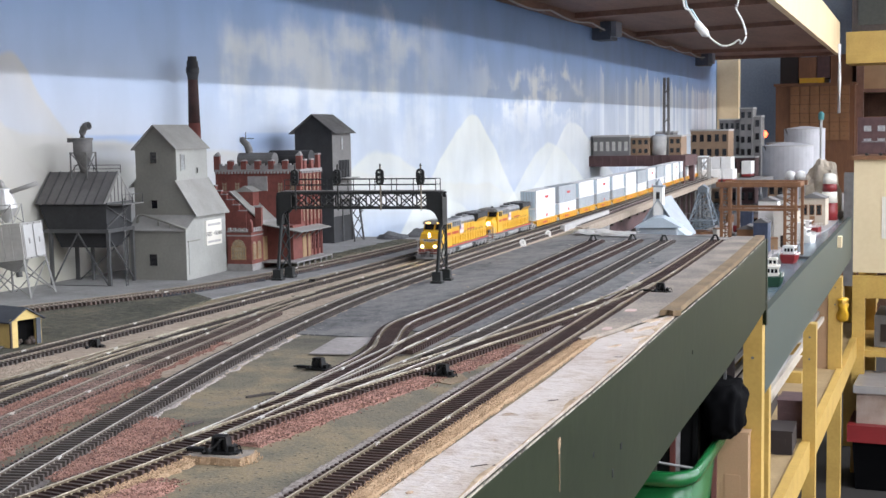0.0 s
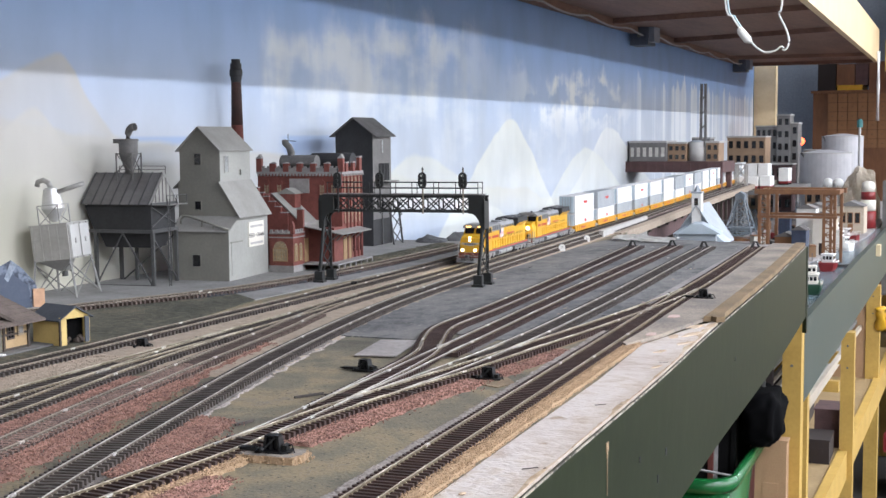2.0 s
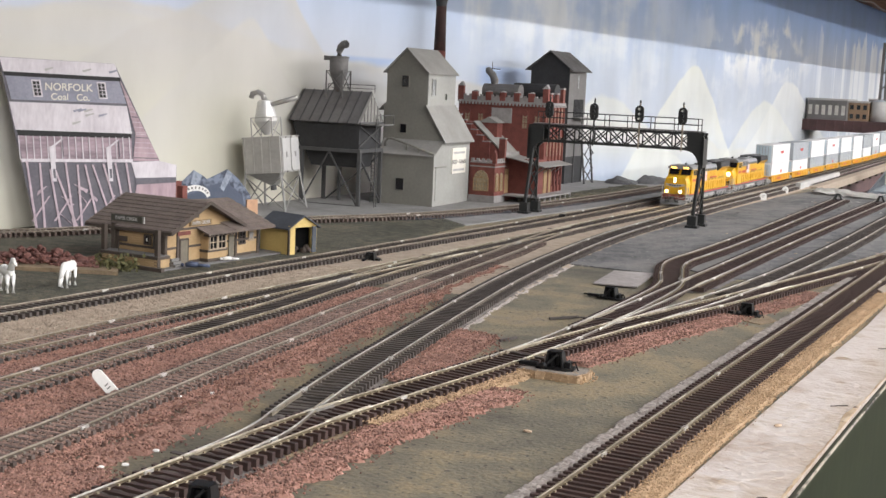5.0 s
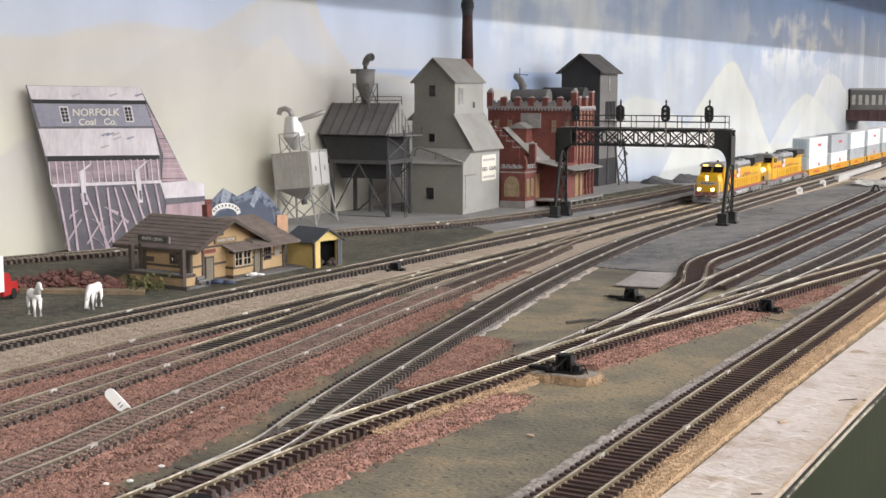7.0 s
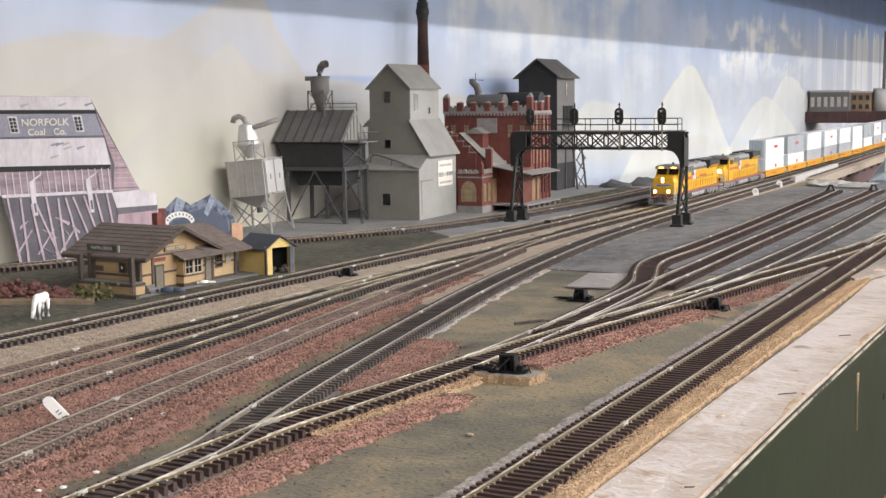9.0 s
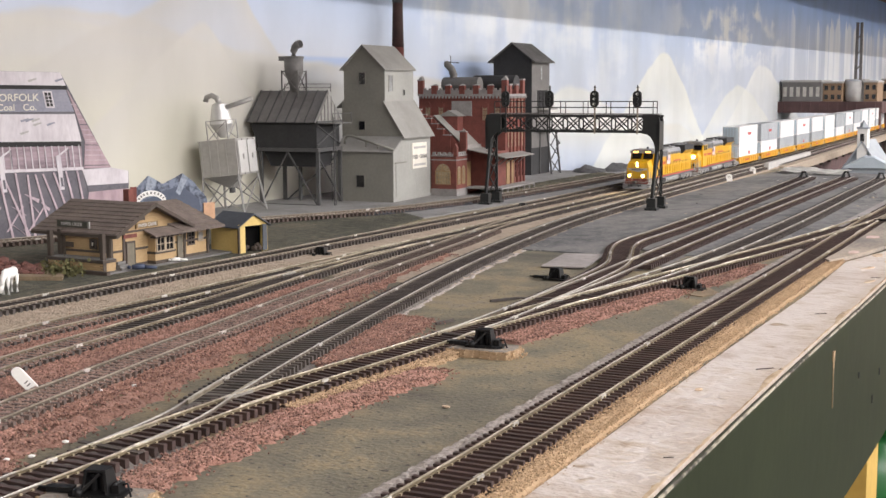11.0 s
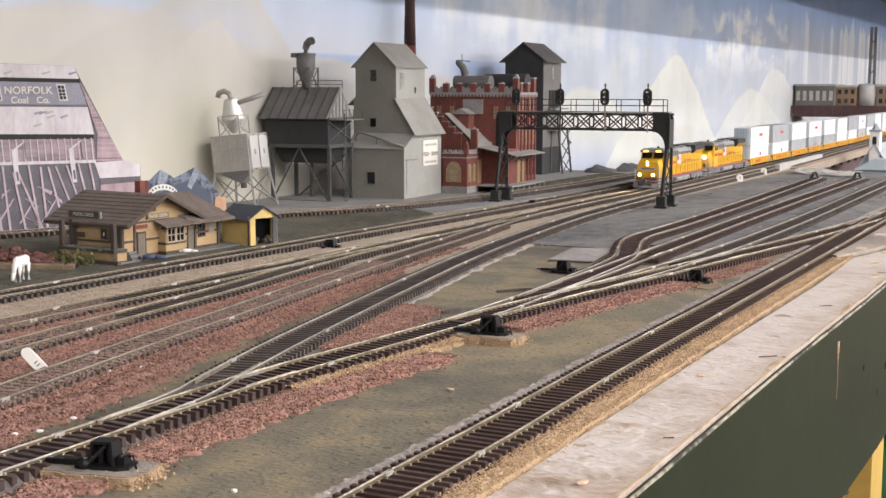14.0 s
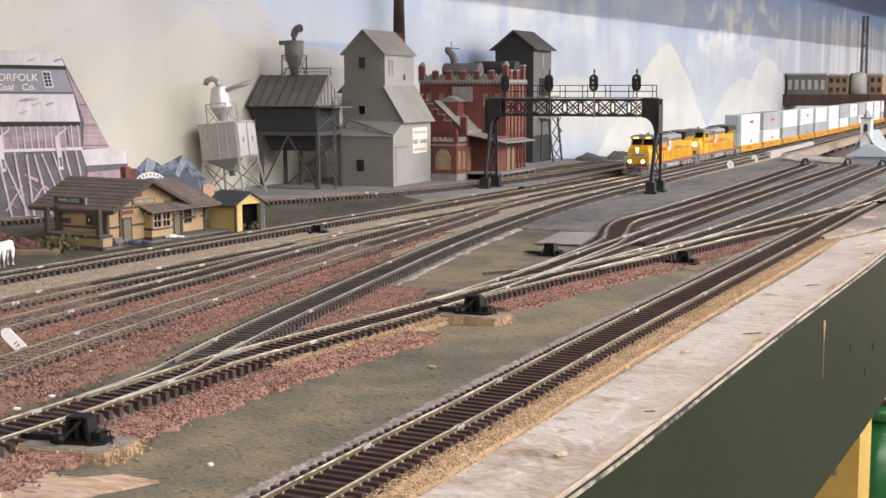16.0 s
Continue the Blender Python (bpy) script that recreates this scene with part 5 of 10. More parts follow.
    for x in (-0.083, -0.074, -0.062):
        window(wing, x, x + 0.005, 0.068, 0.080, y=-0.050, frame="brick_red", pane="dull_pane", bars=(2, 3))
    # low corner bay
    bay = part("corner_bay", bbox(-0.048, -0.013, -0.084, -0.050, 0.010, 0.052), "brick_red", t, "low brick corner bay")
    part("stone_base", bbox(-0.049, -0.012, -0.085, -0.050, 0, 0.0105), "stone_trim", bay)
    for z in (0.0475, 0.053):
        part("band", bbox(-0.0488, -0.0122, -0.0848, -0.0492, z, z + 0.0016), "stone_trim", bay)
    for i in range(5):
        part("merlon", bbox(-0.0475 + i * 0.0075, -0.0435 + i * 0.0075, -0.084, -0.081, 0.0546, 0.0585), "stone_trim", bay)
        part("merlon", bbox(-0.016, -0.013, -0.083 + i * 0.0068, -0.079 + i * 0.0068, 0.0546, 0.0585), "stone_trim", bay)
    part("turret", prism(B(), [(-0.0165, -0.085, 0.053), (-0.0115, -0.085, 0.053), (-0.0115, -0.085, 0.064), (-0.014, -0.085, 0.070), (-0.0165, -0.085, 0.064)], (0, 0.005, 0)), "brick_red", bay)
    window(bay, -0.042, -0.022, 0.017, 0.033, y=-0.084, pane="dull_pane", frame="tan_frame", bars=(5, 3), w=0.0009)
    part("arch", tube(B(), [(-0.032, -0.0838, 0.0335), (-0.032, -0.0846, 0.0335)], 0.0098, 20), "dull_pane", bay)
    for k in range(5):
        a = math.pi * (k + 0.5) / 5
        part("arch_bar", beam(B(), (-0.032, -0.0848, 0.0335), (-0.032 + 0.0096 * math.cos(a), -0.0848, 0.0335 + 0.0096 * math.sin(a)), 0.0006), "tan_frame", bay)
    for y in (-0.080, -0.066):
        window(bay, y, y + 0.008, 0.017, 0.036, side="right", at=-0.013, pane="dull_pane", frame="tan_frame", bars=(2, 4), w=0.0009)
        part("arch", tube(B(), [(-0.0132, y + 0.004, 0.036), (-0.0124, y + 0.004, 0.036)], 0.0042, 16), "dull_pane", bay)
    # loading dock with canopy
    part("dock_wall", bbox(-0.016, 0.0225, -0.030, 0.0, 0.010, 0.058), "brick_red", t)
    for y in (-0.045, -0.027):
        part("yellow_door", bbox(-0.016, -0.0152, y, y + 0.013, 0.012, 0.044), "tan_frame", t, "faded yellow door")
        part("yellow_door", bbox(0.0225, 0.0232, y + 0.045, y + 0.057, 0.012, 0.044), "tan_frame", t)
    part("canopy", roof_slab(B(), (0.042, -0.048, 0.051), (0.042, 0.055, 0.051), (-0.012, 0.055, 0.062), (-0.016, -0.050, 0.062), 0.0012), "model_grey_roof", t, "grey sheet canopy")
    part("canopy_crest", bbox(-0.0155, -0.0145, -0.050, 0.0, 0.062, 0.0665), "stone_trim", t)
    for i in range(5):
        y = -0.044 + i * 0.022
        part("canopy_bracket", beam(B(), (0.0225, y, 0.040), (0.036, y, 0.0515), 0.0010), "stone_trim", t)
    part("dock", bbox(-0.012, 0.040, -0.056, 0.062, 0.0095, 0.0115), "stone_trim", t, "grey plank loading dock")
    for i in range(7):
        y = -0.054 + i * 0.019
        part("dock_post", bbox(0.0385, 0.0402, y, y + 0.0017, 0, 0.0095), "stone_trim", t)


brewery()


# ---------------------------------------------------------------- black tower
def head_tower():
    t = thing("wooden_tower", "tall black wooden model mine tower with grey end wall", "model building", m=pose(-0.895, 2.013, 0, 0, 0, 5))
    w, d = 0.066, 0.078
    part("body", prism(B(), [(-w, 0, 0.0), (0, 0, 0.0), (0, 0, 0.187), (-w / 2, 0, 0.211), (-w, 0, 0.187)], (0, d, 0)), "black_wood", t, "black boarded walls")
    part("end_wall", bbox(0, 0.0008, 0, d, 0.045, 0.185), "steel_mid", t, "weathered grey side boards")
    for s in (-1, 1):
        xe = -w / 2 + s * (w / 2 + 0.008)
        part("roof", roof_slab(B(), (xe, -0.006, 0.1825), (xe, d + 0.006, 0.1825), (-w / 2, d + 0.006, 0.2135), (-w / 2, -0.006, 0.2135), 0.0016), "tower_roof", t, "dark worn board roof")
    window(t, 0.036, 0.044, 0.155, 0.175, side="right", at=0.0008, pane="window_pane", frame="model_grey_roof")
    for i in range(7):
        part("louvre", bbox(0.0008, 0.0024, 0.024 + i * 0.0065, 0.0275 + i * 0.0065, 0.108, 0.137), "black_wood", t)
    for z in (0.108, 0.074):
        part("ledge", bbox(0.0008, 0.014, 0.022, d + 0.004, z - 0.0025, z), "model_grey_roof", t)
    for y in (0.036, d - 0.002):
        for x in (0.001, 0.022):
            part("leg", beam(B(), (x, y, 0), (x * 0.6, y, 0.074), 0.0026), "steel_dark", t)
    for z0, z1 in ((0.002, 0.026), (0.026, 0.050), (0.050, 0.073)):
        for a, b in ((0.036, d - 0.002), (d - 0.002, 0.036)):
            part("brace", beam(B(), (0.021, a, z0), (0.019, b, z1), 0.0014), "steel_dark", t)


mat("tower_roof", (0.115, 0.112, 0.11), 0.85, other=(0.06, 0.058, 0.056), scale=50, fine=260, bump=0.5)
head_tower()


# ---------------------------------------------------------------- signal bridge
def signal_bridge():
    ang = 7.0
    t = thing("signal_bridge", "black steel signal bridge with four lamp heads over the tracks", "signal bridge", m=pose(-0.718, 1.531, 0, 0, 0, ang))
    L, d = 0.207, 0.017
    for x in (0.001, L):
        for k, (y0, y1, dx) in enumerate(((0.002, 0.012, 0), (0.032, 0.027, 0.003))):
            base = part("pedestal", prism(B(), [(x + dx - 0.007, y0 - 0.006, 0), (x + dx + 0.007, y0 - 0.006, 0), (x + dx + 0.007, y0 + 0.006, 0), (x + dx - 0.007, y0 + 0.006, 0)], (0, 0, 0.004)), "black_paint", t, "black concrete footing")
            part("pedestal_top", prism(B(), [(x + dx - 0.0052, y0 - 0.0045, 0.004), (x + dx + 0.0052, y0 - 0.0045, 0.004), (x + dx + 0.0052, y0 + 0.0045, 0.004), (x + dx - 0.0052, y0 + 0.0045, 0.004)], (0, 0, 0.011)), "black_paint", base)
            part("leg", beam(B(), (x + dx, y0, 0.010), (x + (0.004 if x < 0.1 else 0.004), y1, 0.089), 0.0034, 0.0030), "black_paint", t)
        for i in range(4):
            za, zb = 0.016 + i * 0.018, 0.034 + i * 0.018
            fa, fb = za / 0.089, zb / 0.089
            ya0, yb1 = 0.002 + 0.010 * fa, 0.032 - 0.005 * fb
            ya1, yb0 = 0.032 - 0.005 * fa, 0.002 + 0.010 * fb
            part("brace", beam(B(), (x + 0.004, ya0, za), (x + 0.004, yb1, zb), 0.0012), "black_paint", t)
            part("brace", beam(B(), (x + 0.004, ya1, za), (x + 0.004, yb0, zb), 0.0012), "black_paint", t)
    # truss: two faces of chords and crossed diagonals
    for y in (0.010, 0.010 + d):
        for z in (0.0905, 0.1085):
            part("chord", beam(B(), (-0.001, y, z), (L + 0.006, y, z), 0.0026), "black_paint", t)
        n = 9
        for i in range(n):
            a, b = 0.018 + (L - 0.030) * i / n, 0.018 + (L - 0.030) * (i + 1) / n
            part("diagonal", beam(B(), (a, y, 0.0905), (b, y, 0.1085), 0.0013), "black_paint", t)
            part("diagonal", beam(B(), (a, y, 0.1085), (b, y, 0.0905), 0.0013), "black_paint", t)
            part("upright", beam(B(), (b, y, 0.0905), (b, y, 0.1085), 0.0014), "black_paint", t)
    for i in range(12):
        x = 0.006 + i * L / 12
        part("tie_bar", beam(B(), (x, 0.010, 0.1085), (x, 0.010 + d, 0.1085), 0.0014), "black_paint", t)
    for x, s in ((-0.002, 1), (L + 0.006, -1)):
        pts = [(x + s * 0.0075 * (1 - math.cos(q)), 0.1030 + 0.0075 * math.sin(q)) for q in np.linspace(0, math.pi / 2, 6)] + [(x + s * 0.020, 0.1105), (x + s * 0.020, 0.0885)]
        for k in range(7):
            a = math.pi / 2 * k / 6
            pts.append((x + s * (0.0185 - 0.0135 * math.sin(a)), 0.0885 - 0.020 * (1 - math.cos(a))))
        pts += [(x + s * 0.0005, 0.068)]
        for y in (0.0085, 0.0085 + d):
            part("gusset", prism(B(), [(a, y, b) for a, b in pts], (0, 0.003, 0)), "black_paint", t, "solid corner plate")
        part("corner_cover", bbox(min(x, x + s * 0.004), max(x, x + s * 0.004), 0.0085, 0.0115 + d, 0.070, 0.1030), "black_paint", t)
    part("walkway", bbox(0.004, L + 0.003, 0.008, 0.013 + d, 0.1105, 0.1115), "steel_mid", t, "grey grating walkway")
    rail = B()
    for y in (0.009, 0.0115 + d):
        for z in (0.1185, 0.1255):
            beam(rail, (0.010, y, z), (L - 0.002, y, z), 0.0008)
        for i in range(8):
            x = 0.010 + (L - 0.012) * i / 7
            beam(rail, (x, y, 0.111), (x, y, 0.1255), 0.0008)
    part("handrail", rail, "black_paint", t)
    for sx in (0.0265, 0.082, 0.137, 0.188):
        post = part("signal_post", tube(B(), [(sx, 0.004, 0.088), (sx, 0.004, 0.142)], 0.0010, 8), "rail_rusty" if sx > 0.1 else "black_paint", t)
        pts = [(sx + 0.0052 * math.cos(a), 0.0035, 0.1285 + 0.0052 * math.sin(a) + (0.0045 if math.sin(a) > 0 else -0.0045)) for a in np.linspace(0, 2 * math.pi, 22)[:-1]]
        head = part("signal_head", prism(B(), pts, (0, -0.0022, 0)), "black_paint", post, "oval black target with three lamps")
        part("finial", tube(B(), [(sx, 0.004, 0.1415), (sx, 0.004, 0.1445)], [0.0014, 0.0004], 8), "black_paint", post)
        for k, z in enumerate((0.1228, 0.1285, 0.1342)):
            part("lamp_hood", tube(B(), [(sx, 0.0013, z), (sx, -0.0016, z)], 0.0019, 12), "black_paint", head)
            part("lens", tube(B(), [(sx, -0.0012, z), (sx, -0.0018, z)], 0.0012, 12), "lens_pale" if sx > 0.1 and (k == 2 or (k == 0 and sx < 0.15) or (k == 1 and sx < 0.15)) else "dark_glass", head)


mat("lens_pale", (0.72, 0.72, 0.66), 0.2, scale=30)
signal_bridge()


# ---------------------------------------------------------------- depot
def depot():
    t = thing("railway_depot", "ochre wooden model depot with brown trim and shingle roof", "model building", m=pose(-0.70, 0.882, 0, 0, 0, 1.0))
    part("platform", bbox(-0.064, 0.010, -0.004, 0.150, 0.0012, 0.0026), "depot_floor", t, "grey plank platform")
    part("platform_edge", bbox(-0.066, 0.0125, -0.0075, -0.004, 0.0012, 0.0040), "depot_trim", t, "dark timber platform edge")
    # porch: low wall with a thick cap, posts
    part("porch_wall", bbox(-0.0560, 0.0030, -0.0012, 0.0, 0.0026, 0.0094), "ochre", t, "ochre boarded porch wall")
    for k in range(3):
        part("porch_board", bbox(-0.0558, 0.0028, -0.0016, -0.0012, 0.0030 + k * 0.0022, 0.0048 + k * 0.0022), "ochre", t)
    part("porch_cap", bbox(-0.0568, 0.0040, -0.0024, 0.0120, 0.0094, 0.0116), "depot_trim", t, "brown porch deck")
    part("porch_deck", bbox(-0.0560, 0.0032, -0.0016, 0.0118, 0.0116, 0.0120), "depot_floor", t, "grey porch boards")
    part("porch_side", bbox(0.0018, 0.0030, 0.0, 0.012, 0.0026, 0.0094), "ochre", t)
    for k in range(3):
        part("porch_step", bbox(0.003, 0.0085 - k * 0.0018, 0.0125, 0.0215, 0.0026 + k * 0.0022, 0.0046 + k * 0.0022), "depot_floor", t)
    for x, y in ((-0.0545, 0.0002), (0.0015, 0.0002), (-0.0545, 0.0110)):
        part("post", bbox(x - 0.0017, x + 0.0017, y - 0.0017, y + 0.0017, 0.0026, 0.0325), "depot_trim", t, "square brown post")
    # walls
    part("end_block", bbox(-0.052, -0.002, 0.012, 0.098, 0.0026, 0.031), "ochre", t, "ochre clapboard walls")
    part("gable_wall", prism(B(), [(-0.052, 0.014, 0.031), (-0.052, 0.096, 0.031), (-0.052, 0.055, 0.0500)], (0.050, 0, 0)), "ochre", t)
    part("rear_block", bbox(-0.056, -0.002, 0.098, 0.128, 0.0026, 0.028), "ochre", t)
    # clapboards on the two seen walls
    for i in range(10):
        z = 0.0125 + i * 0.0018
        part("clapboard", bbox(-0.0518, -0.0022, 0.0114, 0.0119, z, z + 0.0013), "ochre", t)
    for i in range(17):
        z = 0.0125 + i * 0.0020
        lo, hi = (0.0125, 0.0975) if z < 0.0295 else (0.055 - max(0.003, (0.0500 - z) * 2.0), 0.055 + max(0.003, (0.0500 - z) * 2.0))
        part("clapboard", bbox(-0.0020, -0.0014, lo, hi, z, z + 0.0014), "ochre", t)
    for z in (0.0152, 0.0295):
        part("band", bbox(-0.0524, -0.0010, 0.0108, 0.1284, z, z + 0.0018), "depot_trim", t)
    part("base_board", bbox(-0.0522, -0.0012, 0.0109, 0.1283, 0.0026, 0.0046), "depot_trim", t)
    for y in (0.0122, 0.0260, 0.0975, 0.1272):
        part("corner_board", bbox(-0.0016, -0.0006, y - 0.0013, y + 0.0013, 0.0026, 0.030), "depot_trim", t)
    for x in (-0.051, -0.003):
        part("corner_board", bbox(x - 0.0016, x + 0.0016, 0.0104, 0.0116, 0.0026, 0.031), "depot_trim", t)
    # openings
    door = part("door", bbox(-0.0014, -0.0004, 0.0290, 0.0370, 0.0026, 0.0215), "door_grey", t, "dull grey green door")
    for y in (0.0280, 0.0370):
        part("door_frame", bbox(-0.0014, -0.0002, y, y + 0.0010, 0.0026, 0.0215), "depot_trim", door)
    part("door_frame", bbox(-0.0014, -0.0002, 0.0280, 0.0380, 0.0215, 0.0230), "depot_trim", door)
    poster = part("notice_board", bbox(-0.0225, -0.0150, 0.0102, 0.0114, 0.0180, 0.0262), "depot_trim", t, "framed notice with a pale picture")
    part("notice_sheet", bbox(-0.0205, -0.0170, 0.0099, 0.0102, 0.0195, 0.0250), "dark_glass", poster)
    part("notice_mark", bbox(-0.0193, -0.0182, 0.0097, 0.0099, 0.0208, 0.0236), "sign_white", poster)
    window(t, -0.0120, -0.0060, 0.0180, 0.0265, y=0.0114, frame="depot_trim", bars=(1, 2), w=0.0011)
    part("notice_board", bbox(-0.0495, -0.0405, 0.0104, 0.0114, 0.0185, 0.0225), "depot_trim", t, "dark notice board")
    bay = part("bay", bbox(-0.002, 0.0062, 0.0535, 0.0770, 0.0026, 0.0255), "ochre", t, "projecting ochre bay")
    for z, h in ((0.0105, 0.0020), (0.0026, 0.0026)):
        part("bay_band", bbox(-0.002, 0.0068, 0.0529, 0.0776, z, z + h), "depot_trim", bay)
    for y in (0.0556, 0.0662):
        window(bay, y, y + 0.0080, 0.0132, 0.0232, side="right", at=0.0062, pane="dark_glass", frame="window_tan", bars=(2, 2), w=0.0013)
    part("bay_roof", roof_slab(B(), (0.0118, 0.0480, 0.0262), (0.0118, 0.0825, 0.0262), (-0.0015, 0.0825, 0.0310), (-0.0015, 0.0480, 0.0310), 0.0011), "shingle", bay)
    for k in range(7):
        y = 0.0495 + k * 0.0052
        part("rafter_tail", bbox(0.0050, 0.0112, y, y + 0.0013, 0.0238, 0.0256), "depot_trim", bay)
    part("door", bbox(-0.0014, -0.0004, 0.0880, 0.0945, 0.0026, 0.0215), "door_grey", t)
    window(t, 0.1030, 0.1095, 0.0130, 0.0245, side="right", at=-0.0020, pane="dark_glass", frame="depot_trim", bars=(2, 2), w=0.0012)
    bill = part("notice_board", bbox(-0.0020, -0.0010, 0.1145, 0.1215, 0.0140, 0.0240), "window_tan", t, "pale framed bill")
    part("notice_sheet", bbox(-0.0010, -0.0008, 0.1157, 0.1203, 0.0160, 0.0215), "stone_trim", bill)
    part("gable_vent", bbox(-0.0014, -0.0002, 0.0430, 0.0500, 0.0385, 0.0432), "depot_trim", t)
    # signs
    name = part("name_board", bbox(-0.0014, 0.0002, 0.0395, 0.0645, 0.0322, 0.0366), "ochre_dark", t, "brown name board, white letters")
    lettering(name, "PAPER CREEK", "pale_trim", 0.0036, pose(0.0004, 0.0520, 0.0344) @ RIGHT)
    part("red_board", bbox(-0.0014, -0.0002, 0.0250, 0.0400, 0.0256, 0.0286), "brick_red", t, "small red sign")
    # main roof, ridge across the building
    rx0, rx1, ry, rz = -0.0850, 0.0070, 0.055, 0.0518
    for y, z in ((0.0095, 0.0300), (0.1005, 0.0300)):
        r = part("roof", roof_slab(B(), (rx0, y, z), (rx1, y, z), (rx1, ry, rz), (rx0, ry, rz), 0.0014), "shingle", t, "weathered brown shingle roof")
        n = 9
        for k in range(n):
            f = k / n
            ya, za = y + (ry - y) * f, z + (rz - z) * f
            yb, zb = y + (ry - y) * (f + 1.15 / n), z + (rz - z) * (f + 1.15 / n)
            if k == n - 1:
                yb, zb = ry, rz
            part("shingle_course", roof_slab(B(), (rx0 - 0.0003, ya, za + 0.0008), (rx1 + 0.0003, ya, za + 0.0008), (rx1 + 0.0003, yb, zb + 0.0002), (rx0 - 0.0003, yb, zb + 0.0002), 0.0006), "shingle", r)
    for y in (0.0095, 0.1005):
        part("barge_board", beam(B(), (rx1, y, 0.0287), (rx1, ry, 0.0506), 0.0016, 0.0026), "depot_trim", t)
    part("eave_board", bbox(rx0, rx1, 0.0088, 0.0100, 0.0275, 0.0298), "depot_trim", t)
    # rear roof, ridge along the tracks
    r2 = part("rear_roof", roof_slab(B(), (0.0100, 0.084, 0.0262), (0.0100, 0.137, 0.0262), (-0.0300, 0.122, 0.0480), (-0.0300, 0.061, 0.0500), 0.0014), "shingle", t, "brown shingle hip roof")
    for k in range(7):
        f = k / 7
        g = (k + 1.1) / 7
        part("shingle_course", roof_slab(B(), (0.0100 - 0.040 * f, 0.084 - 0.023 * f, 0.0270 + 0.0222 * f), (0.0100 - 0.040 * f, 0.137 - 0.015 * f, 0.0270 + 0.0220 * f), (0.0100 - 0.040 * g, 0.137 - 0.015 * g, 0.0264 + 0.0218 * g), (0.0100 - 0.040 * g, 0.084 - 0.023 * g, 0.0264 + 0.0222 * g), 0.0006), "shingle", r2)
    part("rear_roof", prism(B(), [(0.0100, 0.137, 0.0262), (-0.0700, 0.137, 0.0262), (-0.0300, 0.122, 0.0480)], (0, 0, -0.0014)), "shingle", t)
    part("rear_roof", roof_slab(B(), (-0.0700, 0.084, 0.0262), (-0.0700, 0.137, 0.0262), (-0.0300, 0.122, 0.0480), (-0.0300, 0.061, 0.0500), 0.0014), "shingle", t)
    part("brick_chimney", bbox(-0.0420, -0.0360, 0.070, 0.076, 0.040, 0.0600), "brick_red", t, "small red brick chimney")
    # roof sign facing down the line
    sg = part("roof_sign", bbox(-0.0620, -0.0290, 0.0150, 0.0162, 0.0335, 0.0388), "sign_olive", t, "dark name board on the roof")
    lettering(sg, "PAPER CREEK", "pale_trim", 0.0039, pose(-0.0455, 0.0149, 0.0361) @ FRONT)
    part("train_order_arm", beam(B(), (-0.0265, 0.0150, 0.0335), (-0.0265, 0.0150, 0.0390), 0.0009), "pale_trim", sg)


mat("depot_floor", (0.17, 0.165, 0.16), 0.85, other=(0.11, 0.105, 0.1), scale=80)
mat("door_grey", (0.175, 0.155, 0.115), 0.75, other=(0.12, 0.105, 0.08), scale=80)
mat("window_tan", (0.34, 0.27, 0.19), 0.75, other=(0.24, 0.19, 0.13), scale=80)
mat("ochre_dark", (0.24, 0.165, 0.08), 0.75, other=(0.18, 0.12, 0.06), scale=60)
mat("sign_olive", (0.06, 0.06, 0.045), 0.7, scale=80)
depot()


def shed():
    t = thing("yellow_shed", "small yellow model shed with slate blue roof and open door", "model shed", m=pose(-0.684, 1.026, 0.0012, 0, 0, 80))
    w, d = 0.0325, 0.036
    part("side_wall", bbox(0, 0.0012, 0, d, 0, 0.0235), "pale_yellow", t)
    part("side_wall", bbox(w - 0.0012, w, 0, d, 0, 0.0235), "pale_yellow", t)
    part("back_wall", bbox(0.0012, w - 0.0012, d - 0.0012, d, 0, 0.0235), "pale_yellow", t)
    for x0, x1 in ((0.0, 0.0072), (w - 0.0062, w)):
        part("front_wall", bbox(x0, x1, -0.0012, 0, 0, 0.0250), "pale_yellow", t)
    part("front_gable", prism(B(), [(0, -0.0012, 0.0232), (w, -0.0012, 0.0232), (w / 2, -0.0012, 0.0325)], (0, 0.0012, 0)), "pale_yellow", t)
    part("corner_trim", bbox(-0.0006, 0.0010, -0.0018, 0.0, 0, 0.0240), "depot_trim", t)
    part("door", bbox(w - 0.0062, w - 0.0015, -0.0026, -0.0014, 0.0005, 0.0235), "slate_blue", t, "dark green door folded open")
    for x, s in ((-0.0028, 1), (w + 0.0028, -1)):
        part("roof", roof_slab(B(), (x, -0.0035, 0.0228), (x, d + 0.0025, 0.0228), (w / 2, d + 0.0025, 0.0340), (w / 2, -0.0035, 0.0340), 0.0011), "slate_blue", t, "dull blue roof")
    # added near-black block stands in for the shade behind the open door
    part("inner_lining", bbox(0.0025, w - 0.0025, 0.006, d - 0.002, 0.0004, 0.0215), "bag_dark", t, "added dark block that holds the shade inside the shed")
    heap = B()
    for i in range(14):
        bmesh.ops.create_icosphere(heap, subdivisions=1, radius=random.uniform(0.002, 0.0036), matrix=Matrix.Translation((random.uniform(0.008, 0.026), random.uniform(-0.004, 0.012), random.uniform(0.001, 0.0045))))
    solo("junk_heap", heap, "depot_trim", "dark brown heap of scrap in the shed doorway", "scrap heap", kind="stuff", m=pose(-0.684, 1.026, 0.0012, 0, 0, 80))


mat("bag_dark", (0.006, 0.006, 0.006), 0.9, scale=15, spec=0.05)
shed()


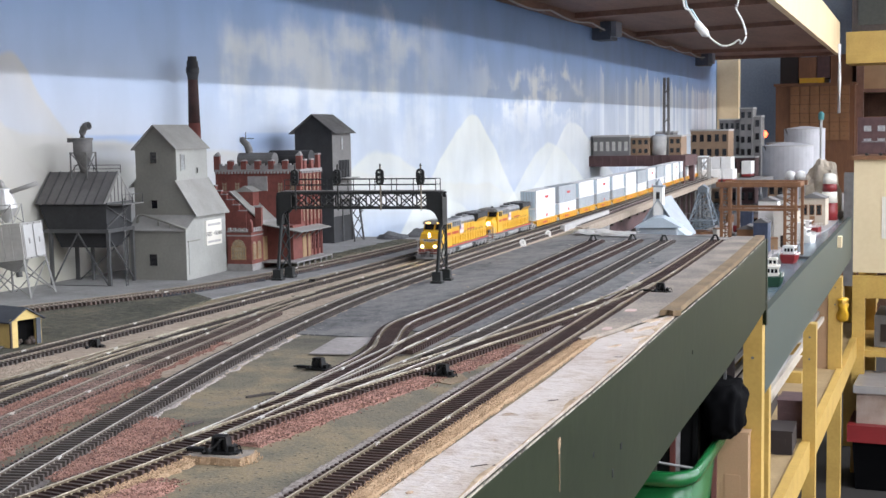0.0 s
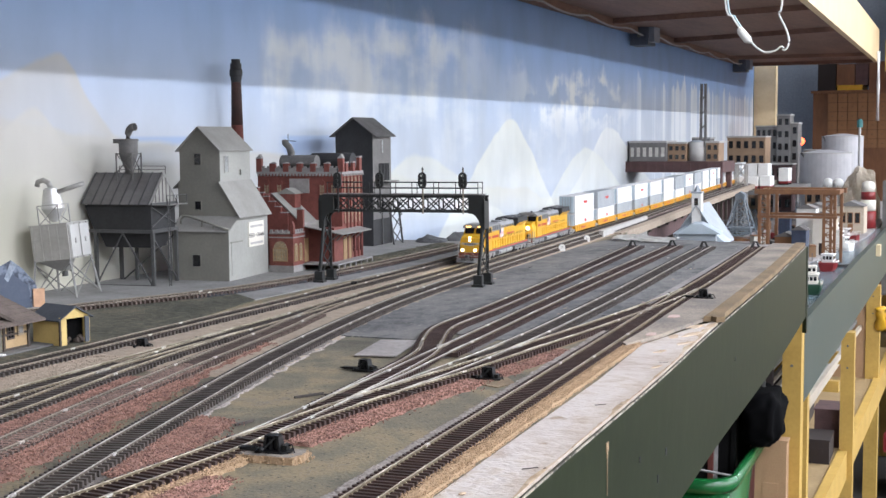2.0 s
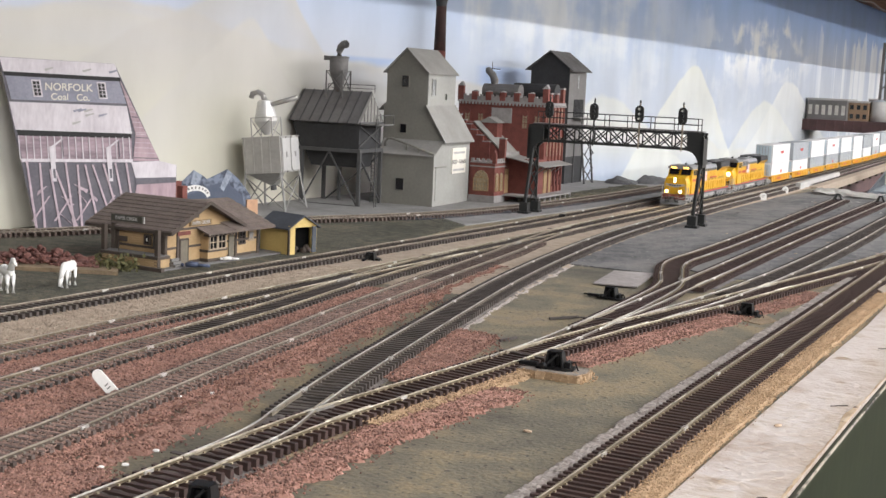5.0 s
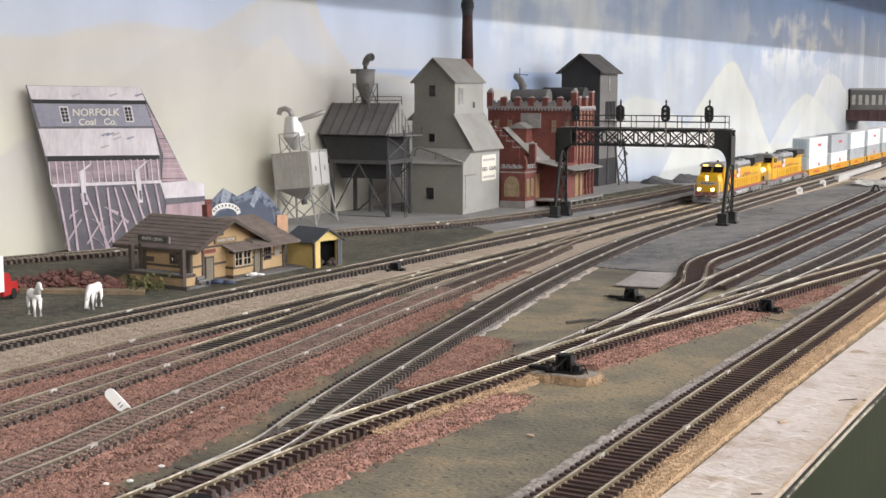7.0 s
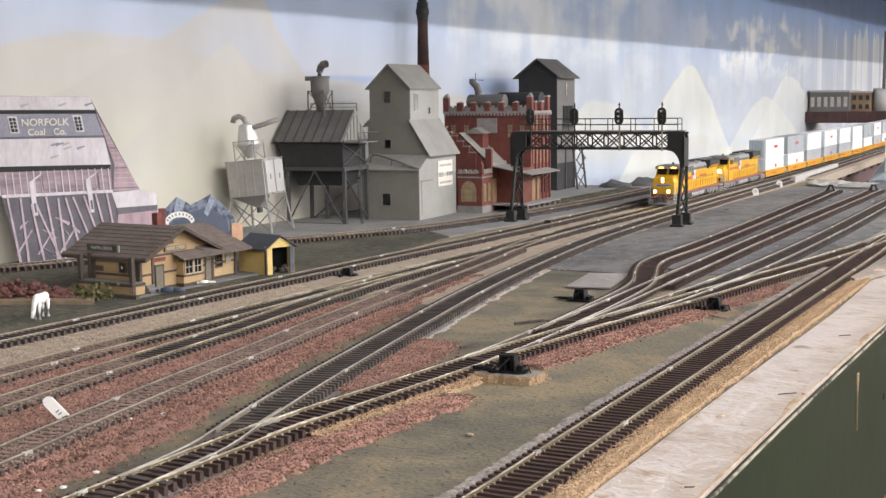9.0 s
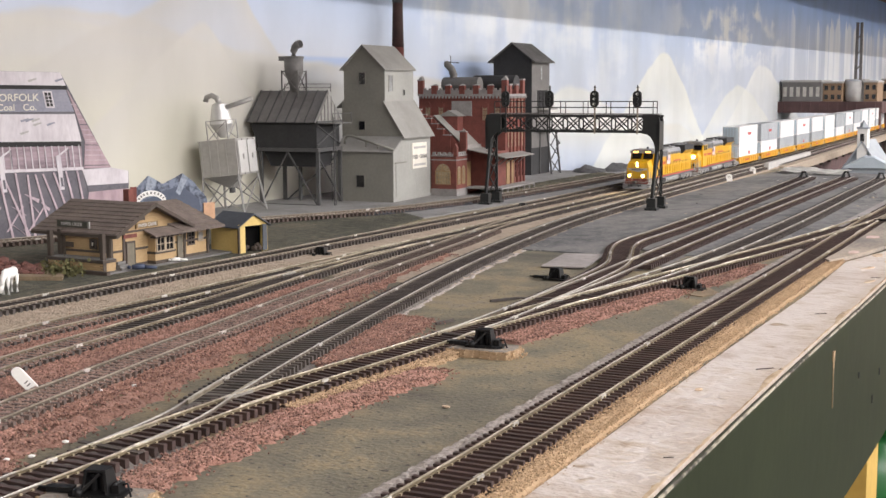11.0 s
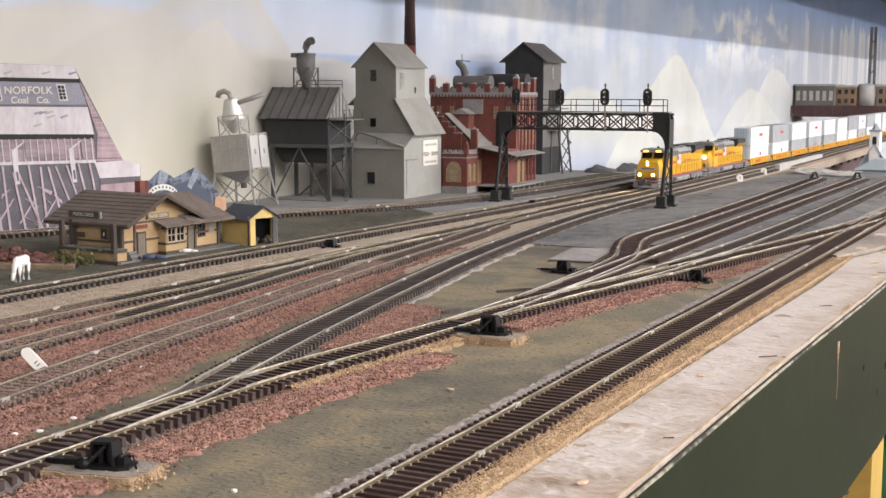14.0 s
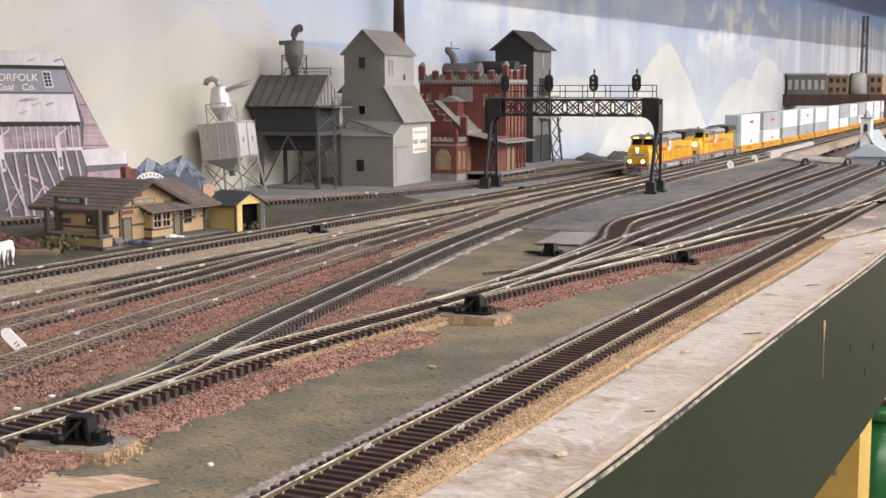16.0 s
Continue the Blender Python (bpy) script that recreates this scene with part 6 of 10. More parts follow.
# ---------------------------------------------------------------- printed cut-outs standing at the wall
def coal_tipple():
    t = thing("printed_cutout", "printed card cut-out of a coal tipple, leaning at the backdrop", "card cut-out", m=pose(-0.9257, 1.003, 0.0043, 0, 0, 63) @ Matrix.Scale(0.98, 4))
    card = [(-0.066, 0.1595), (0.0425, 0.1575), (0.0890, 0.0635), (0.1067, 0.0600), (0.1056, -0.0032), (-0.0312, -0.0032)]
    part("card", prism(B(), [(x, 0.0, z) for x, z in card], (0, 0.0016, 0)), "tipple_dark", t, "dark printed card")

    def strip(name, pts, key, out=0.0005, label=""):
        return part(name, prism(B(), [(x, 0, z) for x, z in pts], (0, -out, 0)), key, t, label)

    strip("upper_roof", [(-0.0655, 0.1592), (0.0425, 0.1574), (0.0478, 0.1436), (-0.0612, 0.1452)], "tin_white", label="streaky white tin roof")
    strip("roof_shadow", [(-0.0620, 0.1462), (0.0478, 0.1446), (0.0484, 0.1408), (-0.0606, 0.1424)], "ink", 0.0007)
    strip("sign_wall", [(-0.0600, 0.1424), (0.0470, 0.1408), (0.0545, 0.1195), (-0.0545, 0.1205)], "tipple_blue", label="faded blue sign wall")
    strip("lower_roof", [(-0.0565, 0.1185), (0.0550, 0.1172), (0.0605, 0.0905), (-0.0508, 0.0925)], "tin_white", label="streaky white tin roof")
    strip("roof_shadow", [(-0.0495, 0.0926), (0.0595, 0.0906), (0.0600, 0.0860), (-0.0485, 0.0872)], "ink", 0.0004)
    strip("plank_wall", [(-0.0486, 0.0872), (0.0600, 0.0860), (0.0612, 0.0640), (-0.0445, 0.0640)], "plank_streaked", 0.0003, "dull pink streaked plank wall")
    strip("side_wing", [(0.0482, 0.1415), (0.0890, 0.0640), (0.0620, 0.0640), (0.0640, 0.0905), (0.0555, 0.1195)], "plank_pink", label="reddish plank side wing")
    strip("wing_roof", [(0.0600, 0.0628), (0.0885, 0.0640), (0.1064, 0.0600), (0.1060, 0.0470), (0.0660, 0.0430)], "tin_white")
    strip("wing_base", [(0.0660, 0.0415), (0.1060, 0.0440), (0.1056, 0.0005), (0.0600, 0.0005)], "plank_pink")
    for i in range(17):
        x = -0.0485 + i * 0.0066
        strip("batten", [(x, 0.0870), (x + 0.0009, 0.0870), (x + 0.0025, 0.0645), (x + 0.0016, 0.0645)], "tin_white", 0.0009)
    strip("sill", [(-0.0460, 0.0655), (0.0615, 0.0655), (0.0615, 0.0625), (-0.0450, 0.0625)], "tin_white", 0.0008)
    for xa, za, xb, zb in ((-0.0415, 0.0630, -0.0325, 0.0), (-0.0293, 0.0616, -0.0246, 0.0), (-0.0196, 0.0554, -0.0100, 0.0), (-0.0177, 0.0625, 0.0060, 0.0), (-0.0051, 0.0620, 0.0035, 0.0), (0.0063, 0.0600, 0.0110, 0.0), (0.0136, 0.0600, 0.0275, 0.0), (0.0209, 0.0600, 0.0420, 0.0), (0.0313, 0.0610, 0.0500, 0.0), (0.0430, 0.0620, 0.0560, 0.0), (0.0540, 0.0620, 0.0640, 0.0)):
        strip("trestle_leg", [(xa, za), (xa + 0.0018, za), (xb + 0.0022, zb), (xb, zb)], "plank_pale", 0.0010)
    for i in range(5):
        x = -0.036 + i * 0.021
        strip("trestle_brace", [(x + 0.016, 0.030), (x + 0.0176, 0.030), (x + 0.002, 0.006), (x, 0.006)], "plank_pale", 0.0007)
    rt = random.Random(3)
    for k in range(15):
        z = 0.0665 + k * 0.0050
        xl = float(np.interp(z, [0.064, 0.0905, 0.1195, 0.1415], [0.0625, 0.0645, 0.0560, 0.0490]))
        xr = float(np.interp(z, [0.064, 0.1415], [0.0885, 0.0485]))
        if xr - xl > 0.003:
            strip("siding_line", [(xl, z), (xr, z - 0.0004), (xr, z + 0.0004), (xl, z + 0.0009)], "plank_pale" if k % 4 else "tipple_dark", 0.0008)
    for k in range(9):
        x, z, a = rt.uniform(-0.028, 0.052), rt.uniform(0.006, 0.05), rt.choice((-1, 1)) * rt.uniform(0.006, 0.013)
        strip("trestle_brace", [(x, z), (x + 0.0011, z), (x + a + 0.0011, z - rt.uniform(0.004, 0.014)), (x + a, z - 0.009)], "plank_pale", 0.0008 + 0.00004 * k)
    for k in range(9):
        x, z = rt.uniform(-0.05, 0.04), rt.choice((0.150, 0.108, 0.112, 0.100))
        strip("roof_patch", [(x, z), (x + 0.008, z + 0.002), (x + 0.0085, z + 0.0008), (x + 0.001, z - 0.002)], "tipple_blue" if k % 2 else "pale_trim", 0.0009 + 0.00003 * k)
    for x in (-0.0200, 0.0345):
        strip("chute", [(x, 0.0770), (x + 0.0048, 0.0780), (x + 0.0062, 0.0600), (x + 0.0075, 0.0440), (x + 0.0035, 0.0440), (x + 0.0018, 0.0600)], "tin_white", 0.0013, "pale printed chute")
        strip("chute_shadow", [(x + 0.0036, 0.0560), (x + 0.0058, 0.0560), (x + 0.0066, 0.0470), (x + 0.0046, 0.0470)], "tipple_dark", 0.0015)
        strip("chute_arm", [(x + 0.0015, 0.0770), (x + 0.0125, 0.0850), (x + 0.0130, 0.0838), (x + 0.0025, 0.0758)], "tin_white", 0.0014)
        strip("chute_line", [(x + 0.0120, 0.0840), (x + 0.0126, 0.0840), (x + 0.0140, 0.0680), (x + 0.0134, 0.0680)], "tipple_dark", 0.0015)
    strip("wing_shade", [(0.0640, 0.0470), (0.1060, 0.0478), (0.1060, 0.0425), (0.0655, 0.0405)], "tipple_dark", 0.0007)
    for xa, xb, z in ((0.0520, 0.0566, 0.1270), (0.0640, 0.0744, 0.0905)):
        strip("wing_band", [(xa, z), (xb, z), (xb + 0.0005, z - 0.0012), (xa + 0.0003, z - 0.0012)], "plank_pale", 0.0010)
    for x in (-0.0366, 0.0250):
        strip("printed_window", [(x - 0.0002, 0.1397), (x + 0.0085, 0.1395), (x + 0.0110, 0.1235), (x + 0.0025, 0.1235)], "tin_white", 0.0008)
        strip("printed_pane", [(x + 0.0012, 0.1382), (x + 0.0072, 0.1382), (x + 0.0094, 0.1248), (x + 0.0034, 0.1248)], "ink", 0.0011)
        for q in (0.25, 0.5, 0.75):
            zz = 0.1382 - 0.0134 * q
            strip("printed_bar", [(x + 0.0012 + 0.0022 * q, zz + 0.0003), (x + 0.0072 + 0.0022 * q, zz + 0.0003), (x + 0.0072 + 0.0022 * q, zz - 0.0003), (x + 0.0012 + 0.0022 * q, zz - 0.0003)], "tin_white", 0.0013)
        strip("printed_bar", [(x + 0.0039, 0.1382), (x + 0.0045, 0.1382), (x + 0.0067, 0.1248), (x + 0.0061, 0.1248)], "tin_white", 0.0014)
    lettering(t, "NORFOLK", "sign_white", 0.0098, pose(-0.0016, -0.0012, 0.1332) @ FRONT)
    lettering(t, "Coal   Co.", "sign_white", 0.0088, pose(0.0000, -0.0012, 0.1240) @ FRONT)


mat("plank_streaked", (0.38, 0.29, 0.325), 0.6, other=(0.21, 0.16, 0.185), scale=70, fine=260, stretch=(0.25, 0.25, 1.6), contrast=(0.4, 0.6))
mat("tipple_dark", (0.145, 0.135, 0.155), 0.55, other=(0.085, 0.082, 0.10), scale=60)
mat("tipple_blue", (0.30, 0.30, 0.36), 0.55, other=(0.21, 0.215, 0.27), scale=50)
mat("tin_white", (0.66, 0.625, 0.655), 0.55, other=(0.47, 0.43, 0.465), scale=60, stretch=(1, 1, 0.3), contrast=(0.3, 0.6))
mat("plank_pink", (0.46, 0.34, 0.37), 0.55, other=(0.30, 0.215, 0.245), scale=120, stretch=(1, 1, 0.2))
mat("plank_pale", (0.56, 0.46, 0.50), 0.6, other=(0.38, 0.295, 0.335), scale=120)
coal_tipple()


def mountain_cutout():
    t = thing("printed_cutout", "small printed card with blue mountains and an arched gate", "card cut-out", m=pose(-0.925, 1.15, 0.0012, 0, 0, 63))
    part("card", prism(B(), [(x, 0, z) for x, z in ((0.0, 0.0), (0.0, 0.036), (0.0165, 0.0515), (0.026, 0.046), (0.0316, 0.042), (0.043, 0.047), (0.0541, 0.0525), (0.066, 0.043), (0.080, 0.026), (0.086, 0.0))], (0, 0.0012, 0)), "peak_blue", t, "blue and white printed mountains")
    for pts in (((0.0165, 0.0515), (0.026, 0.046), (0.021, 0.034), (0.013, 0.037)), ((0.0541, 0.0525), (0.060, 0.0475), (0.050, 0.029), (0.046, 0.033))):
        part("snow", prism(B(), [(x, 0, z) for x, z in pts], (0, -0.0004, 0)), "peak_pale", t)
    for pts in (((0.004, 0.022), (0.030, 0.034), (0.052, 0.040), (0.072, 0.024), (0.074, 0.0), (0.004, 0.0)),):
        part("foothill", prism(B(), [(x, 0, z) for x, z in pts], (0, -0.0003, 0)), "peak_dark", t)
    arch = B()
    a = np.linspace(math.pi, 0, 13)
    out = [(0.0185 + 0.0165 * math.cos(k), 0, 0.0245 + 0.0115 * math.sin(k)) for k in a]
    inn = [(0.0185 + 0.0125 * math.cos(k), 0, 0.0225 + 0.0075 * math.sin(k)) for k in a[::-1]]
    prism(arch, out + inn, (0, -0.0008, 0))
    gate = part("gate_arch", arch, "chalk_white", t, "white lettered arch")
    for k in np.linspace(2.7, 0.44, 9):
        part("text_bar", bbox(-0.0008, 0.0008, -0.0011, -0.0008, -0.0012, 0.0012), "steel_mid", gate).matrix_local = pose(0.0185 + 0.0145 * math.cos(k), 0, 0.0236 + 0.0096 * math.sin(k), 0, 90 - math.degrees(k), 0)
    part("pillar", bbox(-0.004, 0.0025, -0.0025, 0.0, 0.0, 0.0405), "brick_red", t, "red brick gate pillar")
    part("pillar", bbox(0.076, 0.0885, -0.0025, 0.0, 0.0, 0.020), "peach_card", t, "peach printed house")


mat("peak_blue", (0.17, 0.20, 0.265), 0.6, other=(0.04, 0.05, 0.075), scale=130, fine=300, contrast=(0.42, 0.55))
mat("peak_dark", (0.085, 0.10, 0.14), 0.7, other=(0.06, 0.08, 0.12), scale=70)
mat("peak_pale", (0.30, 0.34, 0.41), 0.6, other=(0.18, 0.21, 0.26), scale=170, contrast=(0.42, 0.55))
mat("peach_card", (0.6, 0.36, 0.22), 0.7, scale=90)
mountain_cutout()


# ---------------------------------------------------------------- small scenery
def blob(bm, p, r, squash=(1, 1, 1), sub=2):
    bmesh.ops.create_icosphere(bm, subdivisions=sub, radius=r, matrix=Matrix.Translation(p) @ Matrix.Diagonal((*squash, 1)))
    return bm


def horse(m, head_down, label):
    """One plain white casting."""
    bm = B()
    blob(bm, (0, 0, 0.0132), 0.0046, (1.75, 0.72, 0.85))
    blob(bm, (0.0055, 0, 0.0138), 0.0036, (0.9, 0.85, 0.95))
    blob(bm, (-0.0055, 0, 0.0138), 0.0033, (0.9, 0.8, 1.05))
    if head_down:
        tube(bm, [(-0.006, 0, 0.015), (-0.0095, 0, 0.011), (-0.0115, 0, 0.0065)], [0.0024, 0.0018, 0.0014], 10)
        tube(bm, [(-0.0108, 0, 0.0075), (-0.0135, 0, 0.0020)], [0.0016, 0.0010], 10)
    else:
        tube(bm, [(-0.006, 0, 0.015), (-0.0088, 0, 0.0195), (-0.0105, 0, 0.0225)], [0.0024, 0.0018, 0.0015], 10)
        tube(bm, [(-0.0098, 0, 0.0222), (-0.0148, 0, 0.0188)], [0.0016, 0.0010], 10)
    for x, y in ((-0.0055, 0.0018), (-0.0058, -0.0018), (0.0058, 0.0018), (0.0062, -0.0018)):
        tube(bm, [(x, y, 0.012), (x * 1.06, y, 0.006), (x * 1.02, y, 0.0)], [0.0016, 0.0009, 0.0010], 8)
    tube(bm, [(0.0085, 0, 0.0148), (0.0100, 0, 0.011), (0.0100, 0, 0.006)], [0.0008, 0.0010, 0.0005], 8)
    ob = solo("toy_horse", bm, "chalk_white", label, "toy horse", "toy horses", m=m, smooth=True)
    ob.scale = (1.06, 1.06, 1.06)


horse(pose(-0.688, 0.783, 0.0012, 0, 0, 113), True, "white plastic toy horse grazing on the dark ground")
horse(pose(-0.700, 0.740, 0.0012, 0, 0, 160), False, "white plastic toy horse standing on the dark ground")


def truck():
    t = thing("toy_truck", "red toy lorry with a white box body", "toy truck", m=pose(-0.772, 0.760, 0.0012, 0, 0, 205))
    part("box_body", bbox(-0.010, 0.010, 0.0, 0.036, 0.008, 0.0345), "chalk_white", t, "white box body")
    part("cab", prism(B(), [(-0.0095, -0.022, 0.004), (-0.0095, 0.0, 0.004), (-0.0095, 0.0, 0.0215), (-0.0095, -0.009, 0.0205), (-0.0095, -0.013, 0.0135), (-0.0095, -0.022, 0.0125)], (0.019, 0, 0)), "toy_red", t, "glossy red cab")
    part("bumper", bbox(-0.010, 0.010, -0.0232, -0.022, 0.003, 0.006), "steel_dark", t)
    for x in (-0.0098, 0.0078):
        for y in (-0.015, 0.010, 0.028):
            w = part("wheel", tube(B(), [(x, y, 0.0042), (x + 0.002, y, 0.0042)], 0.0042, 16), "black_paint", t)
    part("text_bar", bbox(-0.006, 0.006, 0.012, 0.024, 0.0345, 0.0347), "toy_red", t)


mat("toy_red", (0.45, 0.025, 0.025), 0.3, other=(0.38, 0.02, 0.02), scale=40)
truck()

# red rubble heap on a board
solo("rubble_board", prism(B(), [(-0.800, 0.790, 0.0012), (-0.700, 0.842, 0.0012), (-0.725, 0.868, 0.0012), (-0.82, 0.84, 0.0012)], (0, 0, 0.003)), "cork_brown", "thin brown board under the rubble", "board")
rub = B()
for i in range(420):
    a, b = random.random(), random.random()
    p = Vector((-0.800, 0.800, 0)).lerp(Vector((-0.725, 0.845, 0)), a) + Vector((-0.03, 0.028, 0)) * b
    h = 0.004 + 0.013 * max(0.0, 1 - abs(a - 0.45) * 1.7) * (1 - abs(b - 0.5) * 1.2) * random.random()
    blob(rub, (p.x, p.y, h), random.choice((0.0012, 0.0016, 0.002, 0.003, 0.0042)), (1, random.uniform(0.6, 1.2), random.uniform(0.5, 0.9)), 1)
solo("rubble_heap", rub, "rubble_red", "heap of dull red broken rock on a board", "rubble heap", kind="stuff")
bush = B()
for i in range(420):
    q = Vector((random.gauss(0, 0.009), random.gauss(0, 0.007), abs(random.gauss(0, 0.0048))))
    n = Vector((random.uniform(-1, 1), random.uniform(-1, 1), random.uniform(0, 1))).normalized().to_track_quat("Z", "Y").to_matrix().to_4x4()
    s = random.uniform(0.0008, 0.0018)
    v = [bush.verts.new(Matrix.Translation(Vector((-0.722, 0.862, 0.0015)) + q) @ n @ Vector(c)) for c in ((-s, 0, 0), (0, -s, 0), (s, 0, 0), (0, s * 1.6, 0))]
    bush.faces.new(v)
mat("dry_green", (0.13, 0.12, 0.045), 0.9, other=(0.06, 0.06, 0.025), scale=200)
solo("scrub_bush", bush, "dry_green", "low tuft of dry olive green scrub", "bush")


def figurine(m, key, label):
    bm = B()
    tube(bm, [(-0.007, 0, 0.0022), (-0.002, 0, 0.0026), (0.003, 0, 0.0024)], [0.0018, 0.0024, 0.0020], 10)
    tube(bm, [(0.003, 0.001, 0.0022), (0.012, 0.0012, 0.0014)], [0.0014, 0.0009], 8)
    tube(bm, [(0.003, -0.001, 0.0022), (0.012, -0.0014, 0.0014)], [0.0014, 0.0009], 8)
    blob(bm, (-0.0092, 0, 0.0022), 0.0015)
    solo("toy_figurine", bm, key, label, "toy figurine", "fallen figurines", m=m, smooth=True)


mat("toy_blue", (0.06, 0.085, 0.14), 0.6, other=(0.04, 0.05, 0.09), scale=90)
figurine(pose(-0.682, 0.906, 0.0026, 0, 0, 40), "toy_blue", "plain dark blue plastic figurine lying on the platform")
figurine(pose(-0.690, 0.956, 0.0026, 0, 0, 60) @ Matrix.Scale(0.7, 4), "chalk_white", "plain pale plastic figurine lying on the platform")

# white rounded marker leaning on the red ballast
pts = [(-0.0034, 0, 0), (0.0034, 0, 0)] + [(0.0034 * math.cos(a), 0, 0.0150 + 0.0042 * math.sin(a)) for a in np.linspace(0, math.pi, 11)]
marker = solo("white_trackside_sign", prism(B(), pts, (0, 0.0026, 0)), "chalk_white", "rounded white marker leaning over on the red ballast", "trackside sign", "trackside signs", m=pose(-0.4405, 0.5835, 0.0028, 0, 0, 42) @ pose(0, 0, 0, -8, -42, 0) @ Matrix.Scale(0.76, 4))
for k in range(2):
    part("text_bar", bbox(-0.0012, 0.0014, -0.0002, 0, 0.0050 + k * 0.0022, 0.0058 + k * 0.0022), "steel_mid", marker)
for x, y in ((-0.364, 0.501), (-0.359, 0.509), (-0.363, 0.530), (-0.30, 0.42), (-0.302, 0.436), (-0.245, 0.491), (-0.349, 0.84), (-0.463, 0.80), (-0.415, 0.60), (-0.408, 0.615), (-0.245, 1.36)):
    solo("plaster_crumb", blob(B(), (0, 0, 0.0012), 0.0012, (1.4, 1.0, 0.6), 1), "chalk_white", "small white plaster crumb on the ground", "crumb", "plaster crumbs", m=pose(x, y, 0.0015, 0, 0, x * 900))
for x, y, ang, ln in ((-0.372, 0.926, 55, 0.022), (-0.366, 0.836, 70, 0.014), (-0.340, 0.800, 68, 0.016)):
    solo("twig", beam(B(), (-ln / 2, 0, 0.0012), (ln / 2, 0, 0.0016), 0.0016), "tie_black", "thin dark splinter lying on the ground", "splinter", "splinters", m=pose(x, y, 0, 0, 0, ang))


# ---------------------------------------------------------------- switch machines
def switch_machine(x, y, ang, s=1.0, pad=False, bed=0.0006, label="black switch machine beside the turnout"):
    if pad:
        pm = B()
        rp = random.Random(int(abs(x) * 1e4))
        base = [(-0.020, -0.010), (0.014, -0.0115), (0.019, -0.003), (0.018, 0.008), (-0.020, 0.009), (-0.020, -0.010)]
        ring = [(a + (c - a) * k / 8 + rp.uniform(-0.0011, 0.0011), b + (d - b) * k / 8 + rp.uniform(-0.0011, 0.0011)) for (a, b), (c, d) in zip(base, base[1:]) for k in range(8)]
        prism(pm, [(a, b, 0) for a, b in ring], (0, 0, 0.0042))
        for k in range(260):
            q = rp.randrange(len(ring))
            f = rp.choice((1.0, 1.06, 0.98, 1.15)) if k % 3 else rp.random()
            h = rp.uniform(0.0004, 0.0040) if f > 0.95 else 0.0042
            r = rp.uniform(0.0003, 0.0007)
            bmesh.ops.create_icosphere(pm, subdivisions=1, radius=r, matrix=Matrix.Translation((ring[q][0] * f, ring[q][1] * f, h if f < 1.1 else 0.0008)))
        pad_ob = solo("cork_pad", pm, "cork", "crumbly tan cork pad under a switch machine", "cork pad", "cork pads", m=pose(x, y, 0, 0, 0, ang))
        part("pad_top", prism(B(), [(a * 0.93, b * 0.93, 0.0041) for a, b in ring[:-1]], (0, 0, 0.0004)), "pad_grey", pad_ob, "dusty grey top of the pad")
    z = 0.0045 if pad else bed
    t = thing("switch_machine", label, "switch machine", "switch machines", m=pose(x, y, z, 0, 0, ang) @ Matrix.Scale(s, 4))
    k = "machine_black"
    part("base", prism(B(), [(-0.0125, -0.0065, 0), (0.0085, -0.0080, 0), (0.0135, -0.0050, 0), (0.0130, 0.0060, 0), (-0.0125, 0.0065, 0)], (0, 0, 0.0014)), k, t)
    # open frame: two end plates, a back plate and a bridge over the coils
    for x0, lean in ((-0.0068, 0.0012), (0.0050, -0.0018)):
        part("end_plate", prism(B(), [(x0, -0.0056, 0.0014), (x0, 0.0056, 0.0014), (x0 + lean, 0.0050, 0.0112), (x0 + lean, -0.0036, 0.0116)], (0.0014, 0, 0)), k, t)
    part("back_plate", bbox(-0.0056, 0.0042, 0.0044, 0.0054, 0.0014, 0.0108), k, t)
    part("bridge", prism(B(), [(-0.0058, -0.0036, 0.0108), (0.0044, -0.0032, 0.0108), (0.0040, 0.0048, 0.0108), (-0.0056, 0.0050, 0.0108)], (0, 0, 0.0012)), k, t)
    for q in (-0.0030, 0.0016):
        part("coil", tube(B(), [(q, 0.0008, 0.0014), (q, 0.0008, 0.0092)], 0.0019, 12), k, t)
    part("lever", beam(B(), (0.0020, -0.0044, 0.0108), (-0.0062, -0.0082, 0.0022), 0.0014), k, t)
    part("knob", blob(B(), (0, 0, 0), 0.0024, (1, 1, 1), 2), k, t).location = (-0.0066, -0.0086, 0.0030)
    part("terminal", bbox(0.0068, 0.0104, -0.0030, 0.0042, 0.0014, 0.0052), k, t)
    for q in (-0.0018, 0.0006, 0.0030):
        part("screw", tube(B(), [(0.0086, q, 0.0052), (0.0086, q, 0.0060)], 0.0006, 8), "steel_dark", t)
    part("wire", tube(B(), [(0.0100, 0.0020, 0.0040), (0.0130, 0.0010, 0.0052), (0.0150, -0.0012, 0.0020), (0.0162, -0.0030, 0.0006)], 0.0005, 6), k, t)
    part("throw_bar", bbox(-0.0250, -0.0125, -0.0028, 0.0022, 0.0004, 0.0030), k, t)
    part("link", bbox(-0.030, -0.0250, -0.0008, 0.0008, 0.0010, 0.0022), k, t)


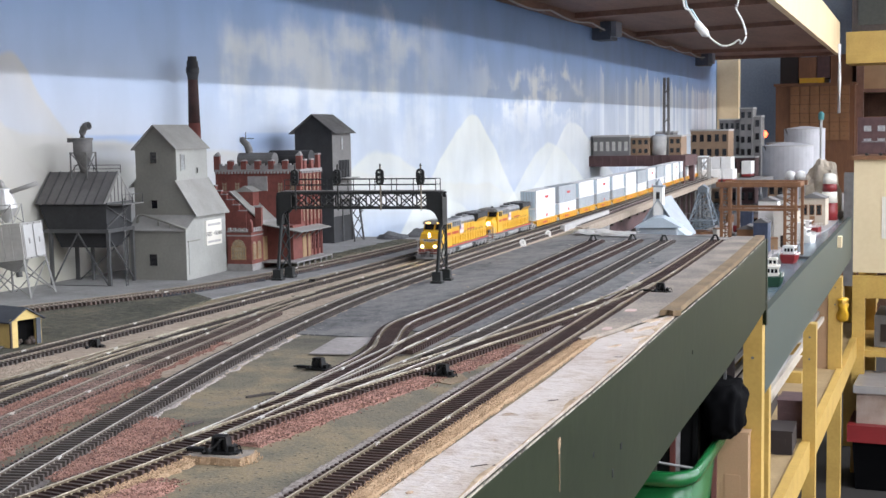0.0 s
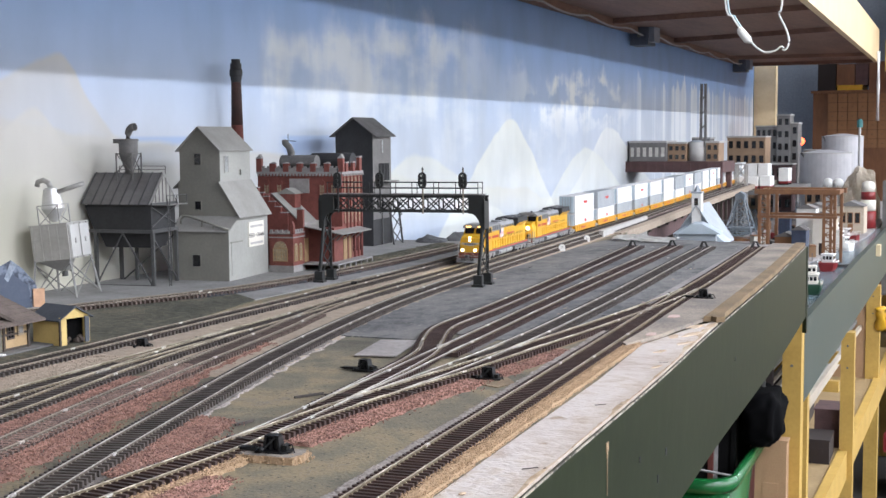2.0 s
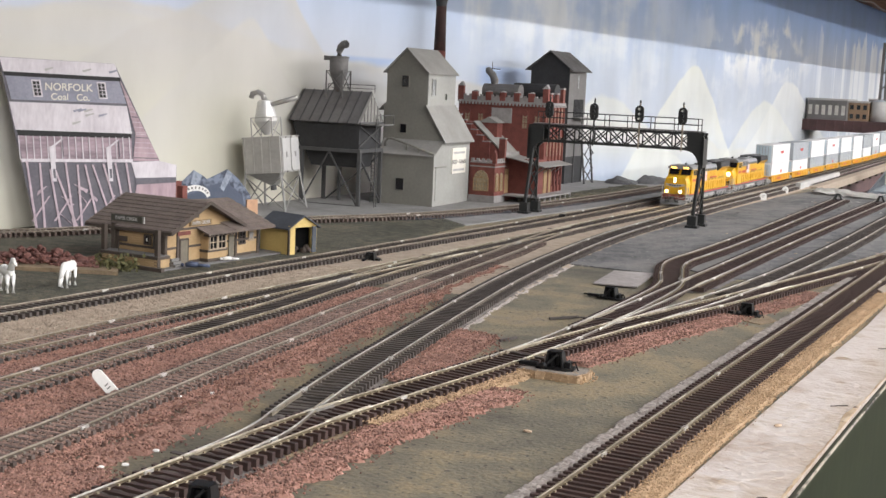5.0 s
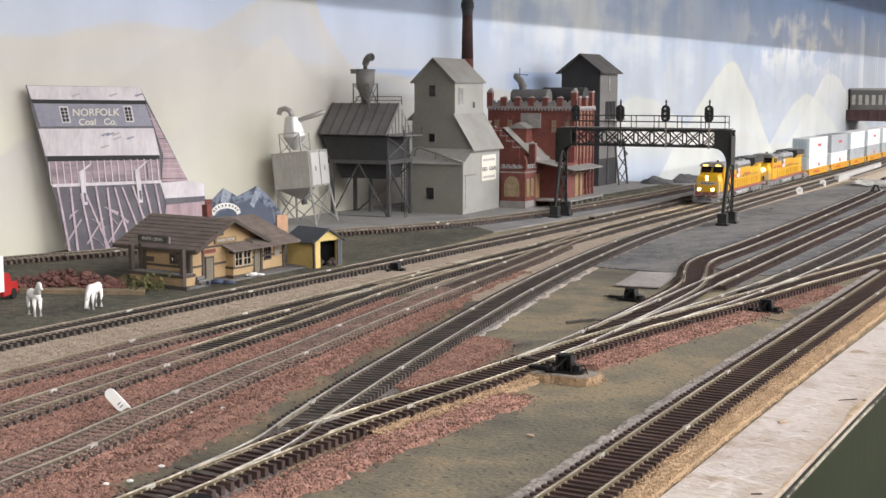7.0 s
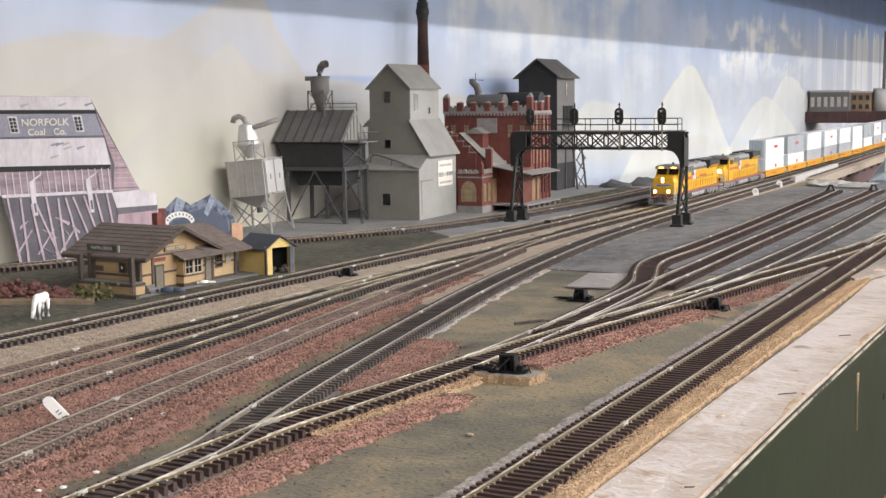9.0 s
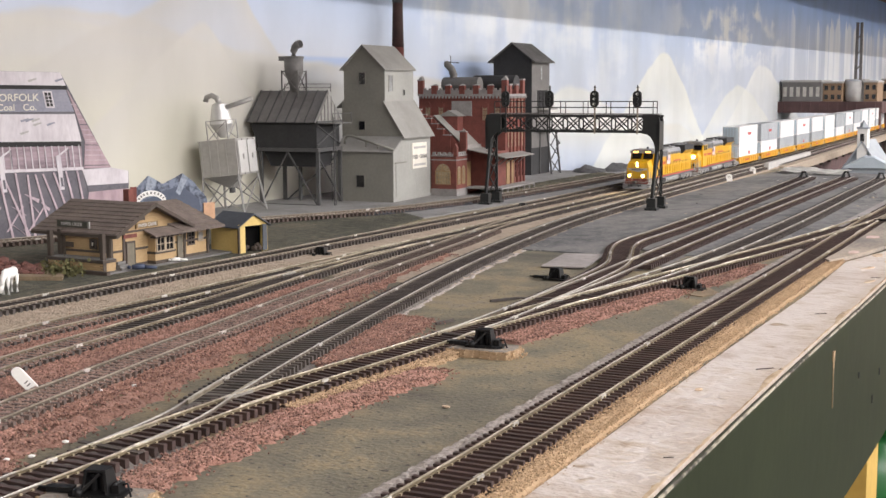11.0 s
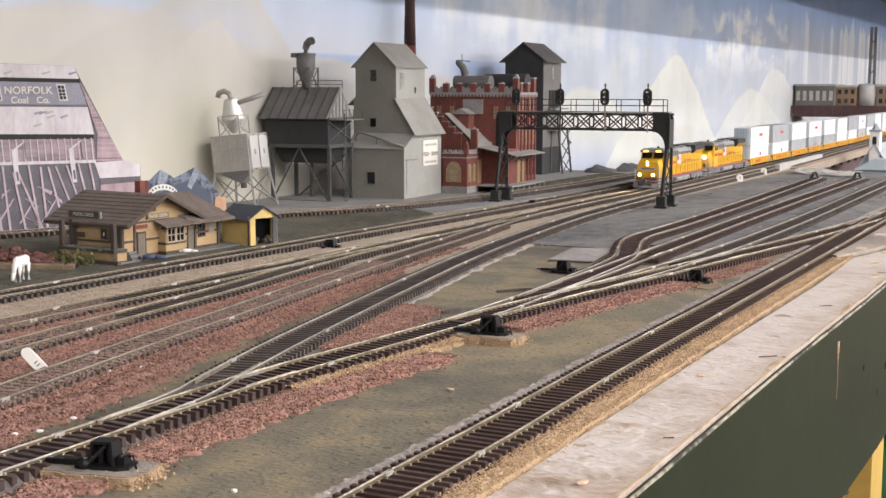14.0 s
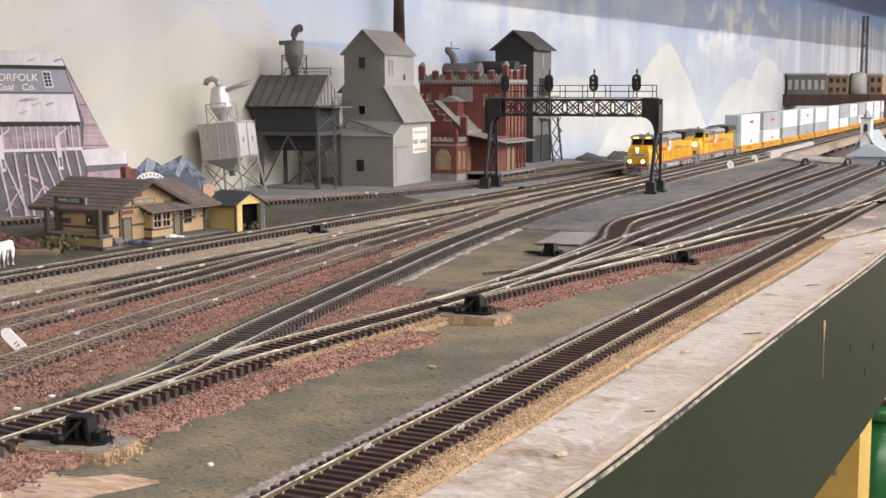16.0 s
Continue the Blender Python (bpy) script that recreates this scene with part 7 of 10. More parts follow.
mat("pad_grey", (0.27, 0.235, 0.20), 0.95, other=(0.17, 0.15, 0.13), scale=120, fine=500, bump=0.8)
for spot in ((-0.382, 1.028, 0, 0.74, False), (-0.280, 1.033, 5, 0.74, False), (-0.302, 0.770, 12, 0.80, True), (-0.613, 1.050, 10, 0.68, False), (-0.648, 1.497, 12, 0.68, False), (-0.2325, 1.520, 5, 0.80, False, 0.0052), (-0.298, 0.485, 20, 0.76, True)):
    switch_machine(*spot)
solo("cork_pad", prism(B(), [(-0.300, 1.018, 0), (-0.262, 1.006, 0), (-0.256, 1.026, 0), (-0.27, 1.045, 0), (-0.298, 1.04, 0)], (0, 0, 0.0006)), "cork_brown", "thin tan cork pad under a switch machine", "cork pad", "cork pads")
# bare wood scar near the table edge
sheet("bare_wood_scar", "torn_wood", [(-0.296, 0.452), (-0.288, 0.461), (-0.276, 0.464), (-0.268, 0.473), (-0.252, 0.474), (-0.258, 0.458), (-0.266, 0.446), (-0.268, 0.430), (-0.28, 0.41), (-0.30, 0.39), (-0.318, 0.41)], 0.0, 0.0007, "bare pale wood where the ground cover is torn", "scar")


def bumper(x, y, ang):
    t = thing("buffer_stop", "small black bent buffer stop at a track end", "buffer stop", "buffer stops", m=pose(x, y, 0.0045, 0, 0, ang) @ Matrix.Scale(0.8, 4))
    for s in (-1, 1):
        part("strut", beam(B(), (s * 0.0085, -0.004, 0), (s * 0.0030, 0, 0.0115), 0.0024), "black_paint", t)
        part("strut", beam(B(), (s * 0.0060, 0.006, 0), (s * 0.0025, 0.0005, 0.0110), 0.0020), "black_paint", t)
    part("cross_bar", bbox(-0.0042, 0.0042, -0.0018, 0.0012, 0.0100, 0.0130), "black_paint", t)


for x, y, a in ((-0.4820, 2.105, 4), (-0.4250, 2.13, 4), (-0.3735, 2.125, 4), (-0.2990, 2.15, 4)):
    bumper(x, y, a)
for x, y, k in ((-0.575, 2.035, 1.0), (-0.592, 2.21, 1.0)):
    pts = [(-0.008, 0, 0), (0.008, 0, 0), (0.008, 0, 0.010)] + [(0.008 * math.cos(a), 0, 0.010 + 0.008 * math.sin(a)) for a in np.linspace(0, math.pi, 9)] + [(-0.008, 0, 0.010)]
    s = solo("white_trackside_sign", prism(B(), pts, (0, 0.0025, 0)), "chalk_white", "rounded white trackside marker with dark figures", "trackside sign", "trackside signs", m=pose(x, y, 0.001, 0, 0, 25) @ Matrix.Scale(0.62, 4))
    for k in (0.0075, 0.0105):
        part("text_bar", bbox(-0.0030, 0.0030, -0.0003, 0, k, k + 0.0011), "steel_mid", s)
mat("dark_rock", (0.135, 0.135, 0.14), 0.9, other=(0.06, 0.06, 0.064), scale=60, fine=300, bump=0.9)
# grey rock mounds by the black tower
mound = B()
for p, r, q in (((-0.845, 2.13, 0), 0.020, (1.4, 1.6, 0.55)), ((-0.815, 2.185, 0), 0.022, (1.0, 1.8, 0.6)), ((-0.79, 2.235, 0), 0.015, (0.9, 2.0, 0.45))):
    blob(mound, p, r, q, 3)
for v in mound.verts:
    v.co += Vector((0, 0, 1)) * (0.005 * noise.noise(v.co * 60) + 0.003 * noise.noise(v.co * 170))
solo("plaster_mound", mound, "dark_rock", "low dark grey rock mound behind the siding", "mound", smooth=True)
between(TRACK_D, TRACK_D, 1.66, 2.08, -0.060, -0.022, 0.005, "dark_earth", "dark_bank", "dark earth bank behind the siding", rag=0.006, seed=31)

rw = random.Random(12)
for k in range(5):
    y = 0.46 + k * 0.17
    x = float(np.interp(y, [p[1] for p in FASCIA], [p[0] for p in FASCIA])) - rw.uniform(0.008, 0.024)
    ln = rw.uniform(0.004, 0.011)
    solo("splinter", beam(B(), (-ln / 2, 0, 0.0022), (ln / 2, 0, 0.0023), 0.0004), "depot_trim", "thin dark splinter lying on the white board", "splinter", "splinters", m=pose(x, y, 0, 0, 0, rw.uniform(10, 60)))
for x, y, r in ((-0.150, 0.56, 0.0022), (-0.172, 0.74, 0.0018), (-0.19, 1.19, 0.002), (-0.262, 0.66, 0.0016)):
    solo("wood_chip", blob(B(), (0, 0, r * 0.4), r, (1.5, 0.9, 0.45), 1), "scar_wood", "small pale wood chip", "wood chip", "wood chips", m=pose(x, y, 0.0018 if x > -0.2 else 0.0002, 0, 0, x * 700))

# flakes of paint and plaster strewn over the yard
rf = random.Random(77)
mat("flake_pink", (0.55, 0.40, 0.36), 0.8, other=(0.45, 0.32, 0.28), scale=200)
for k in range(60):
    y = rf.uniform(1.2, 2.2)
    x = -0.40 - 0.06 * (y - 1.2) + rf.uniform(-0.10, 0.16)
    r = rf.uniform(0.0008, 0.0028)
    ring = [(r * rf.uniform(0.6, 1.3) * math.cos(q * 1.2566), r * rf.uniform(0.6, 1.3) * math.sin(q * 1.2566), 0) for q in range(5)]
    solo("paint_flake", prism(B(), ring, (0, 0, 0.0004)), rf.choice(("sign_white", "flake_pink", "scar_wood", "ink")), "tiny flake of paint or plaster on the yard", "paint flake", "paint flakes", m=pose(x, y, 0.0021))
for x, y, w, d, z, key in ((-0.2265, 1.372, 0.006, 0.010, 0.0052, "flake_pink"), (-0.2175, 1.257, 0.0045, 0.009, 0.0052, "flake_pink")):
    solo("paper_scrap", prism(B(), [(-w, -d, 0), (w * 0.3, -d * 0.9, 0), (w, -d * 0.3, 0), (w * 0.8, d * 0.8, 0), (-w * 0.2, d, 0), (-w * 0.9, d * 0.3, 0)], (0, 0, 0.0004)), key, "torn pale pink paper scrap on the cork board", "paper scrap", "paper scraps", m=pose(x, y, z, 0, 0, 12))
# bare patches worn into the white board
rb = random.Random(31)
for x, y, w, d in ((-0.196, 1.335, 0.007, 0.018), (-0.189, 1.29, 0.005, 0.022), (-0.201, 1.27, 0.005, 0.012), (-0.183, 1.24, 0.004, 0.016), (-0.192, 1.19, 0.004, 0.010), (-0.184, 1.34, 0.004, 0.012), (-0.176, 1.12, 0.003, 0.010)):
    ring = [(w * rb.uniform(0.5, 1.1) * math.cos(q * 0.571), d * rb.uniform(0.5, 1.1) * math.sin(q * 0.571), 0) for q in range(11)]
    solo("bare_patch", prism(B(), ring, (0, 0, 0.0004)), "scar_wood", "bare tan patch worn in the white board", "worn patch", kind="structure", m=pose(x, y, 0.0018, 0, 0, rb.uniform(-25, 10)))
worn = B()
last = None
for x, y, _, _ in [r for r in curve_points(FASCIA, 0.005) if 0.25 < r[1] < 1.372]:
    inner = 0.0038 + 0.006 * max(0.0, noise.noise((0, y * 16, 4))) + 0.002 * abs(noise.noise((0, y * 90, 1))) + 0.012 * max(0.0, (y - 1.05) / 0.32) * abs(noise.noise((3, y * 30, 0)))
    now = [worn.verts.new((x - d, y, h)) for d, h in ((0.0032, 0.0), (0.0032, 0.00025), (inner, 0.0002), (inner, 0.0))]
    if last:
        for k in range(3):
            worn.faces.new((last[k], last[k + 1], now[k + 1], now[k]))
    last = now
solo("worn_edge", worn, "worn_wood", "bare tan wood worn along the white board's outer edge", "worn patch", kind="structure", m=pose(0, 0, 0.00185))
# pale splinters standing out of the torn wood by the front track
for k in range(22):
    ln, w = rb.uniform(0.014, 0.042), rb.uniform(0.0007, 0.0024)
    x, y = -0.288 + rb.uniform(-0.022, 0.022), 0.440 + rb.uniform(-0.024, 0.020)
    solo("splinter", prism(B(), [(-ln / 2, -w * 0.3, 0), (ln * 0.2, -w, 0), (ln / 2, 0, 0), (0, w, 0), (-ln * 0.4, w * 0.5, 0)], (0, 0, 0.0006 + 0.0003 * (k % 3))), ("scar_wood", "flake_pink", "sign_white")[k % 3], "pale splinter lifted from the torn wood", "splinter", "splinters", m=pose(x, y, 0.0007, 0, 0, rb.uniform(18, 36)))


# ---------------------------------------------------------------- the train
RAILTOP = BED + 0.0042
line_b = curve_points(TRACK_B, 0.005)
run_b = np.r_[0, np.cumsum(np.hypot(*np.diff(line_b[:, :2], axis=0).T))]
NOSE = float(np.interp(1.76, line_b[:, 1], run_b))


def on_line(s):
    x, y, tx, ty = (np.interp(s, run_b, line_b[:, k]) for k in range(4))
    return pose(x, y, RAILTOP, 0, 0, math.degrees(math.atan2(ty, tx)) - 90)


mat("brick_dull", (0.115, 0.062, 0.060), 0.85, other=(0.07, 0.04, 0.04), scale=40)
mat("pale_cyan", (0.55, 0.68, 0.72), 0.5, scale=40)
mat("loco_yellow", (0.68, 0.395, 0.022), 0.35, other=(0.60, 0.33, 0.016), scale=50)
mat("loco_grey", (0.13, 0.135, 0.14), 0.5, other=(0.1, 0.1, 0.105), scale=50)
mat("truck_silver", (0.33, 0.33, 0.32), 0.45, 0.3, other=(0.2, 0.2, 0.2), scale=120)
mat("car_yellow", (0.68, 0.36, 0.03), 0.5, other=(0.55, 0.28, 0.02), scale=60)
mat("box_white", (0.74, 0.74, 0.74), 0.5, other=(0.66, 0.66, 0.66), scale=40)
mat("box_grey", (0.36, 0.39, 0.41), 0.55, other=(0.3, 0.32, 0.34), scale=40)
mat("end_blue", (0.50, 0.60, 0.66), 0.5, other=(0.43, 0.53, 0.6), scale=40)
mat("mark_red", (0.55, 0.04, 0.03), 0.5, scale=80)
mat("head_light", (1.0, 0.62, 0.18), 0.3, scale=10, emit=14.0)
mat("roof_grey", (0.24, 0.245, 0.25), 0.5, other=(0.17, 0.175, 0.18), scale=50)
mat("tank_silver", (0.44, 0.44, 0.43), 0.4, 0.4, other=(0.33, 0.33, 0.32), scale=60)
mat("soft_light", (1.0, 0.55, 0.12), 0.3, scale=10, emit=4.0)


def bogie(t, y, axles=3, pitch=0.0175, r=0.0058):
    for side in (-1, 1):
        f = part("truck_frame", bbox(side * 0.0135 - 0.0012, side * 0.0135 + 0.0012, y - pitch * axles / 2 - 0.002, y + pitch * axles / 2 + 0.002, 0.005, 0.0095), "truck_silver", t, "silver truck side frame")
        for i in range(axles):
            yy = y + (i - (axles - 1) / 2) * pitch
            part("axle_box", bbox(side * 0.0150 - 0.0008, side * 0.0150 + 0.0008, yy - 0.003, yy + 0.003, 0.003, 0.0085), "truck_silver", f)
    for i in range(axles):
        yy = y + (i - (axles - 1) / 2) * pitch
        part("wheelset", tube(B(), [(-0.0100, yy, r), (-0.0075, yy, r), (-0.0074, yy, r), (0.0074, yy, r), (0.0075, yy, r), (0.0100, yy, r)], [r, r, 0.0012, 0.0012, r, r], 16), "steel_dark", t)


def locomotive(m, lit, label):
    """Nose at local y = 0, body towards +y."""
    t = thing("diesel_locomotive", label, "locomotive", "locomotives", m=m)
    L = 0.248
    part("frame", bbox(-0.0165, 0.0165, 0.004, L, 0.0105, 0.0140), "loco_grey", t)
    for x in (-0.0168, 0.0165):
        part("sill_stripe", bbox(x, x + 0.0003, 0.020, L - 0.016, 0.0128, 0.0141), "mark_red", t, "red sill stripe")
    tank = part("fuel_tank", prism(B(), [(-0.0145, 0.092, 0.0105), (0.0145, 0.092, 0.0105), (0.0158, 0.092, 0.0085), (0.0158, 0.092, 0.0055), (0.0125, 0.092, 0.0028), (-0.0125, 0.092, 0.0028), (-0.0158, 0.092, 0.0055), (-0.0158, 0.092, 0.0085)], (0, 0.066, 0)), "tank_silver", t, "silver grey fuel tank")
    for y in (0.096, 0.125, 0.153):
        part("tank_band", bbox(0.0156, 0.0162, y, y + 0.0012, 0.0055, 0.0088), "loco_grey", tank)
    part("air_tank", tube(B(), [(0.0140, 0.098, 0.0115), (0.0140, 0.150, 0.0115)], 0.0022, 10), "tank_silver", t, "", True)
    part("pilot", prism(B(), [(-0.0155, 0.0, 0.0060), (0.0155, 0.0, 0.0060), (0.0165, 0.004, 0.0140), (-0.0165, 0.004, 0.0140)], (0, 0.003, 0)), "brick_red", t, "dull red pilot plate")
    part("plow", prism(B(), [(-0.0160, -0.0040, 0.0012), (0.0160, -0.0040, 0.0012), (0.0165, 0.0, 0.0072), (0.0, -0.0035, 0.0080), (-0.0165, 0.0, 0.0072)], (0, 0.0012, 0)), "truck_silver", t, "grey snow plow")
    part("coupler", bbox(-0.002, 0.002, -0.0085, 0.001, 0.0085, 0.0115), "steel_dark", t)
    part("coupler", bbox(-0.002, 0.002, L - 0.001, L + 0.007, 0.0085, 0.0115), "steel_dark", t)
    for x in (-0.0050, 0.0045, 0.0075, -0.0085):
        part("air_hose", tube(B(), [(x, 0.0, 0.0115), (x, -0.0035, 0.0105), (x, -0.0045, 0.0065), (x + 0.0008, -0.0030, 0.0040)], 0.0006, 6), "black_paint", t, "", True)
    # wide nose and cab
    nose = part("nose", prism(B(), [(-0.0145, 0.0090, 0.0140), (0.0145, 0.0090, 0.0140), (0.0150, 0.0090, 0.0285), (0.0128, 0.0090, 0.0345), (-0.0128, 0.0090, 0.0345), (-0.0150, 0.0090, 0.0285)], (0, 0.0215, 0)), "loco_yellow", t, "yellow wide nose")
    part("nose_top", prism(B(), [(-0.0128, 0.0090, 0.0345), (-0.0128, 0.0305, 0.0345), (-0.0128, 0.0305, 0.0385), (-0.0128, 0.0120, 0.0368)], (0.0256, 0, 0)), "loco_yellow", nose)
    part("wing_emblem", prism(B(), [(-0.0135, 0.0085, 0.0262), (-0.0040, 0.0085, 0.0236), (0.0, 0.0085, 0.0228), (0.0040, 0.0085, 0.0236), (0.0135, 0.0085, 0.0262), (0.0130, 0.0085, 0.0274), (-0.0130, 0.0085, 0.0274)], (0, 0.0005, 0)), "pale_trim", nose, "pale grey winged panel")
    for k in range(5):
        part("text_bar", bbox(-0.0080 + k * 0.0034, -0.0058 + k * 0.0034, 0.0080, 0.0085, 0.0248, 0.0266), "toy_blue", nose)
    part("nose_door", bbox(0.0060, 0.0120, 0.0084, 0.0090, 0.0150, 0.0225), "loco_yellow", nose)
    cab = part("cab", prism(B(), [(-0.0165, 0.030, 0.0140), (-0.0165, 0.056, 0.0140), (-0.0165, 0.056, 0.0480), (-0.0165, 0.034, 0.0480), (-0.0165, 0.029, 0.0385)], (0.033, 0, 0)), "loco_yellow", t, "yellow cab")
    part("cab_roof", prism(B(), [(-0.0168, 0.027, 0.0465), (0.0168, 0.027, 0.0465), (0.0168, 0.027, 0.0490), (0.0120, 0.027, 0.0518), (-0.0120, 0.027, 0.0518), (-0.0168, 0.027, 0.0490)], (0, 0.031, 0)), "roof_grey", cab, "grey cab roof")
    for x0, x1 in ((-0.0145, -0.0015), (0.0015, 0.0145)):
        part("windscreen", prism(B(), [(x0, 0.0284, 0.0390), (x1, 0.0284, 0.0390), (x1, 0.0325, 0.0462), (x0, 0.0325, 0.0462)], (0, -0.0008, 0)), "dark_glass", cab, "dark windscreen")
    for y0 in (0.036, 0.045):
        for x in (-0.0168, 0.0162):
            part("side_window", bbox(x, x + 0.0006, y0, y0 + 0.007, 0.0385, 0.0455), "dark_glass", cab)
    part("text_bar", bbox(0.0165, 0.0167, 0.034, 0.050, 0.0300, 0.0335), "toy_red", cab)
    part("horn", tube(B(), [(0.004, 0.044, 0.0518), (0.004, 0.040, 0.0535)], [0.0008, 0.0016], 8), "steel_dark", cab)
    part("antenna_dome", blob(B(), (-0.005, 0.040, 0.0518), 0.0024, (1, 1, 0.6), 2), "pale_trim", cab, "", True)
    # long hood: doors, grilles, grey shoulders, flared radiator
    hood = part("long_hood", prism(B(), [(-0.0115, 0.056, 0.0140), (0.0115, 0.056, 0.0140), (0.0115, 0.056, 0.0445), (0.0090, 0.056, 0.0475), (-0.0090, 0.056, 0.0475), (-0.0115, 0.056, 0.0445)], (0, 0.172, 0)), "loco_yellow", t, "yellow engine hood")
    part("roof_strip", prism(B(), [(-0.0118, 0.056, 0.0440), (0.0118, 0.056, 0.0440), (0.0096, 0.056, 0.0486), (-0.0096, 0.056, 0.0486)], (0, 0.172, 0)), "roof_grey", hood, "grey roof")
    part("equipment_box", prism(B(), [(-0.0150, 0.058, 0.0395), (0.0150, 0.058, 0.0395), (0.0140, 0.058, 0.0490), (-0.0140, 0.058, 0.0490)], (0, 0.044, 0)), "roof_grey", hood, "grey inverter cabinet top")
    for i in range(5):
        y = 0.060 + i * 0.0085
        part("air_grille", bbox(0.0146, 0.0152, y, y + 0.0066, 0.0408, 0.0470), "loco_grey", hood)
    for i in range(15):
        y = 0.104 + i * 0.0078
        for x in (-0.0119, 0.0113):
            d = part("hood_door", bbox(x, x + 0.0006, y, y + 0.0066, 0.0170, 0.0395), "loco_yellow", hood)
            if x > 0:
                part("latch", bbox(0.0119, 0.0123, y + 0.0050, y + 0.0058, 0.0270, 0.0300), "loco_grey", d)
    for i in range(6):
        y = 0.106 + i * 0.0125
        part("air_grille", bbox(0.0112, 0.0121, y, y + 0.0095, 0.0405, 0.0440), "loco_grey", hood)
    part("radiator", prism(B(), [(-0.0115, 0.180, 0.0385), (0.0115, 0.180, 0.0385), (0.0172, 0.180, 0.0440), (0.0168, 0.180, 0.0512), (-0.0168, 0.180, 0.0512), (-0.0172, 0.180, 0.0440)], (0, 0.052, 0)), "black_wood", hood, "flared dark radiator")
    part("radiator_side", prism(B(), [(0.0120, 0.184, 0.0386), (0.0120, 0.232, 0.0386), (0.0174, 0.232, 0.0440), (0.0174, 0.184, 0.0440)], (0.0004, 0, 0)), "loco_yellow", hood)
    for y in (0.190, 0.207, 0.224):
        part("fan_housing", tube(B(), [(0, y, 0.0512), (0, y, 0.0528)], 0.0076, 18), "loco_grey", hood)
    for y in (0.128, 0.160):
        part("fan_housing", tube(B(), [(0, y, 0.0486), (0, y, 0.0508)], 0.0080, 18), "roof_grey", hood)
    part("exhaust", bbox(-0.005, 0.005, 0.138, 0.150, 0.0486, 0.0528), "steel_dark", hood)
    part("flag_panel", bbox(0.0123, 0.0127, 0.104, 0.122, 0.0275, 0.0405), "flag_pink", hood, "red and white striped panel")
    part("flag_corner", bbox(0.0127, 0.0129, 0.1045, 0.1105, 0.0335, 0.0402), "toy_blue", hood)
    part("text_bar", bbox(0.0123, 0.0126, 0.066, 0.098, 0.0290, 0.0325), "toy_red", hood)
    part("text_bar", bbox(0.0123, 0.0126, 0.140, 0.176, 0.0300, 0.0322), "toy_red", hood)
    part("end_block", prism(B(), [(-0.0115, 0.228, 0.0140), (0.0115, 0.228, 0.0140), (0.0115, 0.228, 0.0400), (-0.0115, 0.228, 0.0400)], (0, 0.010, 0)), "loco_yellow", hood)
    # walkways, handrails, steps
    for x in (-0.0163, 0.0163):
        r = B()
        for i in range(15):
            y = 0.060 + i * 0.012
            beam(r, (x, y, 0.0138), (x, y, 0.0265), 0.0006)
        beam(r, (x, 0.060, 0.0265), (x, 0.228, 0.0265), 0.0006)
        part("handrail", r, "loco_yellow", t)
        for y0 in (0.001, 0.236):
            s = B()
            for k in range(3):
                box(s, x - 0.0035, x + 0.0015, y0 + 0.001, y0 + 0.009, 0.003 + k * 0.0038, 0.0037 + k * 0.0038)
            beam(s, (x + 0.0012, y0, 0.0026), (x + 0.0012, y0, 0.0240), 0.0007)
            beam(s, (x + 0.0012, y0 + 0.010, 0.0026), (x + 0.0012, y0 + 0.010, 0.0240), 0.0007)
            part("step", s, "pale_trim", t, "white edged steps")
    for x0, x1 in ((-0.0155, -0.006), (0.006, 0.0155)):
        part("end_rail", tube(B(), [(x0, 0.0030, 0.0120), (x0, 0.0030, 0.0250), (x1, 0.0030, 0.0250), (x1, 0.0030, 0.0120)], 0.0004, 6), "pale_trim", t)
    part("pilot_bar", beam(B(), (-0.0150, -0.0010, 0.0098), (0.0150, -0.0010, 0.0098), 0.0007), "pale_trim", t)
    bogie(t, 0.048)
    bogie(t, 0.202)
    lamps = ((-0.0004, 0.0308, 0.0086, 0.0021), (-0.0004, 0.0272 + 0.0072, 0.0086, 0.0021), (-0.0092, 0.0178, 0.0030, 0.0026), (0.0092, 0.0178, 0.0030, 0.0026))
    for x, z, y, rr in lamps:
        hl = part("headlight", tube(B(), [(x, y + 0.0012, z), (x, y - 0.0010, z)], rr, 14), "loco_grey", t)
        part("lens", tube(B(), [(x, y - 0.0010, z), (x, y - 0.0016, z)], rr * 0.82, 14), "head_light" if lit else "dark_glass", hl, "lit warm headlamp" if lit else "")
    for x in (-0.0085, 0.0085):
        part("number_light", bbox(x - 0.0034, x + 0.0034, 0.0264, 0.0272, 0.0472, 0.0492), "soft_light" if lit else "loco_grey", t)
    return t


mat("flag_pink", (0.6, 0.28, 0.27), 0.5, other=(0.7, 0.6, 0.55), scale=400, stretch=(0.01, 0.01, 1))


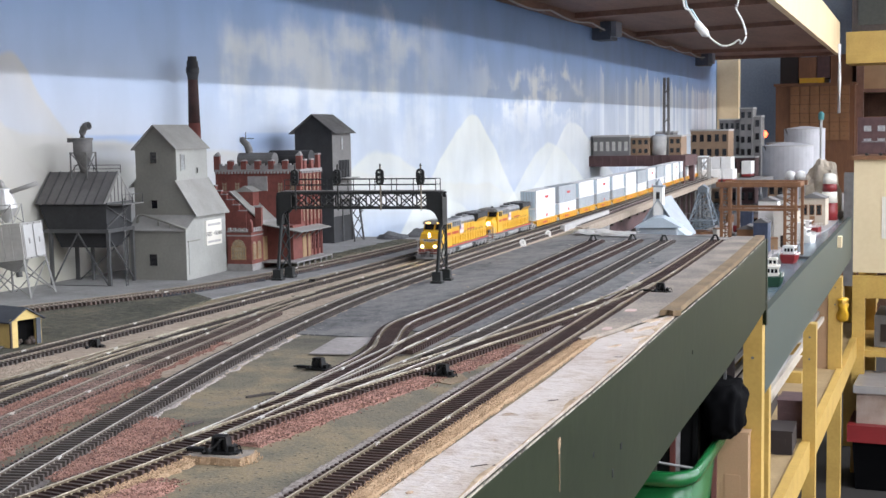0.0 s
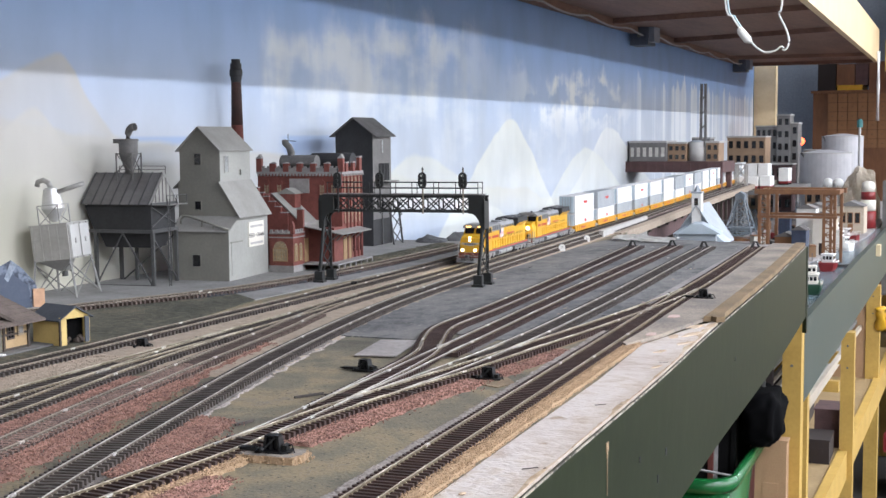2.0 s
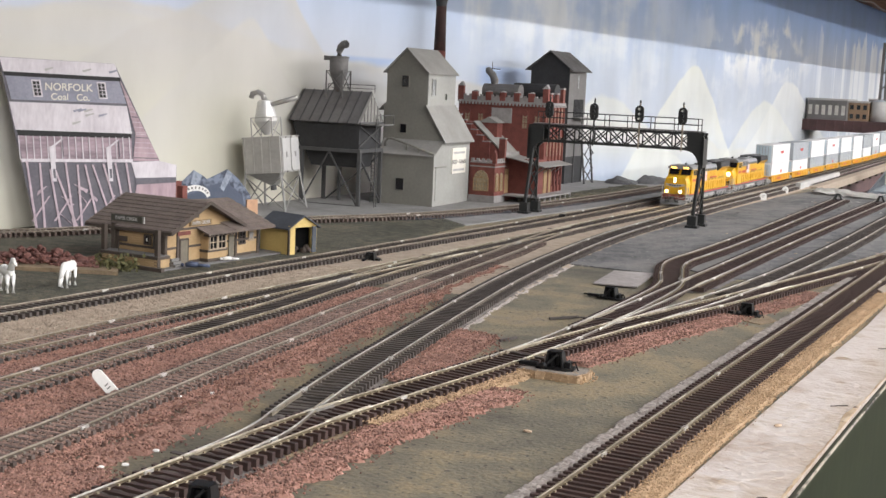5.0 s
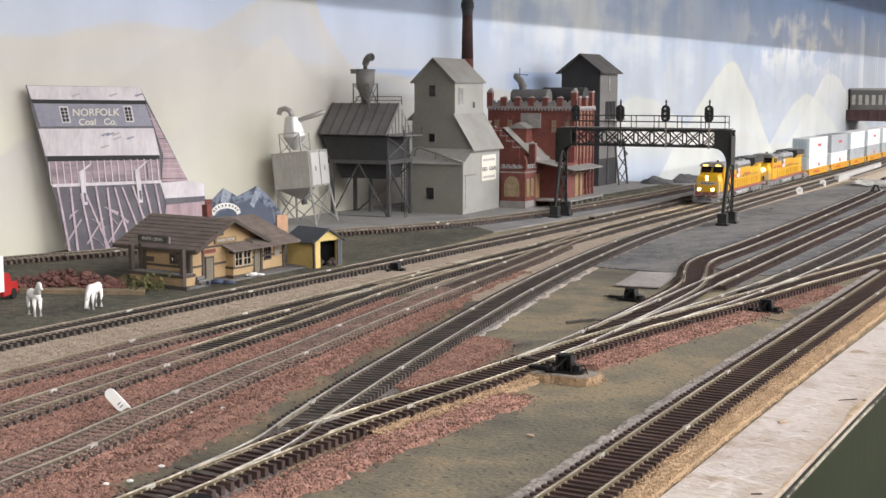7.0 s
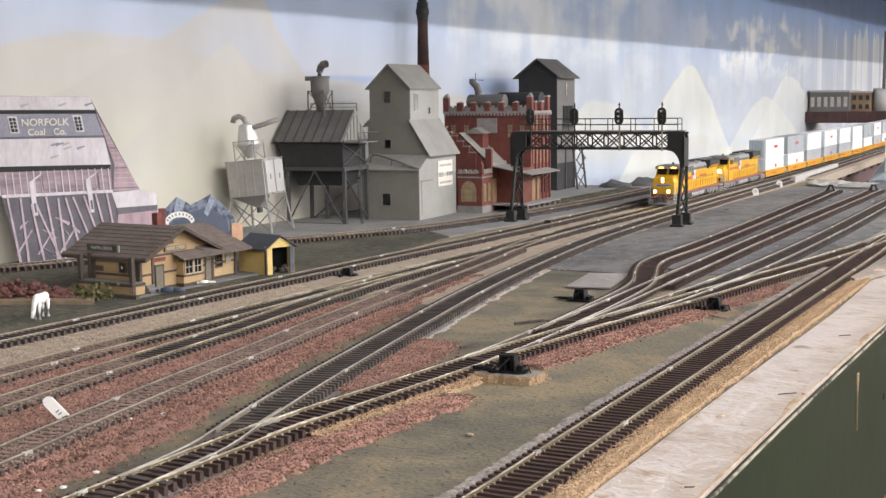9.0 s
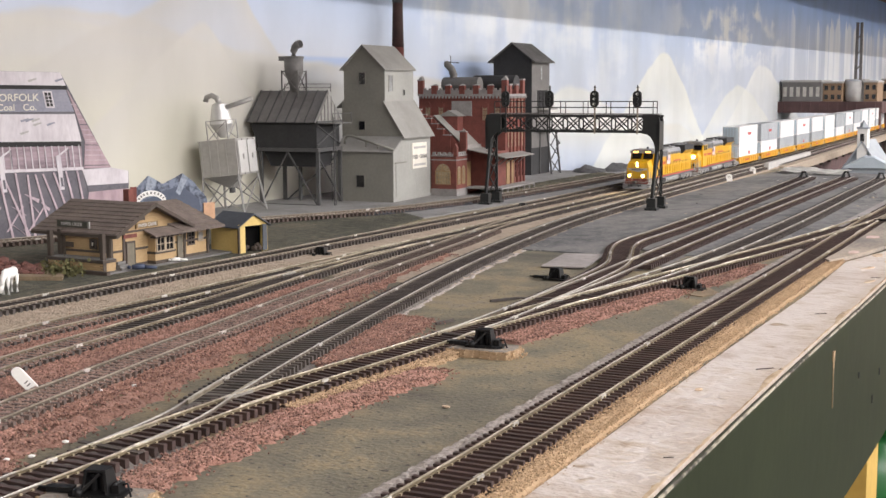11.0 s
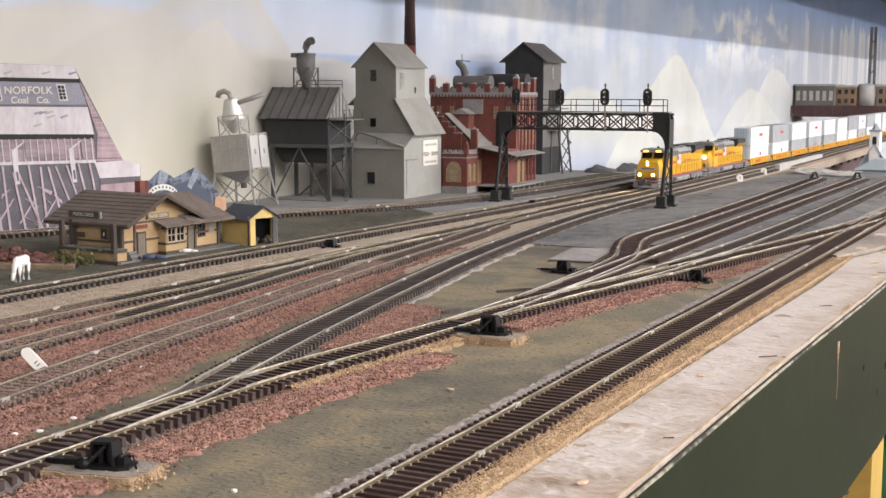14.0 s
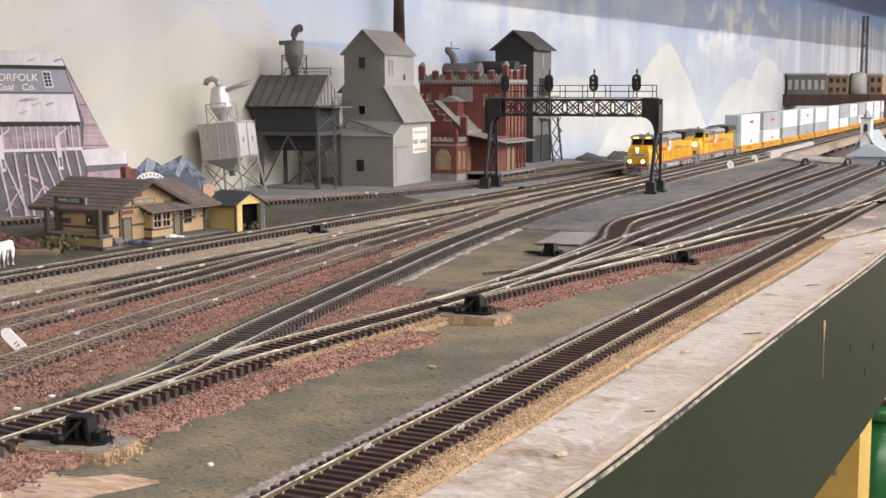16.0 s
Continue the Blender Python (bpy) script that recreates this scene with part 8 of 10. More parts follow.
def well_car(m, upper, lower, red, fine=True):
    t = thing("container_car", "yellow model well car carrying two stacked containers", "freight car", "container cars", m=m)
    L = 0.160
    part("well", prism(B(), [(-0.0165, 0.012, 0.0045), (-0.0165, L - 0.012, 0.0045), (-0.0165, L - 0.006, 0.0140), (-0.0165, L - 0.014, 0.0155), (-0.0165, 0.014, 0.0155), (-0.0165, 0.006, 0.0140)], (0.033, 0, 0)), "car_yellow", t, "yellow well sides")
    part("end_deck", bbox(-0.012, 0.012, 0.0, 0.012, 0.0095, 0.0120), "car_yellow", t)
    part("end_deck", bbox(-0.012, 0.012, L - 0.012, L, 0.0095, 0.0120), "car_yellow", t)
    part("top_rail", bbox(0.0165, 0.0178, 0.013, L - 0.013, 0.0143, 0.0155), "car_yellow", t)
    for i in range(9):
        y = 0.020 + i * 0.015
        part("side_post", bbox(0.0165, 0.0174, y, y + 0.0016, 0.0048, 0.0143), "car_yellow", t)
    part("text_bar", bbox(0.0174, 0.0176, 0.046, 0.074, 0.0085, 0.0115), "toy_red", t)
    bogie(t, 0.004, 2, 0.020)
    for z0, z1, key in ((0.0060, 0.0352, lower), (0.0358, 0.0672, upper)):
        c = part("container", bbox(-0.0138, 0.0138, 0.0105, L - 0.0105, z0, z1), key, t, "plain box container")
        for i in range(14 if fine else 0):
            y = 0.015 + i * 0.0098
            part("rib", bbox(0.0138, 0.0142, y, y + 0.0042, z0 + 0.0015, z1 - 0.0015), key, c)
        for y in (0.0105, L - 0.0125):
            part("corner_post", bbox(0.0136, 0.0145, y, y + 0.002, z0, z1), "box_grey", c)
        for z in (z0, z1 - 0.0014):
            part("edge_rail", bbox(0.0136, 0.0146, 0.0125, L - 0.0125, z, z + 0.0014), key, c)
        door = part("end_door", bbox(-0.0126, 0.0126, 0.0096, 0.0105, z0 + 0.0015, z1 - 0.0015), "end_blue" if key != "box_grey" else key, c, "pale blue grey end doors")
        if fine:
            for x in (-0.0075, -0.0025, 0.0025, 0.0075):
                part("lock_rod", bbox(x - 0.0004, x + 0.0004, 0.0090, 0.0096, z0 + 0.002, z1 - 0.002), "box_grey", door)
    if red:
        mark = [(0.0146, 0.072, 0.0560), (0.0146, 0.098, 0.0560), (0.0146, 0.094, 0.0515), (0.0146, 0.076, 0.0515)]
        part("red_mark", prism(B(), mark, (0.0004, 0, 0)), "mark_red", t, "red panel mark")
        part("red_mark", bbox(0.0146, 0.0150, 0.080, 0.090, 0.0180, 0.0235), "mark_red", t)
    return t


locomotive(on_line(NOSE), True, "yellow and grey model diesel locomotive, headlamps lit, on the main track")
for x in (-0.0092, 0.0092):
    beamer = bpy.data.lights.new("headlamp_beam", "SPOT")
    beamer.energy, beamer.color, beamer.spot_size, beamer.spot_blend, beamer.shadow_soft_size = 0.08, (1.0, 0.66, 0.26), math.radians(46), 0.6, 0.002
    lamp_ob = new("headlamp_beam", beamer)
    lamp_ob.matrix_world = on_line(NOSE) @ pose(x, -0.0045, 0.0178, -76, 0, 0)
s = NOSE + 0.259
second = locomotive(on_line(s), False, "second yellow and grey model diesel locomotive coupled behind the first")
part("headlight", tube(B(), [(0.0092, 0.0014, 0.0300), (0.0092, 0.0, 0.0300)], 0.0030, 14), "head_light", second, "lit warm headlamp")
s += 0.262
W, G = "box_white", "box_grey"
load = [(W, W, True), (G, W, True), (W, G, False), (W, G, True), (W, G, False), (W, W, False), (G, W, False), (W, G, True), (G, W, False), (W, W, False), (W, W, True), (W, G, False), (W, W, False), (G, W, False), (W, W, True), (W, G, False)]
for k, (u, w, red) in enumerate(load):
    if s + 0.17 < run_b[-1]:
        well_car(on_line(s), u, w, red, k < 7)
    s += 0.166


# ---------------------------------------------------------------- shelf that carries the main line on, past the table's end
def offset_line(pts, d, y0, y1):
    r = curve_points(pts, 0.05)
    return [(x + d, y) for x, y, _, _ in r if y0 < y < y1]


right_side = offset_line(TRACK_A, 0.030, 2.40, 4.7)
left_side = offset_line(TRACK_C, -0.10, 2.40, 4.2) + [(-0.98, 5.1)]
sheet("line_shelf", "tan_ballast", right_side + [(-0.86, 5.2)] + left_side[::-1], -0.012, 0.0021, "tan topped shelf carrying the main tracks", "track shelf")
wallpts = [(-0.602, 2.32), (-0.618, 2.5), (-0.640, 2.75)]
solo("parapet", along(curve_points(wallpts, 0.02), [(-0.004, -0.03), (0.004, -0.03), (0.004, 0.012), (-0.004, 0.012)]), "pale_trim", "low white retaining wall beside the main tracks", "retaining wall")
solo("red_parapet", along(curve_points([(-0.640, 2.752), (-0.672, 3.1), (-0.71, 3.5)], 0.02), [(-0.003, -0.05), (0.003, -0.05), (0.003, 0.006), (-0.003, 0.006)]), "brick_dull", "dull red retaining wall beside the main tracks", "retaining wall")
for k in range(16):
    y = 2.75 + k * 0.11
    x = np.interp(y, [p[1] for p in right_side], [p[0] for p in right_side])
    t = thing("trestle_bent", "brown wooden trestle bent under the track shelf", "trestle bent", "trestle bents", m=pose(x - 0.02, y, -0.14))
    for dx in (0.0, -0.06, -0.12):
        part("post", bbox(dx - 0.003, dx + 0.003, -0.003, 0.003, 0, 0.128), "depot_trim", t)
    part("cap", bbox(-0.13, 0.01, -0.004, 0.004, 0.1185, 0.1278), "depot_trim", t)

# ---------------------------------------------------------------- upper deck
UP = 0.53


def deck_front(y):
    return -0.460 - 0.0475 * (y - 3.47)


mat("beam_cream", (0.76, 0.60, 0.36), 0.55, other=(0.68, 0.52, 0.3), scale=8, fine=80, bump=0.1)
mat("bracket_grey", (0.085, 0.10, 0.135), 0.6, scale=40)
mat("bracket_pale", (0.22, 0.24, 0.29), 0.6, scale=40)
sheet("upper_deck", "brown_ply", [(deck_front(-1.5), -1.5), (deck_front(6.75), 6.75), (wall_x(6.75) + 0.003, 6.75), (wall_x(-1.5) + 0.003, -1.5)], UP, UP + 0.02, "brown plywood upper deck over the table", "upper deck")
fy = [(deck_front(y), y) for y in (-1.5, 1.0, 3.5, 6.75)]
solo("upper_front_board", along(curve_points(fy, 0.2), [(0.0, UP - 0.012), (0.02, UP - 0.012), (0.02, UP + 0.145), (0.0, UP + 0.145)]), "beam_cream", "cream painted front board of the upper deck", "fascia", kind="structure")
for yf, yw in ((-0.9, -0.8), (0.0, 0.15), (0.8, 1.0), (1.5, 1.75), (2.2, 2.35), (3.0, 3.12), (3.76, 3.9), (4.56, 4.78), (6.05, 5.98), (6.6, 6.6)):
    solo("deck_joist", prism(B(), [(deck_front(yf) - 0.002, yf, UP), (wall_x(yw) + 0.03, yw, UP), (wall_x(yw) + 0.03, yw + 0.045, UP), (deck_front(yf) - 0.002, yf + 0.045, UP)], (0, 0, -0.016)), "brown_ply", "brown joist under the upper deck", "joist", kind="structure")
wy = [(wall_x(y) + 0.004, y) for y in (-1.4, 2.0, 4.0, 6.55)]
solo("wall_cleat", along(curve_points(wy, 0.2), [(0.0, UP - 0.022), (0.025, UP - 0.022), (0.025, UP), (0.0, UP)]), "brown_ply", "brown cleat holding the upper deck to the wall", "cleat", kind="structure")
for y in (2.3, 4.27, 6.28):
    t = thing("shelf_bracket", "dark blue grey metal bracket under the upper deck", "bracket", "deck brackets", m=pose(wall_x(y) + 0.004, y, UP - 0.030))
    part("plate", bbox(0.0, 0.060, -0.045, 0.045, -0.030, 0.028), "bracket_grey", t)
    part("tongue", bbox(0.060, 0.078, -0.036, 0.036, -0.020, 0.028), "bracket_pale", t, "paler bracket face")
    part("bolt", tube(B(), [(0.030, -0.048, 0.0), (0.030, -0.045, 0.0)], 0.006, 10), "steel_mid", t)
cable = B()
pts = [(wall_x(y) + 0.045, y, UP - 0.018 - 0.012 * abs(math.sin(y * 7.0))) for y in np.arange(2.2, 6.4, 0.06)]
tube(cable, pts, 0.0028, 6)
mat("cable_grey", (0.42, 0.40, 0.39), 0.6, scale=40)
solo("wall_cable", cable, "cable_grey", "grey cable looped along the deck cleat", "cable", smooth=True)

# hanging white lead with a plug


def hang(pts, r, key, name, label, cat):
    return solo(name, tube(B(), pts, r, 10), key, label, cat, smooth=True)


cordx, cordy = -0.31, 2.13
t = thing("hanging_lead", "white electric lead with inline plug hanging from the deck", "electric lead", m=pose(cordx, cordy, 0))
c1 = curve_points([(-0.041, 0.60), (-0.036, 0.388), (-0.024, 0.358), (-0.011, 0.337)], 0.006)
part("lead", tube(B(), [(a, 0.0, b) for a, b, _, _ in c1], 0.0014, 8), "chalk_white", t, "", True)
part("lead", tube(B(), [(a + 0.0034, 0.002, b) for a, b, _, _ in c1], 0.0014, 8), "pale_cyan", t, "pale cyan wire", True)
part("plug", tube(B(), [(-0.015, 0, 0.341), (-0.012, 0, 0.337), (-0.001, 0, 0.323), (0.004, 0, 0.319)], [0.003, 0.0060, 0.0066, 0.0028], 12), "chalk_white", t, "white plug body")
c2 = curve_points([(0.003, 0.321), (0.012, 0.311), (0.026, 0.303), (0.040, 0.305), (0.049, 0.311), (0.053, 0.308)], 0.004)
part("lead", tube(B(), [(a, 0.0, b) for a, b, _, _ in c2], 0.0015, 8), "chalk_white", t, "", True)
c3 = curve_points([(0.050, 0.307), (0.055, 0.306), (0.060, 0.318), (0.055, 0.338), (0.044, 0.362), (0.049, 0.385), (0.050, 0.60)], 0.004)
part("lead", tube(B(), [(a, 0.003, b) for a, b, _, _ in c3], 0.0015, 8), "chalk_white", t, "", True)
hang([(deck_front(6.5) + 0.03, 6.5, 0.56), (deck_front(6.5) + 0.031, 6.5, 0.40), (deck_front(6.5) + 0.030, 6.5, 0.235)], 0.008, "chalk_white", "hanging_tube", "white plastic tube hanging from the upper deck", "tube")


# ---------------------------------------------------------------- the lower harbour table beyond
LOW = -0.14
mat("harbour_water", (0.16, 0.21, 0.24), 0.25, other=(0.11, 0.15, 0.18), scale=20)
mat("rust_brown", (0.24, 0.115, 0.05), 0.8, other=(0.15, 0.07, 0.035), scale=60)
mat("derrick_blue", (0.20, 0.23, 0.26), 0.6, other=(0.14, 0.16, 0.18), scale=60)
mat("roof_pale", (0.46, 0.53, 0.58), 0.55, other=(0.38, 0.44, 0.49), scale=30)
mat("church_grey", (0.34, 0.37, 0.40), 0.7, other=(0.28, 0.31, 0.34), scale=40)
mat("town_grey", (0.20, 0.19, 0.185), 0.8, other=(0.14, 0.135, 0.13), scale=30)
mat("town_tan", (0.30, 0.20, 0.125), 0.8, other=(0.22, 0.145, 0.09), scale=30)
mat("tank_white", (0.47, 0.465, 0.48), 0.5, other=(0.36, 0.355, 0.37), scale=20)
mat("box_brown", (0.30, 0.155, 0.07), 0.8, other=(0.2, 0.1, 0.05), scale=20)
mat("dark_shelf", (0.026, 0.017, 0.015), 0.8, other=(0.017, 0.011, 0.010), scale=20)
mat("carton", (0.40, 0.25, 0.14), 0.85, other=(0.32, 0.2, 0.11), scale=15)
mat("tub_green", (0.012, 0.115, 0.03), 0.25, other=(0.009, 0.09, 0.023), scale=15)
mat("bag_black", (0.004, 0.004, 0.0045), 0.85, scale=15, spec=0.03)
mat("tote_red", (0.24, 0.022, 0.024), 0.4, scale=15)
mat("lid_clear", (0.36, 0.34, 0.33), 0.25, other=(0.28, 0.265, 0.255), scale=15)
mat("hull_green", (0.012, 0.055, 0.028), 0.4, other=(0.009, 0.04, 0.02), scale=15)
mat("bin_cream", (0.38, 0.31, 0.26), 0.35, other=(0.27, 0.20, 0.165), scale=18, contrast=(0.4, 0.6))
mat("moulding_beige", (0.50, 0.45, 0.37), 0.6, other=(0.38, 0.33, 0.26), scale=18)
mat("tan_rock", (0.56, 0.49, 0.39), 0.9, other=(0.44, 0.37, 0.28), scale=24, fine=160, bump=0.8)

F2 = [(-0.247, 2.31), (-0.28, 3.2), (-0.328, 4.6), (-0.40, 6.4)]
f2 = curve_points(F2, 0.1)
f2pts = [(a - 0.012, b) for a, b, _, _ in f2]
sheet("harbour_table", "harbour_water", f2pts + [(wall_x(6.4) + 0.003, 6.4), (wall_x(2.31) + 0.003, 2.31)], LOW - 0.02, LOW, "blue grey painted harbour table behind the yard", "table top")
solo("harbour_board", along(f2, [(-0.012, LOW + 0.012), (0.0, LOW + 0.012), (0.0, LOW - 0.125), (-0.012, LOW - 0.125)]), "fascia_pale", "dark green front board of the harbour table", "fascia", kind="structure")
sheet("deck_end_board", "fascia_green", [(-0.236, 2.251), (-0.236, 2.262), (-0.46, 2.325), (-0.58, 2.388), (-0.58, 2.377), (-0.46, 2.311)], -0.14, -0.0005, "green end board of the yard table", "fascia")
# quay ground
sheet("quay", "pale_slab", [(-0.42, 3.0), (-0.36, 4.2), (-0.42, 6.3), (-0.75, 6.3), (-0.70, 3.6), (-0.60, 2.8)], LOW, LOW + 0.006, "pale grey harbour quay", "quay")


def church():
    t = thing("model_church", "pale grey model church with a white steeple", "model church", m=pose(-0.563, 2.87, LOW))
    part("nave", prism(B(), [(-0.045, 0, 0), (0.045, 0, 0), (0.045, 0, 0.10), (0.0, 0, 0.165), (-0.045, 0, 0.10)], (0, 0.11, 0)), "church_grey", t, "pale grey clapboard nave")
    for s in (-1, 1):
        part("roof", roof_slab(B(), (s * 0.056, -0.008, 0.088), (s * 0.056, 0.118, 0.088), (0, 0.118, 0.170), (0, -0.008, 0.170), 0.003), "church_grey", t, "pale blue grey roof")
    part("steeple", bbox(-0.010, 0.010, -0.006, 0.014, 0.10, 0.194), "chalk_white", t, "white steeple")
    part("steeple_top", prism(B(), [(-0.012, -0.008, 0.194), (0.012, -0.008, 0.194), (0.012, 0.016, 0.194), (-0.012, 0.016, 0.194)], (0, 0, 0.004)), "church_grey", t)
    part("spire", tube(B(), [(0, 0.004, 0.198), (0, 0.004, 0.212)], [0.009, 0.0008], 4), "church_grey", t)
    part("belfry_window", bbox(-0.004, 0.004, -0.0068, -0.006, 0.168, 0.184), "dark_glass", t)
    part("gable_window", bbox(-0.006, 0.006, -0.0008, 0.0, 0.125, 0.140), "dark_glass", t)


church()
for x, y, z, a, w, d, h in ((-0.507, 2.66, 0.064, 8, 0.108, 0.10, 0.034), (-0.455, 2.42, 0.102, 10, 0.085, 0.07, 0.018)):
    t = thing("pale_roof_house", "low model house under a pale paper roof", "model house", "paper roof houses", m=pose(x, y, LOW, 0, 0, a))
    part("wall", bbox(-w / 2 + 0.01, w / 2 - 0.01, 0.005, d - 0.005, 0, z + 0.04), "church_grey", t)
    part("roof", prism(B(), [(-w / 2, 0, z + 0.04), (w / 2, 0, z + 0.04), (w * 0.1, 0, z + 0.04 + h), (-w * 0.1, 0, z + 0.04 + h)], (0, d, 0)), "roof_pale", t, "pale blue paper roof")


def paper():
    """A crumpled white sheet lying across the table's end."""
    bm = B()
    nx, ny = 16, 8
    grid = []
    for j in range(ny + 1):
        for i in range(nx + 1):
            u, v = i / nx, j / ny
            x = -0.560 + 0.115 * u + 0.006 * noise.noise((u * 5, v * 5, 1))
            y = 2.245 - 0.035 * u + 0.050 * v + 0.006 * noise.noise((u * 5, v * 4, 7))
            h = 0.0030 + 0.011 * (v * (1.3 - v)) + 0.006 * abs(noise.noise((u * 3.5, v * 3, 3))) + 0.0025 * noise.noise((u * 11, v * 9, 5))
            grid.append(bm.verts.new((x, y, max(h, 0.0022))))
    for j in range(ny):
        for i in range(nx):
            a = j * (nx + 1) + i
            bm.faces.new((grid[a], grid[a + 1], grid[a + nx + 2], grid[a + nx + 1]))
    bmesh.ops.solidify(bm, geom=bm.faces[:], thickness=0.0005)
    solo("crumpled_paper", bm, "chalk_white", "crumpled white paper lying by the buffer stops", "paper")


paper()


def derrick():
    t = thing("oil_derrick", "grey blue lattice model tower on a round base", "lattice tower", m=pose(-0.690, 3.95, LOW))
    part("base", tube(B(), [(0, 0, 0), (0, 0, 0.012)], 0.05, 24), "rust_brown", t, "rusty round base")
    b, c, H0 = 0.044, 0.011, 0.128
    for sx in (-1, 1):
        for sy in (-1, 1):
            part("leg", beam(B(), (sx * b, sy * b, 0.012), (sx * c, sy * c, H0), 0.0034), "derrick_blue", t)
    for k in range(6):
        f0, f1 = k / 6, (k + 1) / 6
        w0, w1 = b + (c - b) * f0, b + (c - b) * f1
        z0, z1 = 0.012 + (H0 - 0.012) * f0, 0.012 + (H0 - 0.012) * f1
        for s in (-1, 1):
            part("brace", beam(B(), (-w0, s * w0, z0), (w1, s * w1, z1), 0.0016), "derrick_blue", t)
            part("brace", beam(B(), (w0, s * w0, z0), (-w1, s * w1, z1), 0.0016), "derrick_blue", t)
            part("girt", beam(B(), (-w1, s * w1, z1), (w1, s * w1, z1), 0.0016), "derrick_blue", t)
            part("brace", beam(B(), (s * w0, -w0, z0), (s * w1, w1, z1), 0.0016), "derrick_blue", t)
    part("crown", bbox(-0.014, 0.014, -0.014, 0.014, H0, H0 + 0.012), "derrick_blue", t)
    part("crown_cap", prism(B(), [(-0.016, -0.016, H0 + 0.012), (0.016, -0.016, H0 + 0.012), (0.0, -0.016, H0 + 0.022)], (0, 0.032, 0)), "derrick_blue", t)
    part("platform", bbox(-0.034, 0.034, -0.034, 0.034, 0.040, 0.044), "derrick_blue", t)


derrick()


def gantry():
    t = thing("dock_gantry", "rusty brown model dock gantry crane frame", "dock gantry", m=pose(-0.515, 3.32, LOW))
    W, D, H1 = 0.178, 0.12, 0.173
    for x in (0.0, 0.020, W - 0.025, W):
        for y in (0.0, D):
            part("leg", bbox(x - 0.0035, x + 0.0035, y - 0.0035, y + 0.0035, 0, H1), "rust_brown", t)
    for y in (0.0, D):
        part("top_beam", bbox(-0.012, W + 0.012, y - 0.008, y + 0.008, H1, H1 + 0.012), "rust_brown", t, "rusty top girder")
        part("mid_beam", bbox(-0.006, W + 0.006, y - 0.005, y + 0.005, 0.115, 0.121), "rust_brown", t)
    for x in (0.010, W - 0.012):
        for k in range(11):
            part("rung", beam(B(), (x - 0.012, 0, 0.012 + k * 0.016), (x + 0.012, 0, 0.012 + k * 0.016), 0.0034), "rust_brown", t)
            part("brace", beam(B(), (x - 0.012 * (-1) ** k, 0, 0.012 + k * 0.016), (x + 0.012 * (-1) ** k, 0, 0.028 + k * 0.016), 0.0022), "rust_brown", t)
    for x in (0.0, W):
        part("cross_beam", bbox(x - 0.006, x + 0.006, 0, D, H1, H1 + 0.010), "rust_brown", t)
    part("rail_foot", bbox(W - 0.03, W + 0.05, -0.008, 0.008, 0, 0.006), "steel_dark", t)


gantry()


